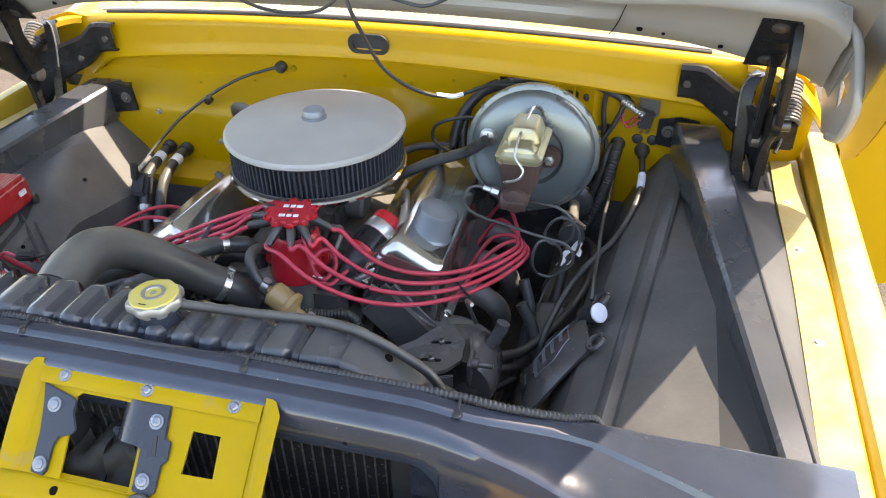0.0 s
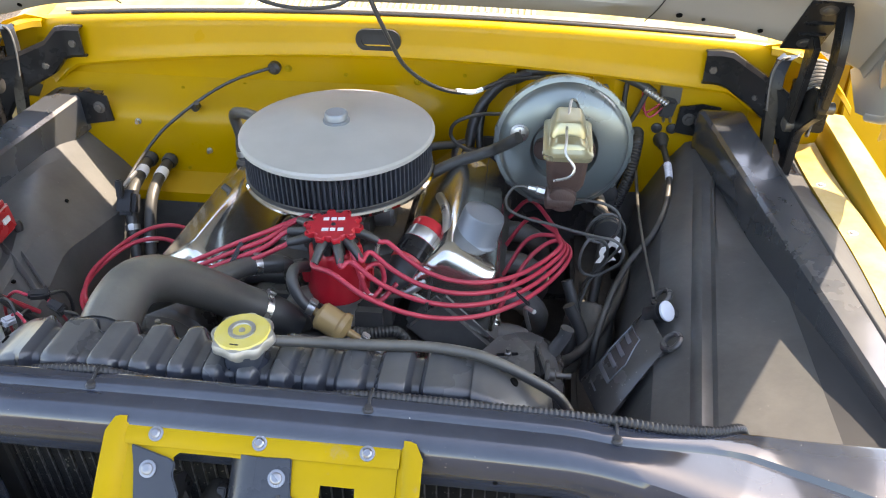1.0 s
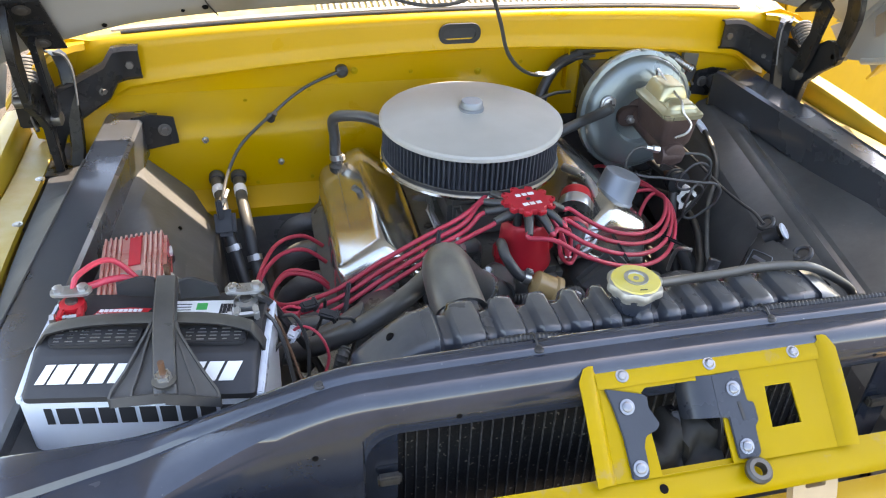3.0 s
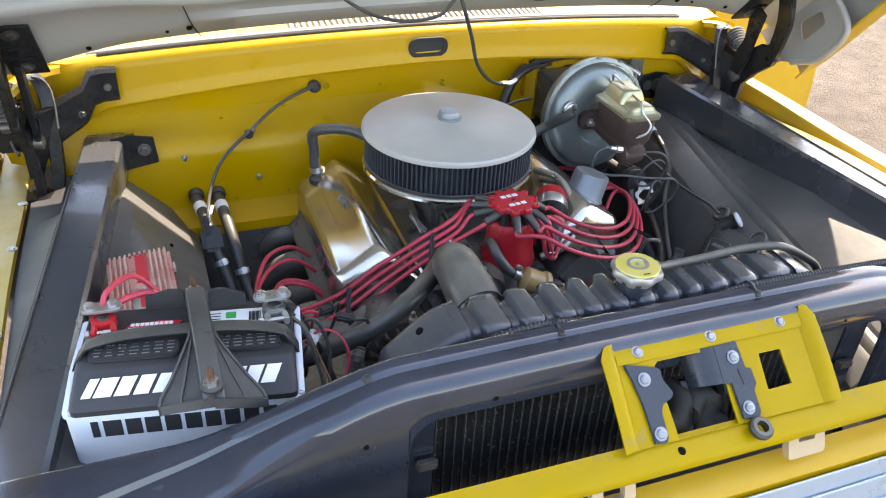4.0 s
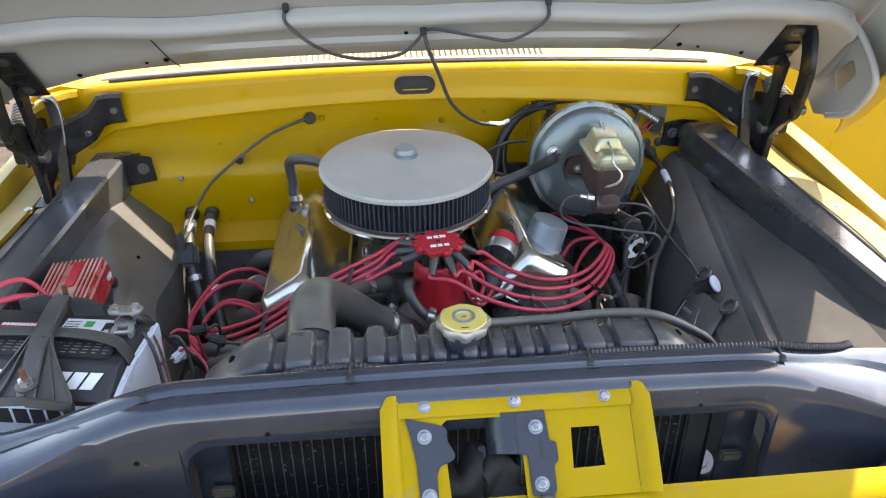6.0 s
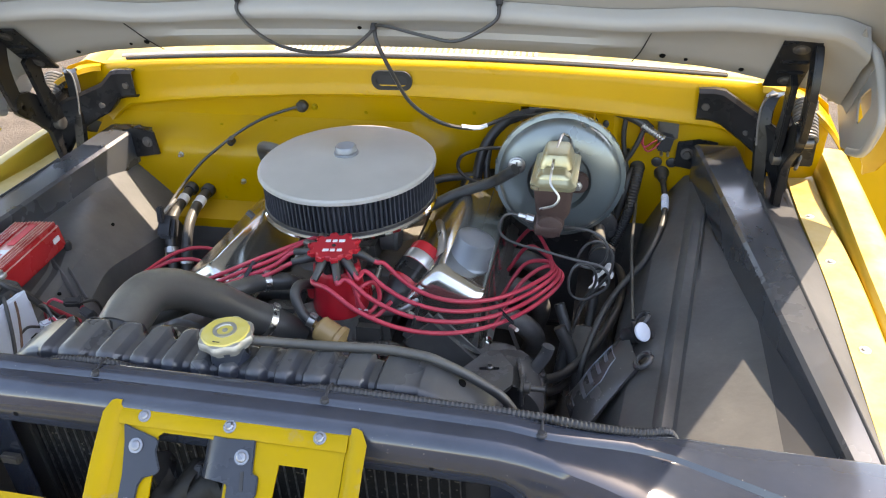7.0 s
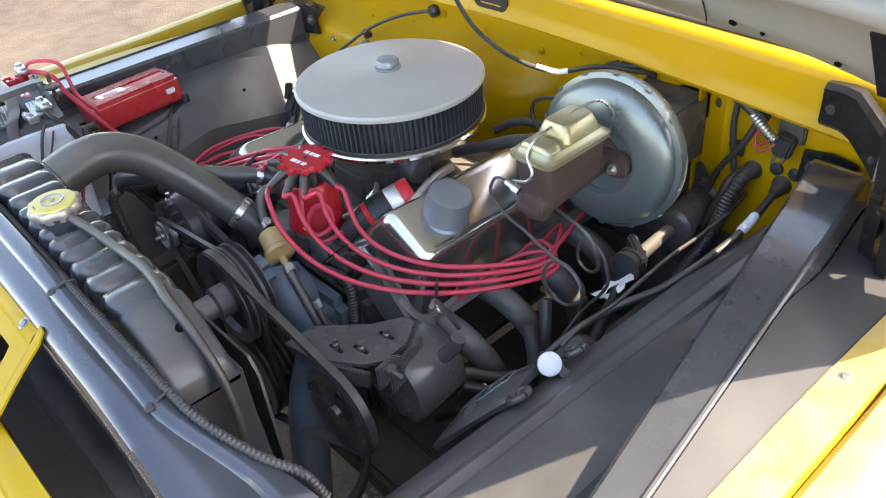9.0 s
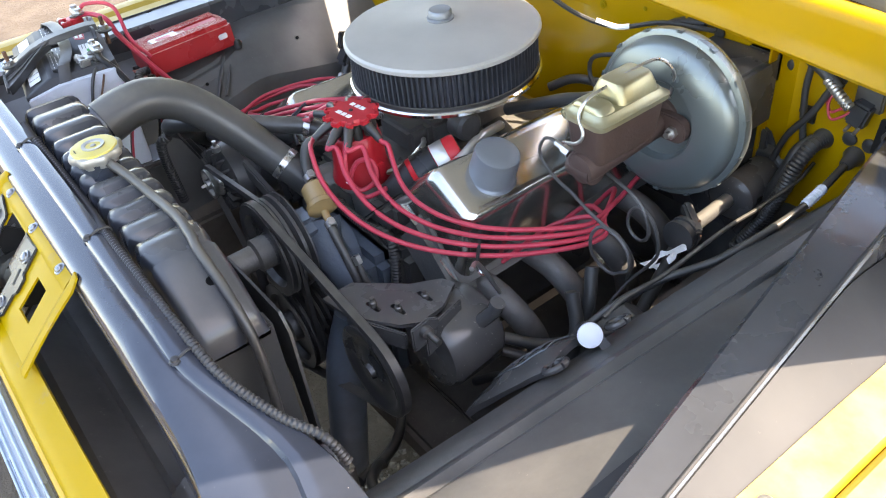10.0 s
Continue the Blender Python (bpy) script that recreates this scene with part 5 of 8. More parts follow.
hose_thing("radiator_hose", "thick moulded black upper radiator hose", [(-0.208, 0.160, 1.084), (-0.210, 0.205, 1.095), (-0.207, 0.252, 1.094), (-0.193, 0.302, 1.066), (-0.163, 0.350, 1.014), (-0.128, 0.387, 0.962), (-0.090, 0.414, 0.923), (-0.06, 0.434, 0.888)], (0.0375, 0.0275), seg=20, clamps=(0.82,))
hose_thing("overflow_hose", "thin black overflow hose along the radiator tank", [(0.034, 0.106, 1.143), (0.08, 0.116, 1.136), (0.135, 0.122, 1.133), (0.207, 0.127, 1.133), (0.255, 0.124, 1.132), (0.285, 0.120, 1.127), (0.330, 0.121, 1.102), (0.368, 0.121, 1.072), (0.386, 0.122, 1.02), (0.388, 0.12, 0.93), (0.385, 0.115, 0.80)], 0.0065, RUBBER)


hose_thing("bypass_hose", "thick black hose running down beside the radiator hose", [(-0.095, 0.500, 0.960), (-0.136, 0.474, 0.971), (-0.165, 0.430, 0.982), (-0.215, 0.360, 0.996), (-0.268, 0.310, 0.996), (-0.327, 0.290, 0.975), (-0.386, 0.316, 0.930), (-0.440, 0.370, 0.870), (-0.470, 0.45, 0.80)], 0.0165, HOSE, clamps=(0.115,))


# ---- engine ----
EX = -0.040     # engine centre line


def make_engine():
    t = thing("engine", "black and blue engine with a dusty greasy block", "engine")
    part("block", bm_box((0.34, 0.50, 0.30), (EX, 0.72, 0.66), 0.02), ENGINE_BLACK, t)
    part("front_cover", bm_box((0.30, 0.06, 0.30), (EX, 0.455, 0.66), 0.02), ENGINE_BLUE, t)
    for s in (-1, 1):
        part("cylinder_head", bm_box((0.15, 0.50, 0.10), (EX + s * 0.235, 0.735, 0.835), 0.012, rot=(0, s * 45, 0)), ENGINE_BLACK, t)
    part("intake_manifold", bm_box((0.26, 0.44, 0.07), (EX, 0.71, 0.855), 0.015), ENGINE_BLACK, t)
    for y in (0.58, 0.66, 0.80, 0.88):
        for s in (-1, 1):
            part("intake_runner", bm_tube([(EX + s * 0.04, y, 0.888), (EX + s * 0.09, y, 0.872), (EX + s * 0.13, y, 0.845)], 0.024, 12), ENGINE_BLACK, t)
    part("thermostat_housing", bm_tube([(-0.045, 0.50, 0.86), (-0.05, 0.475, 0.895), (-0.06, 0.435, 0.895)], (0.036, 0.030), 16), ENGINE_BLACK, t)
    part("bypass_neck", bm_tube([(-0.085, 0.515, 0.88), (-0.086, 0.512, 0.935), (-0.092, 0.503, 0.957), (-0.11, 0.490, 0.964)], 0.013, 12), ENGINE_BLACK, t)
    for x, y, z in ((-0.075, 0.545, 0.893), (0.075, 0.555, 0.893), (-0.12, 0.60, 0.893), (0.05, 0.60, 0.893), (-0.135, 0.68, 0.893), (0.060, 0.545, 0.893)):
        part("bolt", bm_bolt(pose(x, y, z), 0.0065, 0.006), DARK_STEEL, t)
    part("water_pump", bm_lathe([(0.055, 0), (0.060, 0.03), (0.045, 0.06), (0.03, 0.10)], 24, pose(0.0, 0.44, 0.80, 90, 0, 0)), ENGINE_BLUE, t, "faded blue water pump casting")
    part("pump_arm", bm_tube([(0.005, 0.40, 0.875), (0.03, 0.39, 0.83), (0.10, 0.40, 0.77), (0.16, 0.42, 0.72)], (0.036, 0.026), 12, flat=0.8), ENGINE_BLUE, t, "faded blue casting arm")
    part("pump_shoulder", bm_box((0.05, 0.06, 0.09), (0.0, 0.372, 0.868), 0.018, rot=(15, 30, 0)), ENGINE_BLUE, t)
    part("lower_outlet", bm_tube([(0.12, 0.37, 0.74), (0.13, 0.33, 0.66), (0.14, 0.30, 0.52), (0.14, 0.28, 0.40)], 0.036, 14), ENGINE_BLUE, t, "blue-grey lower pipe")
    for s in (-1, 1):
        for k in range(4):
            y = 0.545 + 0.115 * k
            part("exhaust_runner", bm_tube([(EX + s * 0.285, y, 0.80), (EX + s * 0.35, y + 0.005, 0.79), (EX + s * 0.385, y + 0.03, 0.73), (EX + s * 0.36, y + 0.08, 0.62)], 0.023, 12), CAST_GREY, t, "dusty grey exhaust tube")
    # fuel pump line and dipsticks
    part("dipstick", bm_tube([(0.33, 0.53, 0.83), (0.32, 0.50, 0.90), (0.335, 0.475, 0.915)], 0.004, 8), STEEL, t)
    part("bracket_bar", bm_box((0.060, 0.012, 0.004), (0.272, 0.560, 0.806), 0.001, rot=(10, 40, 30)), STEEL, t)
    return t


make_engine()


def make_valve_cover(s):
    t = thing("valve_cover", "polished chrome valve cover" + (" with a grey breather cap" if s > 0 else " with a breather hose on top"), "valve cover", "valve covers")
    m = pose(0.194, 0.735, 0.918, -2.5, 33, 0) if s > 0 else pose(-0.263, 0.710, 0.901, -2.5, -33, 0)
    L = 0.235

    def ring(f, z, y_in):
        """Outline of the cover at height z."""
        return [(x, y, z) for x, y in round_rect(0.132 * f, 2 * L - y_in, 0.022 * f, 5)]
    rings = [ring(1.30, -0.048, -0.014), ring(1.30, -0.044, -0.014), ring(1.22, -0.043, 0.0), ring(1.15, -0.020, 0.008), ring(1.02, 0.012, 0.020), ring(0.92, 0.033, 0.032), ring(0.84, 0.045, 0.042), ring(0.76, 0.0505, 0.054), ring(0.68, 0.0530, 0.066), ring(0.58, 0.0538, 0.084)]
    b = bm_loft(rings)
    for v in b.verts:
        if s * v.co.x > 0.02 and v.co.z < 0.046:     # outer side stands upright once the cover leans
            v.co.x += s * 0.34 * (0.046 - v.co.z)
        if v.co.y < -0.19 and v.co.z > 0.0:      # sloped front end
            v.co.z -= 0.30 * (-0.19 - v.co.y)
    bmesh.ops.transform(b, matrix=m, verts=b.verts)
    part("cover", b, CHROME_GOLD, t, angle=30)
    for y in (-0.19, -0.06, 0.07, 0.19):
        part("bolt", bm_bolt(m @ pose(s * 0.112, y, -0.041), 0.006, 0.008), CHROME, t)
    part("pressed_line", bm_tube([m @ Vector((s * 0.006, -0.165, 0.0528)), m @ Vector((s * 0.006, 0.185, 0.0532))], 0.0010, 6, 2), DARK_STEEL, t)
    return t, m


cover_left, ML = make_valve_cover(-1)
cover_right, MR = make_valve_cover(1)


def make_breather():
    m = along((0.2225, 0.613, 0.960), (0.2425, 0.6175, 1.02))
    cap = part("breather_cap", bm_lathe([(0.030, 0.001), (0.0415, 0.000), (0.0425, 0.003), (0.0405, 0.006), (0.0390, 0.008), (0.0375, 0.050), (0.0358, 0.0555), (0.032, 0.0575), (0.015, 0.0585), (0.001, 0.0585)], 40, m), CAP_GREY, cover_right, "grey painted breather cap")
    part("stem", bm_lathe([(0.024, -0.030), (0.024, 0.002)], 24, m), DARK_STEEL, cap)


make_breather()


def make_dipstick():
    t = thing("dipstick", "dark dipstick tube bent over the chrome valve cover", "dipstick")
    part("tube", bm_tube([(-0.278, 0.722, 0.972), (-0.262, 0.723, 0.956), (-0.234, 0.724, 0.920), (-0.210, 0.724, 0.890), (-0.19, 0.724, 0.85)], 0.0065, 10), ENGINE_BLACK, t)
    part("bracket", bm_prism([(-0.014, -0.010), (0.014, -0.012), (0.018, 0.006), (-0.006, 0.012)], 0.004, pose(-0.208, 0.863, 0.886, 20, 25, 0), 0.001), GOLD_ZINC, t, "pale gold bracket")


make_dipstick()


def make_pcv():
    t = thing("breather_hose", "black breather hose from valve cover to air cleaner", "hose")
    c = ML @ Vector((-0.004, 0.165, 0.050))
    part("grommet", bm_lathe([(0.019, -0.004), (0.019, 0.006), (0.013, 0.012)], 20, along(c, c + Vector((0, 0, 0.1)))), RUBBER, t)
    part("tube", bm_tube([c, c + Vector((-0.005, 0.005, 0.035)), c + Vector((-0.004, 0.008, 0.065)), (-0.296, 0.875, 1.048), (-0.268, 0.850, 1.066), (-0.225, 0.825, 1.068), (-0.185, 0.80, 1.055), (-0.15, 0.78, 1.05)], 0.0115, 14), HOSE, t)
    clamp(c + Vector((-0.003, 0.004, 0.025)), c + Vector((-0.005, 0.006, 0.045)), 0.013, t)


make_pcv()


def make_air_cleaner():
    t = thing("air_cleaner", "round air cleaner with a satin silver lid over dark pleats", "air cleaner")
    at = pose(-0.043, 0.735, 0.0)
    lid = [(0.0005, 1.117), (0.022, 1.1165), (0.026, 1.1155), (0.10, 1.1100), (0.160, 1.1045), (0.1745, 1.1020), (0.1785, 1.0985), (0.1790, 1.0930), (0.1765, 1.0905), (0.170, 1.0925), (0.16, 1.096)]
    part("lid", bm_lathe(lid, 128, at, False), LID, t, "satin silver lid with faint scratches", angle=30)
    n, rings = 110, []
    for z in (1.022, 1.0935):
        ring = []
        for k in range(n):
            for f, r in ((0.0, 0.1725), (0.28, 0.1725), (0.45, 0.1635), (0.83, 0.1635)):
                a = 2 * math.pi * (k + f) / n
                ring.append((r * math.cos(a), r * math.sin(a), z))
        rings.append(ring)
    b = bm_loft(rings)
    bmesh.ops.transform(b, matrix=at, verts=b.verts)
    part("filter_element", b, PLEAT, t, "dark pleated filter element", smooth=False)
    part("base_pan", bm_lathe([(0.06, 1.000), (0.15, 1.006), (0.172, 1.010), (0.1775, 1.014), (0.1780, 1.0195), (0.174, 1.0225), (0.16, 1.020)], 96, at, False), CHROME, t, "chrome base pan", angle=30)
    part("filter_band", bm_lathe([(0.1735, 1.022), (0.1752, 1.024), (0.1748, 1.030), (0.172, 1.031)], 96, at, False), RUBBER, t)
    part("wing_nut", bm_lathe([(0.0245, 1.1155), (0.0250, 1.119), (0.0235, 1.121), (0.0215, 1.1215), (0.0215, 1.1305), (0.019, 1.1335), (0.006, 1.134)], 28, at), CAP_GREY, t, "round grey lid nut")
    return t


make_air_cleaner()


def make_carburetor():
    t = thing("carburetor", "dark metal four-barrel carburetor under the air cleaner", "carburetor")
    part("body", bm_box((0.13, 0.20, 0.06), (EX, 0.74, 0.935), 0.01), CAST_GREY, t)
    part("throat", bm_lathe([(0.062, 0.955), (0.064, 0.99), (0.060, 1.005)], 28, pose(EX, 0.735, 0)), DARK_STEEL, t)
    for s in (-1, 1):
        part("float_bowl", bm_box((0.10, 0.045, 0.05), (EX, 0.74 + s * 0.115, 0.935), 0.008), CAST_GREY, t)
    part("choke_housing", bm_lathe([(0.028, 0), (0.028, 0.03), (0.022, 0.036)], 20, pose(EX + 0.07, 0.70, 0.95, 0, 90, 0)), ENGINE_BLACK, t)
    part("throttle_arm", bm_box((0.006, 0.05, 0.03), (EX - 0.085, 0.71, 0.925), 0.002, rot=(20, 0, 0)), STEEL, t)
    part("throttle_spring", bm_coil((EX - 0.09, 0.62, 0.93), (EX - 0.09, 0.70, 0.92), 0.006, 0.001, 14, 6), STEEL, t)
    part("fuel_line", bm_tube([(0.02, 0.625, 0.94), (0.05, 0.60, 0.95), (0.05, 0.55, 0.93), (0.03, 0.47, 0.93)], 0.005, 8), STEEL, t)
    part("linkage_rod", bm_tube([(EX - 0.09, 0.70, 0.93), (EX - 0.10, 0.66, 0.94), (EX - 0.095, 0.62, 0.925)], 0.003, 6), STEEL, t)


make_carburetor()


def make_distributor():
    t = thing("distributor", "red distributor cap with a wire retainer plate on top", "distributor")
    at = pose(0.002, 0.500, 0.0) @ Matrix.Diagonal((0.86, 0.86, 1, 1))
    part("shaft_housing", bm_lathe([(0.03, 0.84), (0.034, 0.90), (0.052, 0.905), (0.056, 0.918)], 28, at), STEEL, t)
    body = []
    for z, r, lob in ((0.918, 0.060, 0.0), (0.924, 0.061, 0.0), (0.940, 0.0565, 0.0), (0.965, 0.0535, 0.0015), (0.990, 0.0515, 0.002), (1.004, 0.0495, 0.002), (1.008, 0.045, 0.001)):
        body.append([((r + lob * math.cos(8 * a)) * math.cos(a), (r + lob * math.cos(8 * a)) * math.sin(a), z) for a in [2 * math.pi * k / 64 for k in range(64)]])
    b = bm_loft(body)
    for a in (0, 180):
        b = bm_box((0.022, 0.020, 0.030), (0.058 * math.cos(radians(a + 8)), 0.058 * math.sin(radians(a + 8)), 0.948), 0.004, bm=b)
    bmesh.ops.transform(b, matrix=at, verts=b.verts)
    part("cap", b, RED_CAP, t, "red moulded cap")
    # retainer with a scalloped rim
    rim = []
    for k in range(96):
        a = 2 * math.pi * k / 96
        rim.append((0.047 + 0.0055 * (1 if math.cos(10 * a) > 0.1 else -0.6), a))

    def ring(f, z):
        return [(r * f * math.cos(a), r * f * math.sin(a), z) for r, a in rim]
    b = bm_loft([ring(1, 1.036), ring(1, 1.043), ring(0.95, 1.046), ring(0.6, 1.046)])
    bmesh.ops.transform(b, matrix=at, verts=b.verts)
    part("retainer", b, RED_CAP, t, "red scalloped wire retainer")
    for k in range(10):
        a = 2 * math.pi * k / 10
        part("loop", bm_lathe([(0.0058, 1.040), (0.0088, 1.0405), (0.0088, 1.0445), (0.0058, 1.045)], 14, at @ Matrix.Translation((0.049 * math.cos(a), 0.049 * math.sin(a), 0)), False), RED_CAP, t)
    for k in range(9):
        a = 2 * math.pi * (k + 0.5) / 9
        r = 0.036
        part("tower", bm_lathe([(0.0095, 1.004), (0.0085, 1.034)], 12, at @ Matrix.Translation((r * math.cos(a), r * math.sin(a), 0))), RUBBER, t)
    for sy, rz in ((-1, 8), (1, 188)):
        bars = None
        for k, w in ((-1, 0.013), (0, 0.010), (1, 0.011)):
            bars = bm_box((w, 0.010, 0.0008), (k * 0.0145, 0, 0), 0.0002, bm=bars)
        bmesh.ops.transform(bars, matrix=at @ pose(-0.003 * sy, 0.018 * sy, 1.0465, 0, 0, rz), verts=bars.verts)
        part("marking", bars, WHITE, t, "pale moulded mark")
    part("centre_screw", bm_lathe([(0.005, 1.0455), (0.004, 1.0475)], 12, at), SEAL, t)
    return t


make_distributor()


def bezier_wire(pts, r=0.0042):
    return bm_tube(pts, r, 10, 8)


def make_wires():
    rnd = random.Random(7)
    c = Vector((0.002, 0.500, 1.028))
    # towards the fill-cap side: four wires that swing low in front and meet at a loom
    for k, ang in enumerate((-62, -34, -12, 18)):
        t = thing("ignition_wire", "red silicone ignition wire with a black boot", "ignition wire", "ignition wires")
        a = radians(ang)
        d = Vector((math.cos(a), math.sin(a), 0))
        if k == 0:
            d = Vector((-0.25, -0.97, 0)).normalized()
        elif k == 1:
            d = Vector((0.35, -0.93, 0)).normalized()
        elif k == 2:
            d = Vector((0.75, -0.66, 0)).normalized()
        else:
            d = Vector((0.98, 0.1, 0)).normalized()
        p0 = c + d * 0.036 + Vector((0, 0, 0.002))
        p1 = c + d * 0.062 + Vector((0, 0, -0.006))
        f = k / 3.0
        front = [(0.020, 0.405, 1.018), (0.075, 0.388, 0.990), (0.140, 0.390, 0.962), (0.205, 0.412, 0.940), (0.265, 0.455, 0.922), (0.320, 0.520, 0.906), (0.365, 0.595, 0.896), (0.395, 0.670, 0.890)]
        back = [(0.089, 0.510, 1.010), (0.118, 0.498, 0.992), (0.152, 0.487, 0.975), (0.195, 0.486, 0.960), (0.245, 0.505, 0.945), (0.296, 0.545, 0.932), (0.342, 0.605, 0.922), (0.376, 0.672, 0.912)]
        mid = [Vector(p).lerp(Vector(q), f) for p, q in zip(front, back)]
        tail = [Vector((0.392 - 0.006 * k, 0.705, 0.894 + 0.005 * k)), Vector((0.360, 0.700 + 0.022 * k, 0.905)), Vector((0.315, 0.655 + 0.075 * k, 0.885)), Vector((0.272, 0.585 + 0.105 * k, 0.825))]
        part("lead", bezier_wire([p0, p1, p1 + d * 0.012 + Vector((0, 0, -0.010)), *mid, *tail]), RED_WIRE, t)
        part("boot", bm_tube([c + d * 0.028 + Vector((0, 0, 0.004)), c + d * 0.046, p1 + d * 0.008 + Vector((0, 0, -0.008))], (0.0105, 0.0065), 12), RUBBER, t, "black rubber boot")
    # towards the battery side: four wires in a flat ribbon
    for k in range(4):
        t = thing("ignition_wire", "red silicone ignition wire with a black boot", "ignition wire", "ignition wires")
        a = radians(205 - 26 * k)
        d = Vector((math.cos(a), math.sin(a), 0))
        p0, p1 = c + d * 0.034 + Vector((0, 0, 0.003)), c + d * 0.066 + Vector((0, 0, -0.002))
        o = (k - 1.5)
        pts = [p0, p1, p1 + d * 0.02 + Vector((0, 0, -0.005)), (-0.115, 0.490 + o * 0.010, 1.006 + o * 0.009), (-0.185, 0.480 + o * 0.012, 0.976 + o * 0.008), (-0.262, 0.468 + o * 0.014, 0.940 + o * 0.008), (-0.340, 0.452 + o * 0.015, 0.902 + o * 0.008), (-0.415, 0.455 + o * 0.016, 0.875 + o * 0.009)]
        if k < 2:
            pts += [(-0.465, 0.490 + o * 0.012, 0.868), (-0.478, 0.555, 0.872 + 0.008 * k), (-0.44, 0.630 + 0.04 * k, 0.885), (-0.385, 0.665 + 0.05 * k, 0.875), (-0.335, 0.67 + 0.06 * k, 0.83)]
        else:
            pts += [(-0.448, 0.500 + o * 0.01, 0.868), (-0.452, 0.55, 0.868), (-0.42, 0.575 + 0.01 * k, 0.870), (-0.37, 0.57 + 0.012 * k, 0.855), (-0.335, 0.56 + 0.012 * k, 0.82)]
        part("lead", bezier_wire(pts), RED_WIRE, t)
        part("boot", bm_tube([c + d * 0.027 + Vector((0, 0, 0.004)), c + d * 0.05, p1 + d * 0.012], (0.0105, 0.0065), 12), RUBBER, t, "black rubber boot")
    for x, y, z, rot in ((-0.165, 0.483, 0.985, 25), (-0.33, 0.453, 0.906, 25)):
        tagged(part("wire_separator", bm_box((0.007, 0.062, 0.022), (x, y, z), 0.003, rot=(35, rot, 0)), BLACK_PLASTIC), "black plastic clip that holds the red wires apart", "wire clip", "wire clips")
    for x, y, z, rot in ((0.165, 0.440, 0.962, 0), (0.30, 0.520, 0.920, 45)):
        tagged(part("wire_separator", bm_box((0.005, 0.078, 0.008), (x, y, z), 0.003, rot=(8, 0, rot)), BLACK_PLASTIC), "black plastic clip that holds the red wires apart", "wire clip", "wire clips")
    # coil wire, looped over the cap
    t = thing("coil_wire", "red ignition coil wire with a loop and a pale tie", "ignition wire")
    part("lead", bezier_wire([c + Vector((0.0, 0, 0.0)), c + Vector((0.03, -0.03, 0.0)), (0.050, 0.448, 1.00), (0.062, 0.440, 0.965), (0.072, 0.455, 0.940), (0.085, 0.478, 0.955), (0.078, 0.482, 0.985), (0.058, 0.466, 0.985), (0.055, 0.448, 0.955), (0.08, 0.455, 0.93), (0.105, 0.485, 0.945)]), RED_WIRE, t)
    part("cable_tie", bm_box((0.018, 0.002, 0.003), (0.066, 0.440, 0.955), 0.0005, rot=(0, 20, 20)), WHITE, t, "pale cable tie")


make_wires()


def make_coil():
    t = thing("ignition_coil", "red cylindrical ignition coil with a label band", "ignition coil")
    m = along((0.098, 0.505, 0.935), (0.150, 0.625, 0.985)) @ Matrix.Diagonal((1.1, 1.1, 1, 1))
    part("case", bm_lathe([(0.026, 0.035), (0.0275, 0.037), (0.0275, 0.120), (0.025, 0.126), (0.01, 0.127)], 30, m), RED, t)
    part("tower", bm_lathe([(0.010, -0.020), (0.013, -0.012), (0.020, 0.006), (0.024, 0.028), (0.0265, 0.035)], 24, m), BLACK_PLASTIC, t)
    part("clamp_band", bm_lathe([(0.0278, 0.044), (0.0292, 0.045), (0.0292, 0.080), (0.0278, 0.081)], 30, m, False), HINGE_BLACK, t)
    part("label_band", bm_lathe([(0.0277, 0.082), (0.0281, 0.083), (0.0281, 0.104), (0.0277, 0.105)], 30, m, False), STEEL, t, "pale silver label")
    part("label_mark", bm_box((0.012, 0.016, 0.001), (0, 0, 0), 0.0002), RED, t).matrix_local = m @ pose(-0.012, -0.0255, 0.093, 90, 0, -25)
    part("terminal", bm_lathe([(0.003, 0.0), (0.003, 0.03)], 8, m @ pose(0.012, -0.012, 0.01, 20, 0, 0)), STEEL, t)
    part("coil_bracket", bm_box((0.05, 0.03, 0.06), (0.118, 0.575, 0.915), 0.004), ENGINE_BLACK, t)
    hose_thing("braided_hose", "braided bright steel hose beside the ignition coil", [(0.075, 0.50, 0.905), (0.13, 0.50, 0.925), (0.165, 0.535, 0.955), (0.175, 0.590, 0.985), (0.168, 0.640, 1.0), (0.15, 0.70, 0.99)], 0.0075, STEEL, ridge=0.0009)


make_coil()


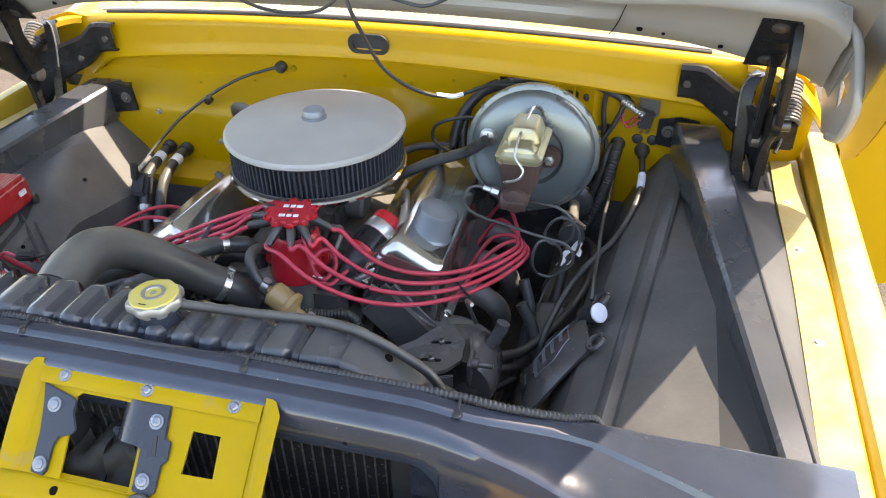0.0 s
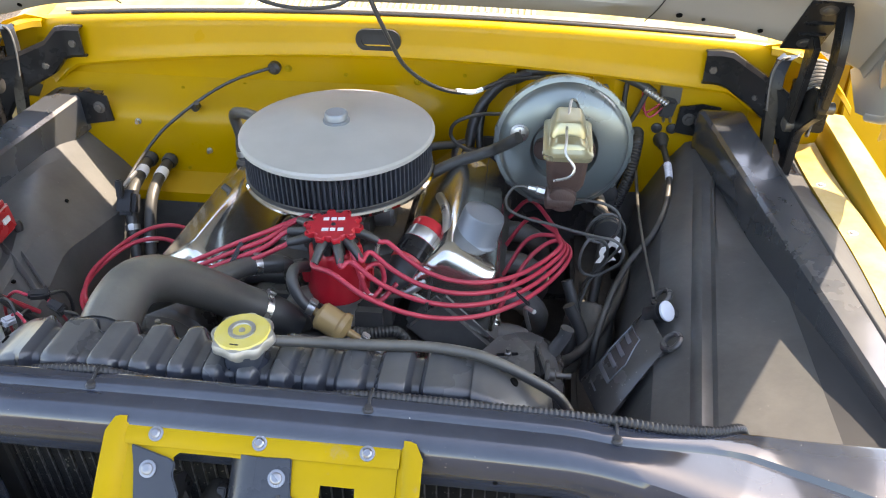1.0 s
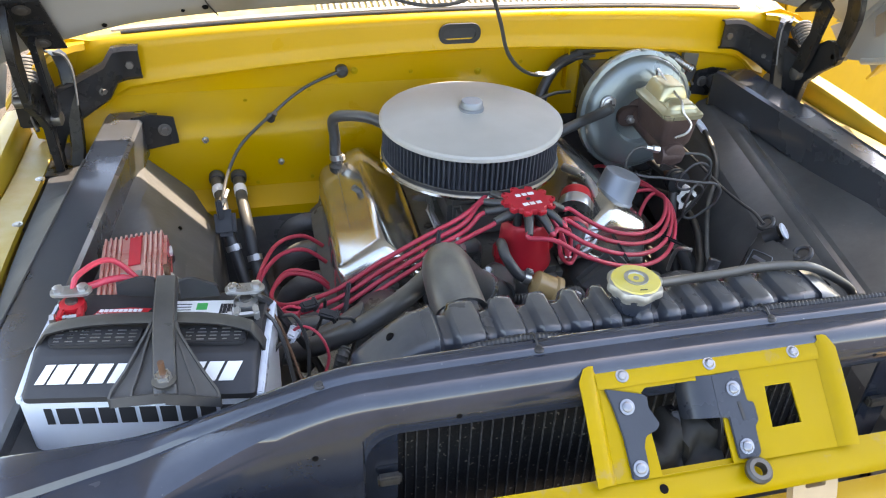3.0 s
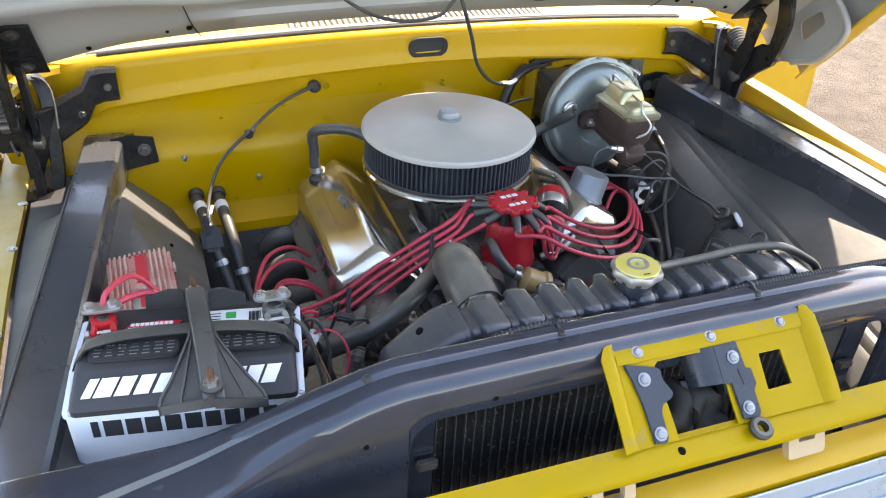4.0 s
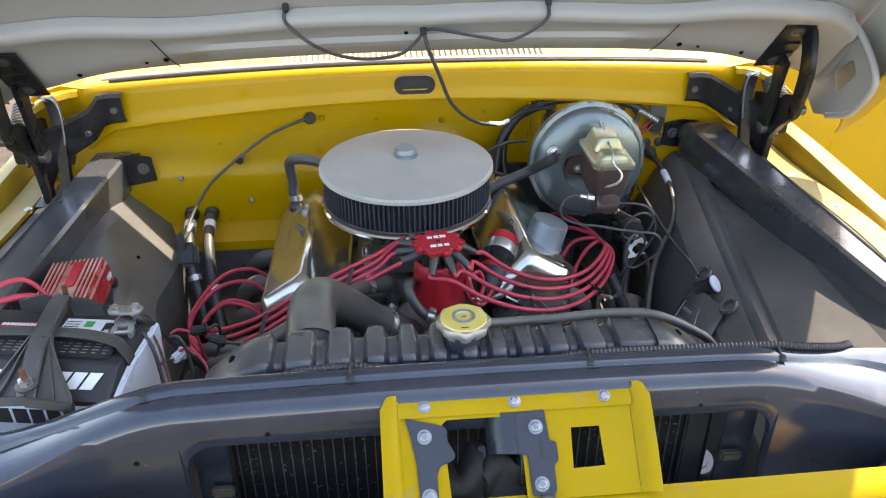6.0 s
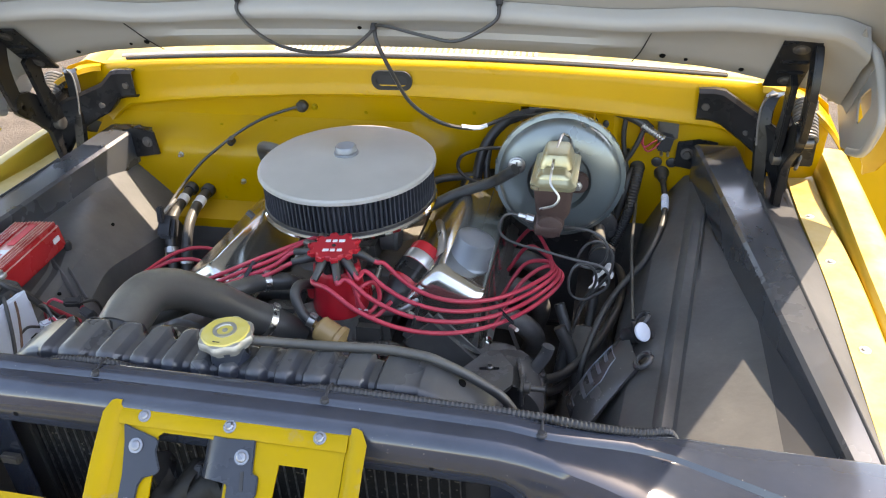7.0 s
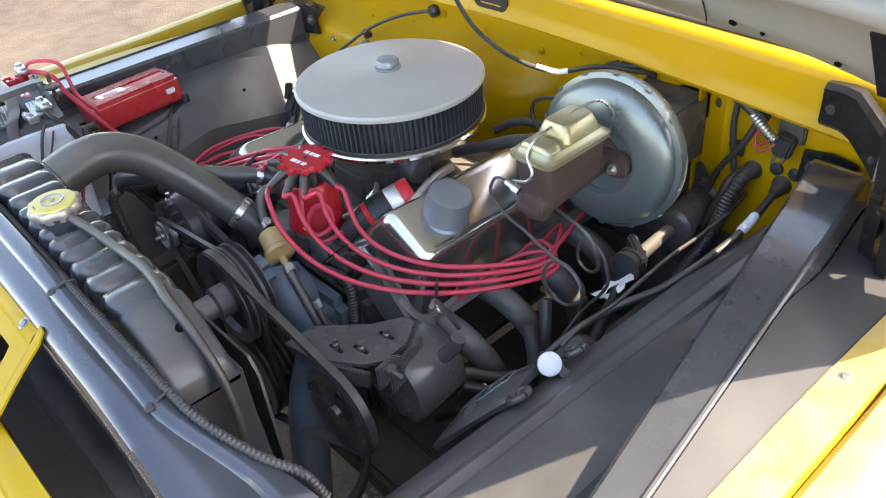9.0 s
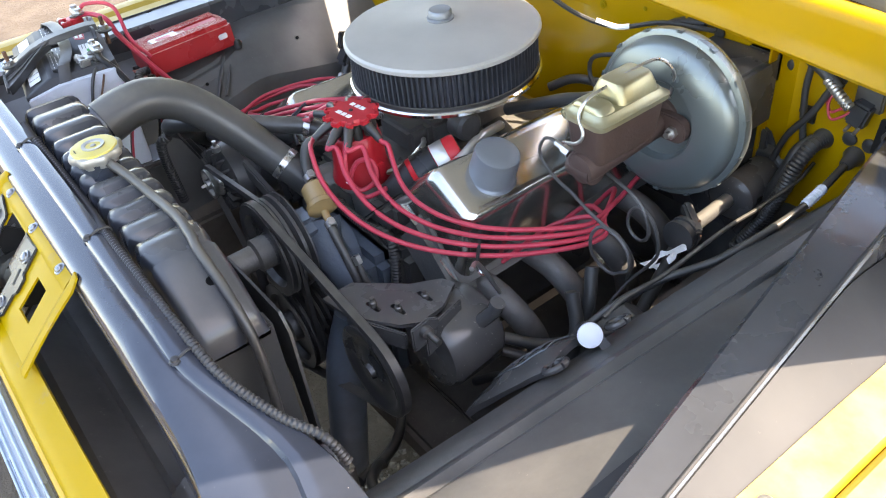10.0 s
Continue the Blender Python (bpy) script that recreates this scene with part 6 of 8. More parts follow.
def make_fuel_filter():
    t = thing("fuel_filter", "amber plastic inline fuel filter with clamped hoses", "fuel filter")
    a, b = Vector((-0.012, 0.408, 0.935)), Vector((0.052, 0.392, 0.905))
    m = along(a, b)
    L = (b - a).length
    part("canister", bm_lathe([(0.006, -0.010), (0.007, 0.0), (0.020, 0.004), (0.0235, 0.008), (0.0235, L * 0.55), (0.027, L * 0.6), (0.027, L * 0.72), (0.022, L * 0.75), (0.007, L * 0.82), (0.006, L + 0.012)], 28, m), TAN, t)
    part("inlet_hose", bm_tube([a + Vector((-0.006, 0.002, 0.003)), (-0.038, 0.415, 0.952), (-0.055, 0.43, 0.978), (-0.055, 0.455, 0.985), (-0.045, 0.49, 0.965)], 0.0095, 12), HOSE, t)
    part("outlet_hose", bm_tube([b + Vector((0.008, -0.002, -0.004)), (0.085, 0.385, 0.885), (0.125, 0.385, 0.83), (0.15, 0.39, 0.76)], 0.008, 12), HOSE, t)
    clamp(a + Vector((-0.010, 0.003, 0.006)), a + Vector((-0.03, 0.005, 0.016)), 0.0105, t)
    clamp(b + Vector((0.012, -0.002, -0.007)), b + Vector((0.035, -0.005, -0.02)), 0.009, t)


make_fuel_filter()


def pulley(name, label, at, r, parent, grooves=1, w=0.016, mat=None, lean=0):
    """A V-belt pulley that faces the front."""
    prof = []
    for k in range(grooves):
        z = k * w
        prof += [(r, z), (r, z + w * 0.2), (r * 0.86, z + w * 0.5), (r, z + w * 0.8)]
    prof += [(r, grooves * w), (r * 0.80, grooves * w), (r * 0.75, grooves * w - 0.012), (r * 0.35, grooves * w - 0.012), (r * 0.32, grooves * w + 0.004), (r * 0.12, grooves * w + 0.005), (r * 0.10, grooves * w + 0.014), (0.001, grooves * w + 0.014)]
    return part(name, bm_lathe(prof, 40, pose(*at, 90, 0, lean)), mat or ENGINE_BLACK, parent, label)


def make_front_drive():
    t = thing("fan_drive", "black water pump pulleys with a fan hub behind the radiator", "pulley")
    pulley("pump_pulley", "", (-0.014, 0.350, 0.850), 0.088, t, 4, 0.014, DRIVE_BLACK)
    pulley("crank_pulley", "", (-0.024, 0.365, 0.655), 0.090, t, 5, 0.013, DRIVE_BLACK)
    part("fan_hub", bm_lathe([(0.030, 0), (0.030, 0.03), (0.022, 0.034), (0.022, 0.075)], 24, pose(-0.014, 0.305, 0.850, 90, 0, 0)), CAST_GREY, t)
    return t


make_front_drive()


def belt(name, centres, w=0.012, th=0.009, label="worn black rubber V-belt with frayed edges"):
    """A V-belt round circles (x, z, r) that lie in one plane y, in anticlockwise order."""
    y = centres[0][3]
    hull = []
    for cx, cz, r, _ in centres:
        hull += [(cx + r * math.cos(2 * math.pi * k / 48), cz + r * math.sin(2 * math.pi * k / 48)) for k in range(48)]
    hull = sorted(set(hull))

    def half(points):
        out = []
        for p in points:
            while len(out) >= 2 and (out[-1][0] - out[-2][0]) * (p[1] - out[-2][1]) - (out[-1][1] - out[-2][1]) * (p[0] - out[-2][0]) <= 0:
                out.pop()
            out.append(p)
        return out[:-1]
    loop = half(hull) + half(hull[::-1])
    rings = []
    n = len(loop)
    for i in range(n + 1):
        p, q, o = loop[i % n], loop[(i + 1) % n], loop[i - 1]
        d = Vector((q[0] - o[0], q[1] - o[1])).normalized()
        nx, nz = d.y, -d.x
        rings.append([(p[0] + nx * e, y + s, p[1] + nz * e) for e, s in ((0, w / 2), (th, w * 0.35), (th, -w * 0.35), (0, -w / 2))])
    return tagged(part(name, bm_loft(rings, True, False), RUBBER), label, "belt", "drive belts")


def make_alternator():
    t = thing("alternator", "black finned alternator with a small chrome pulley", "alternator")
    m = pose(-0.262, 0.335, 0.865, 90, 0, 0)
    part("case", bm_lathe([(0.02, -0.125), (0.055, -0.12), (0.066, -0.10), (0.068, -0.055), (0.064, -0.05), (0.064, -0.04), (0.068, -0.035), (0.066, -0.008), (0.052, 0.004), (0.020, 0.006)], 40, m), DRIVE_BLACK, t)
    for k in range(18):
        a = 2 * math.pi * k / 18
        part("fin", bm_box((0.026, 0.005, 0.016), (0, 0, 0), 0.001), GREY_PLASTIC, t).matrix_local = m @ Matrix.Rotation(a, 4, "Z") @ Matrix.Translation((0.050, 0, 0.004))
    pulley("alternator_pulley", "bright worn pulley", (-0.262, 0.325, 0.865), 0.030, t, 1, 0.02, STEEL)
    part("rear_bolt", bm_lathe([(0.008, 0), (0.008, 0.01), (0.004, 0.012), (0.004, 0.022)], 12, pose(-0.245, 0.335, 0.934)), STEEL, t)
    part("bracket", bm_box((0.16, 0.012, 0.03), (-0.16, 0.37, 0.885), 0.003, rot=(0, 12, 0)), DRIVE_BLACK, t)
    part("bracket_pillar", bm_box((0.04, 0.08, 0.08), (-0.17, 0.45, 0.85), 0.012), DRIVE_BLACK, t)
    return t


make_alternator()


def make_power_steering():
    t = thing("power_steering_pump", "dusty black power steering pump with a slotted bracket", "pump")
    cx, cz = 0.302, 0.800
    dish = [(0.030, 0.0), (0.074, 0.0), (0.078, 0.002), (0.078, 0.018), (0.074, 0.020), (0.066, 0.019), (0.060, 0.014), (0.034, 0.013), (0.028, 0.016), (0.014, 0.017), (0.012, 0.024), (0.001, 0.024)]
    part("pump_pulley", bm_lathe(dish, 44, pose(cx, 0.312, cz, 90, 0, 0)), DRIVE_BLACK, t, "dished black pulley")
    part("reservoir", bm_lathe([(0.03, -0.15), (0.060, -0.148), (0.070, -0.135), (0.072, -0.055), (0.066, -0.045), (0.03, -0.04)], 36, pose(cx + 0.020, 0.345, cz - 0.005, 90, 0, 0)), BLACK_PAINT, t)
    # bracket plate with slots over the pump
    m = pose(0.275, 0.385, 0.866, 0, -8, 0)
    outer = [(-0.105, -0.085), (-0.03, -0.080), (0.05, -0.040), (0.068, -0.016), (0.064, 0.03), (0.030, 0.078), (0.005, 0.072), (-0.025, 0.03), (-0.105, -0.030)]
    slots = [round_rect(0.036, 0.008, 0.0038, 4, cx0, cy0) for cx0, cy0 in ((-0.020, -0.042), (0.016, -0.020), (0.022, 0.026))]
    part("bracket_plate", bm_frame(outer, slots, 0.006, m), BLACK_PAINT, t, "dusty slotted steel bracket")
    part("bracket_lip", bm_box((0.006, 0.085, 0.05), (0.352, 0.402, 0.856), 0.002, rot=(0, 0, 14)), BLACK_PAINT, t)
    part("bracket_front", bm_box((0.10, 0.006, 0.034), (0.288, 0.324, 0.852), 0.002, rot=(0, 4, 28)), BLACK_PAINT, t)
    for x, y in ((0.255, 0.343), (0.291, 0.365), (0.297, 0.411)):
        part("stud", bm_lathe([(0.006, 0.0), (0.006, 0.008), (0.004, 0.010), (0.004, 0.016)], 10, pose(x, y, 0.872)), DARK_STEEL, t)
    part("bolt_ear", bm_prism([(-0.024, -0.030), (0.020, -0.024), (0.024, 0.010), (0.006, 0.020), (-0.024, 0.014)], 0.006, Matrix(((0, 0, 1, 0.357), (1, 0, 0, 0.364), (0, 1, 0, 0.882), (0, 0, 0, 1))), 0.002), BLACK_PAINT, t)
    part("adjuster_bolt", bm_lathe([(0.010, 0), (0.010, 0.010), (0.005, 0.012), (0.005, 0.035)], 12, pose(0.362, 0.362, 0.884, 0, 90, 0)), DARK_STEEL, t)
    part("filler_neck", bm_tube([(0.36, 0.455, 0.83), (0.385, 0.47, 0.865), (0.392, 0.475, 0.885)], 0.012, 14), BLACK_PAINT, t)
    part("return_hose", bm_tube([(0.375, 0.49, 0.79), (0.42, 0.55, 0.765), (0.475, 0.64, 0.775), (0.515, 0.76, 0.790), (0.515, 0.88, 0.785), (0.49, 0.96, 0.76)], 0.0095, 12), RUBBER, t)
    part("pressure_line", bm_tube([(0.36, 0.48, 0.76), (0.42, 0.56, 0.73), (0.44, 0.75, 0.70), (0.43, 0.95, 0.68)], 0.008, 10), DARK_STEEL, t)
    return t


make_power_steering()
belt("drive_belt", [(-0.014, 0.850, 0.086, 0.303), (0.302, 0.800, 0.078, 0.303), (-0.024, 0.655, 0.088, 0.303)], 0.018, 0.005)
belt("drive_belt", [(-0.262, 0.865, 0.026, 0.318), (-0.014, 0.850, 0.076, 0.318), (-0.024, 0.655, 0.078, 0.318)])


# ---- brakes ----
def make_booster():
    t = thing("brake_booster", "round zinc-plated brake booster with a crimped rim", "brake booster")
    axis = Vector((0.059, -0.993, 0.096)).normalized()
    c = Vector((0.372, 0.865, 1.029))
    m = along(c, c + axis) @ Matrix.Diagonal((0.925, 0.925, 1, 1))
    prof = [(0.05, -0.085), (0.085, -0.078), (0.112, -0.055), (0.130, -0.024), (0.1425, -0.013), (0.1455, -0.010), (0.1465, 0.0), (0.1455, 0.008), (0.139, 0.010), (0.136, 0.0105), (0.1345, 0.016), (0.130, 0.024), (0.122, 0.029), (0.100, 0.034), (0.074, 0.039), (0.070, 0.0385), (0.067, 0.034), (0.064, 0.026), (0.03, 0.026), (0.001, 0.026)]
    part("shell", bm_lathe(prof, 96, m), ZINC_BLUE, t, "blue-silver zinc shell", angle=50)
    for k in range(14):
        a = 2 * math.pi * k / 14
        part("crimp_tab", bm_box((0.012, 0.005, 0.012), (0, 0, 0), 0.0015), ZINC_BLUE, t).matrix_local = m @ Matrix.Rotation(a, 4, "Z") @ Matrix.Translation((0, 0.1455, 0.006))
    v = m.inverted() @ Vector((0.288, 0.82, 1.066))
    mv = m @ Matrix.Translation((v.x, v.y, 0.036))
    part("check_valve", bm_lathe([(0.019, 0), (0.019, 0.004), (0.016, 0.006), (0.016, 0.010), (0.010, 0.012)], 24, mv), STEEL, t)
    b = bm_box((0.022, 0.004, 0.003), (0, 0, 0.0125))
    b = bm_box((0.004, 0.022, 0.003), (0, 0, 0.0125), bm=b)
    bmesh.ops.transform(b, matrix=mv, verts=b.verts)
    part("valve_cross", b, DARK_STEEL, t)
    for dx in (-0.034, 0.036):
        p = Vector((0.376 + dx, 0.822, 1.029))
        part("stud", bm_lathe([(0.010, 0), (0.010, 0.008), (0.005, 0.009), (0.005, 0.018)], 6, along(p, p + axis)), STEEL, t)
    part("firewall_bracket", bm_box((0.13, 0.12, 0.12), (0.372, 0.99, 1.020), 0.006), BLACK_PAINT, t)
    return t


make_booster()


def make_master_cylinder():
    t = thing("master_cylinder", "brown cast iron brake master cylinder with a gold lid", "master cylinder")
    y0, y1, cx = 0.662, 0.802, 0.375
    rings = []
    for z, w, e in ((1.030, 0.052, 0.012), (1.044, 0.064, 0.006), (1.087, 0.072, 0.002), (1.098, 0.076, 0.0)):
        rings.append([(cx + x, 0.5 * (y0 + y1) + y, z) for x, y in round_rect(w, y1 - y0 - 2 * e, 0.012, 4)])
    part("reservoir", bm_loft(rings), RUST, t)
    part("bore", bm_lathe([(0.016, 0), (0.024, 0.003), (0.026, 0.02), (0.026, 0.175), (0.036, 0.180), (0.036, 0.190)], 28, along((cx - 0.004, 0.660, 1.018), (cx - 0.004, 0.83, 1.030))), RUST, t)
    part("front_boss", bm_lathe([(0.015, -0.004), (0.021, 0.0), (0.021, 0.045)], 24, along((cx - 0.030, 0.680, 1.014), (cx + 0.02, 0.680, 1.014))), RUST, t)
    part("mounting_ear", bm_prism(round_rect(0.118, 0.044, 0.020), 0.016, pose(cx, 0.838, 1.032, 90, 0, 0), 0.003), RUST, t)
    lid = []
    for z, w, e in ((1.098, 0.084, -0.005), (1.103, 0.086, -0.006), (1.106, 0.086, -0.006), (1.108, 0.076, 0.0), (1.112, 0.072, 0.003), (1.116, 0.066, 0.006)):
        lid.append([(cx + x, 0.5 * (y0 + y1) + y, z) for x, y in round_rect(w, y1 - y0 - 2 * e, 0.014, 5)])
    part("lid", bm_loft(lid), GOLD_ZINC, t, "gold and teal plated lid")
    for yc, ln, h in ((0.686, 0.036, 0.010), (0.750, 0.082, 0.028)):
        dome = []
        for f, z in ((1.0, 1.114), (0.93, 1.115 + h * 0.35), (0.74, 1.115 + h * 0.85), (0.66, 1.115 + h * 0.97), (0.55, 1.115 + h)):
            dome.append([(cx + x, yc + y, z) for x, y in round_rect(0.064 * f, ln * (0.4 + 0.6 * f), 0.012 * f, 5)])
        part("lid_dome", bm_loft(dome), GOLD_ZINC, t)
    pts = [(cx + 0.012, 0.838, 1.072), (cx + 0.020, 0.835, 1.117), (cx + 0.006, 0.815, 1.143), (cx, 0.77, 1.143), (cx - 0.004, 0.71, 1.134), (cx - 0.004, 0.68, 1.130), (cx - 0.004, 0.661, 1.112), (cx + 0.012, 0.653, 1.090), (cx + 0.004, 0.649, 1.074), (cx - 0.022, 0.647, 1.066)]
    part("bail_wire", bm_tube(pts, 0.0026, 8), STEEL, t, "bright bent bail wire")
    for x, y in ((cx - 0.047, 0.674),):
        part("line_fitting", bm_lathe([(0.008, 0), (0.008, 0.014), (0.005, 0.016), (0.005, 0.03)], 6, along((x + 0.012, y, 1.028), (x - 0.02, y, 1.036))), STEEL, t)
    return t


make_master_cylinder()


def brake_line(pts):
    t = thing("brake_line", "thin bent dark steel brake line", "brake line", "brake lines")
    part("pipe", bm_tube(pts, 0.0028, 8), LINE, t)


brake_line([(0.312, 0.674, 1.034), (0.300, 0.674, 1.037), (0.284, 0.675, 1.030), (0.273, 0.675, 1.006), (0.282, 0.676, 0.983), (0.317, 0.671, 0.970), (0.353, 0.665, 0.967), (0.398, 0.655, 0.961), (0.438, 0.648, 0.957), (0.470, 0.644, 0.953), (0.487, 0.645, 0.933), (0.485, 0.652, 0.901), (0.466, 0.657, 0.879), (0.446, 0.660, 0.863), (0.423, 0.658, 0.868), (0.413, 0.650, 0.892), (0.414, 0.645, 0.924), (0.425, 0.650, 0.947), (0.445, 0.660, 0.944), (0.462, 0.670, 0.920), (0.460, 0.690, 0.875), (0.430, 0.715, 0.80), (0.425, 0.74, 0.72)])
brake_line([(0.370, 0.735, 1.000), (0.378, 0.715, 0.994), (0.411, 0.700, 1.000), (0.447, 0.690, 1.001), (0.471, 0.688, 0.988), (0.481, 0.690, 0.965), (0.477, 0.700, 0.930), (0.456, 0.710, 0.905), (0.434, 0.715, 0.905), (0.425, 0.715, 0.919), (0.432, 0.710, 0.946), (0.448, 0.705, 0.967), (0.467, 0.700, 0.973), (0.485, 0.700, 0.959), (0.493, 0.702, 0.934), (0.490, 0.710, 0.898), (0.470, 0.715, 0.860), (0.446, 0.710, 0.824), (0.434, 0.700, 0.799), (0.423, 0.680, 0.765), (0.42, 0.67, 0.72)])
hose_thing("vacuum_hose", "thick black vacuum hose from booster to engine", [(0.287, 0.805, 1.066), (0.270, 0.815, 1.050), (0.245, 0.845, 1.020), (0.205, 0.848, 1.000), (0.16, 0.84, 0.985), (0.11, 0.82, 0.965), (0.05, 0.80, 0.94)], 0.0115, HOSE)


def make_steering():
    t = thing("steering_box", "dark greasy steering box and column below the booster", "steering gear")
    top, low = Vector((0.450, 1.045, 0.868)), Vector((0.470, 0.800, 0.880))
    part("column_seal", bm_lathe([(0.056, -0.004), (0.054, 0.006), (0.044, 0.016), (0.040, 0.018)], 32, along(top, low)), RUBBER, t, "black rubber column seal")
    # plain black sheet over the firewall behind the column
    part("column_plate", bm_box((0.250, 0.006, 0.230), (0.322, 1.036, 0.835), 0.002), BLACK_PAINT, t, "black plate under the booster")
    part("column_jacket", bm_lathe([(0.036, 0.0), (0.036, 0.100), (0.041, 0.102), (0.041, 0.116), (0.034, 0.122), (0.022, 0.124)], 32, along(top, low)), BLACK_PAINT, t, "black painted steering column jacket")
    part("shaft", bm_tube([top, top.lerp(low, 0.6), low], 0.012, 14), ENGINE_BLACK, t)
    part("coupling", bm_lathe([(0.012, -0.004), (0.027, -0.002), (0.027, 0.005), (0.024, 0.006), (0.024, 0.013), (0.027, 0.014), (0.027, 0.021), (0.012, 0.024)], 28, along(low, low + (low - top))), RUBBER, t, "rubber rag joint on the steering shaft")
    side = along(low, top)
    for k in (0, 1, 2, 3):
        dx, dy = 0.018 * math.cos(math.pi * (k / 2 + 0.2)), 0.018 * math.sin(math.pi * (k / 2 + 0.2))
        part("bolt", bm_lathe([(0.008, 0.0), (0.008, 0.009), (0.004, 0.010), (0.004, 0.017)], 6, side @ pose(dx, dy, 0.004)), RUSTY, t, "rusty bolt")
    part("clamp_yoke", bm_box((0.060, 0.016, 0.022), (0.470, 0.814, 0.896), 0.004, rot=(0, 18, -30)), DARK_STEEL, t, "dull clamp yoke")
    part("input_shaft", bm_tube([low, low + Vector((-0.018, -0.075, -0.145))], 0.011, 12), DARK_STEEL, t)
    box = [(0.020, 0.0), (0.030, 0.006), (0.046, 0.018), (0.050, 0.040), (0.050, 0.120), (0.044, 0.140), (0.030, 0.150), (0.012, 0.152)]
    part("housing", bm_lathe(box, 28, along((0.452, 0.73, 0.735), (0.432, 0.57, 0.665))), ENGINE_BLACK, t)
    # unseen oil pan and axle, added to darken the underside
    part("oil_pan", bm_box((0.30, 0.55, 0.20), (-0.04, 0.75, 0.42), 0.03), ENGINE_BLACK, t)
    part("axle_beam", bm_box((1.2, 0.12, 0.10), (0, 0.52, 0.36), 0.02), ENGINE_BLACK, t)
    part("frame_rail", bm_box((0.09, 2.0, 0.15), (0.46, 0.60, 0.62), 0.01), GRIME, t)
    t2 = thing("frame_rail", "dusty black chassis frame rail", "frame")
    part("rail", bm_box((0.09, 2.0, 0.15), (-0.46, 0.60, 0.62), 0.01), GRIME, t2)
    part("cross_member", bm_box((0.84, 0.10, 0.06), (0, 0.42, 0.50), 0.01), GRIME, t2)
    # unseen plate added to cover bright ground below the engine
    part("underbody_screen", bm_box((0.46, 0.56, 0.012), (0.37, 0.76, 0.50), 0.004), GRIME, t2, "dark plate added to cover the ground below")


make_steering()


def make_fuel_line():
    t = thing("fuel_line", "thin bent steel fuel line along the block", "fuel line")
    part("pipe", bm_tube([(0.12, 0.395, 0.86), (0.15, 0.40, 0.80), (0.19, 0.44, 0.72), (0.22, 0.50, 0.66), (0.24, 0.60, 0.62)], 0.005, 8), LINE, t)
    part("fitting", bm_lathe([(0.008, 0), (0.008, 0.014), (0.006, 0.016)], 6, along((0.12, 0.395, 0.86), (0.15, 0.40, 0.80))), STEEL, t)
    for pts, lab in (([(0.16, 0.40, 0.60), (0.24, 0.36, 0.58), (0.30, 0.30, 0.60), (0.33, 0.22, 0.62)], "black rubber hose low behind the radiator"),
                     ([(0.30, 0.28, 0.58), (0.34, 0.25, 0.64), (0.38, 0.22, 0.66), (0.40, 0.26, 0.60), (0.36, 0.30, 0.56)], "looped black hose above the frame rail"),
                     ([(0.40, 0.58, 0.66), (0.33, 0.52, 0.64), (0.28, 0.50, 0.60)], "black hose below the pump")):
        h = thing("chassis_hose", lab, "hose")
        part("tube", bm_tube(pts, 0.009, 10), RUBBER, h)


make_fuel_line()


def make_sun_patch():
    # a crumpled pale sheet stands in for a sun patch on the steering gear
    t = thing("sun_patch", "crumpled white sheet in place of a sun patch on the steering gear", "sticker")
    rnd = random.Random(12)
    c = Vector((0.476, 0.742, 0.858))
    rows = []
    for i in range(15):
        a = math.pi * 1.75 * i / 14 - 0.3
        r0 = 0.012 + 0.004 * rnd.random()
        r1 = 0.021 + 0.010 * rnd.random() + (0.013 if i in (3, 4, 10) else 0.0)
        row = []
        for k in range(4):
            r = lerp(r0, r1, k / 3)
            row.append(c + Vector((r * math.cos(a) * 0.75, r * math.sin(a), 0.010 * math.cos(a) + 0.006 * rnd.random() + 0.25 * r * math.sin(a))))
        rows.append(row)
    part("sheet", bm_sheet(rows, 0.0008), WHITE, t)


make_sun_patch()


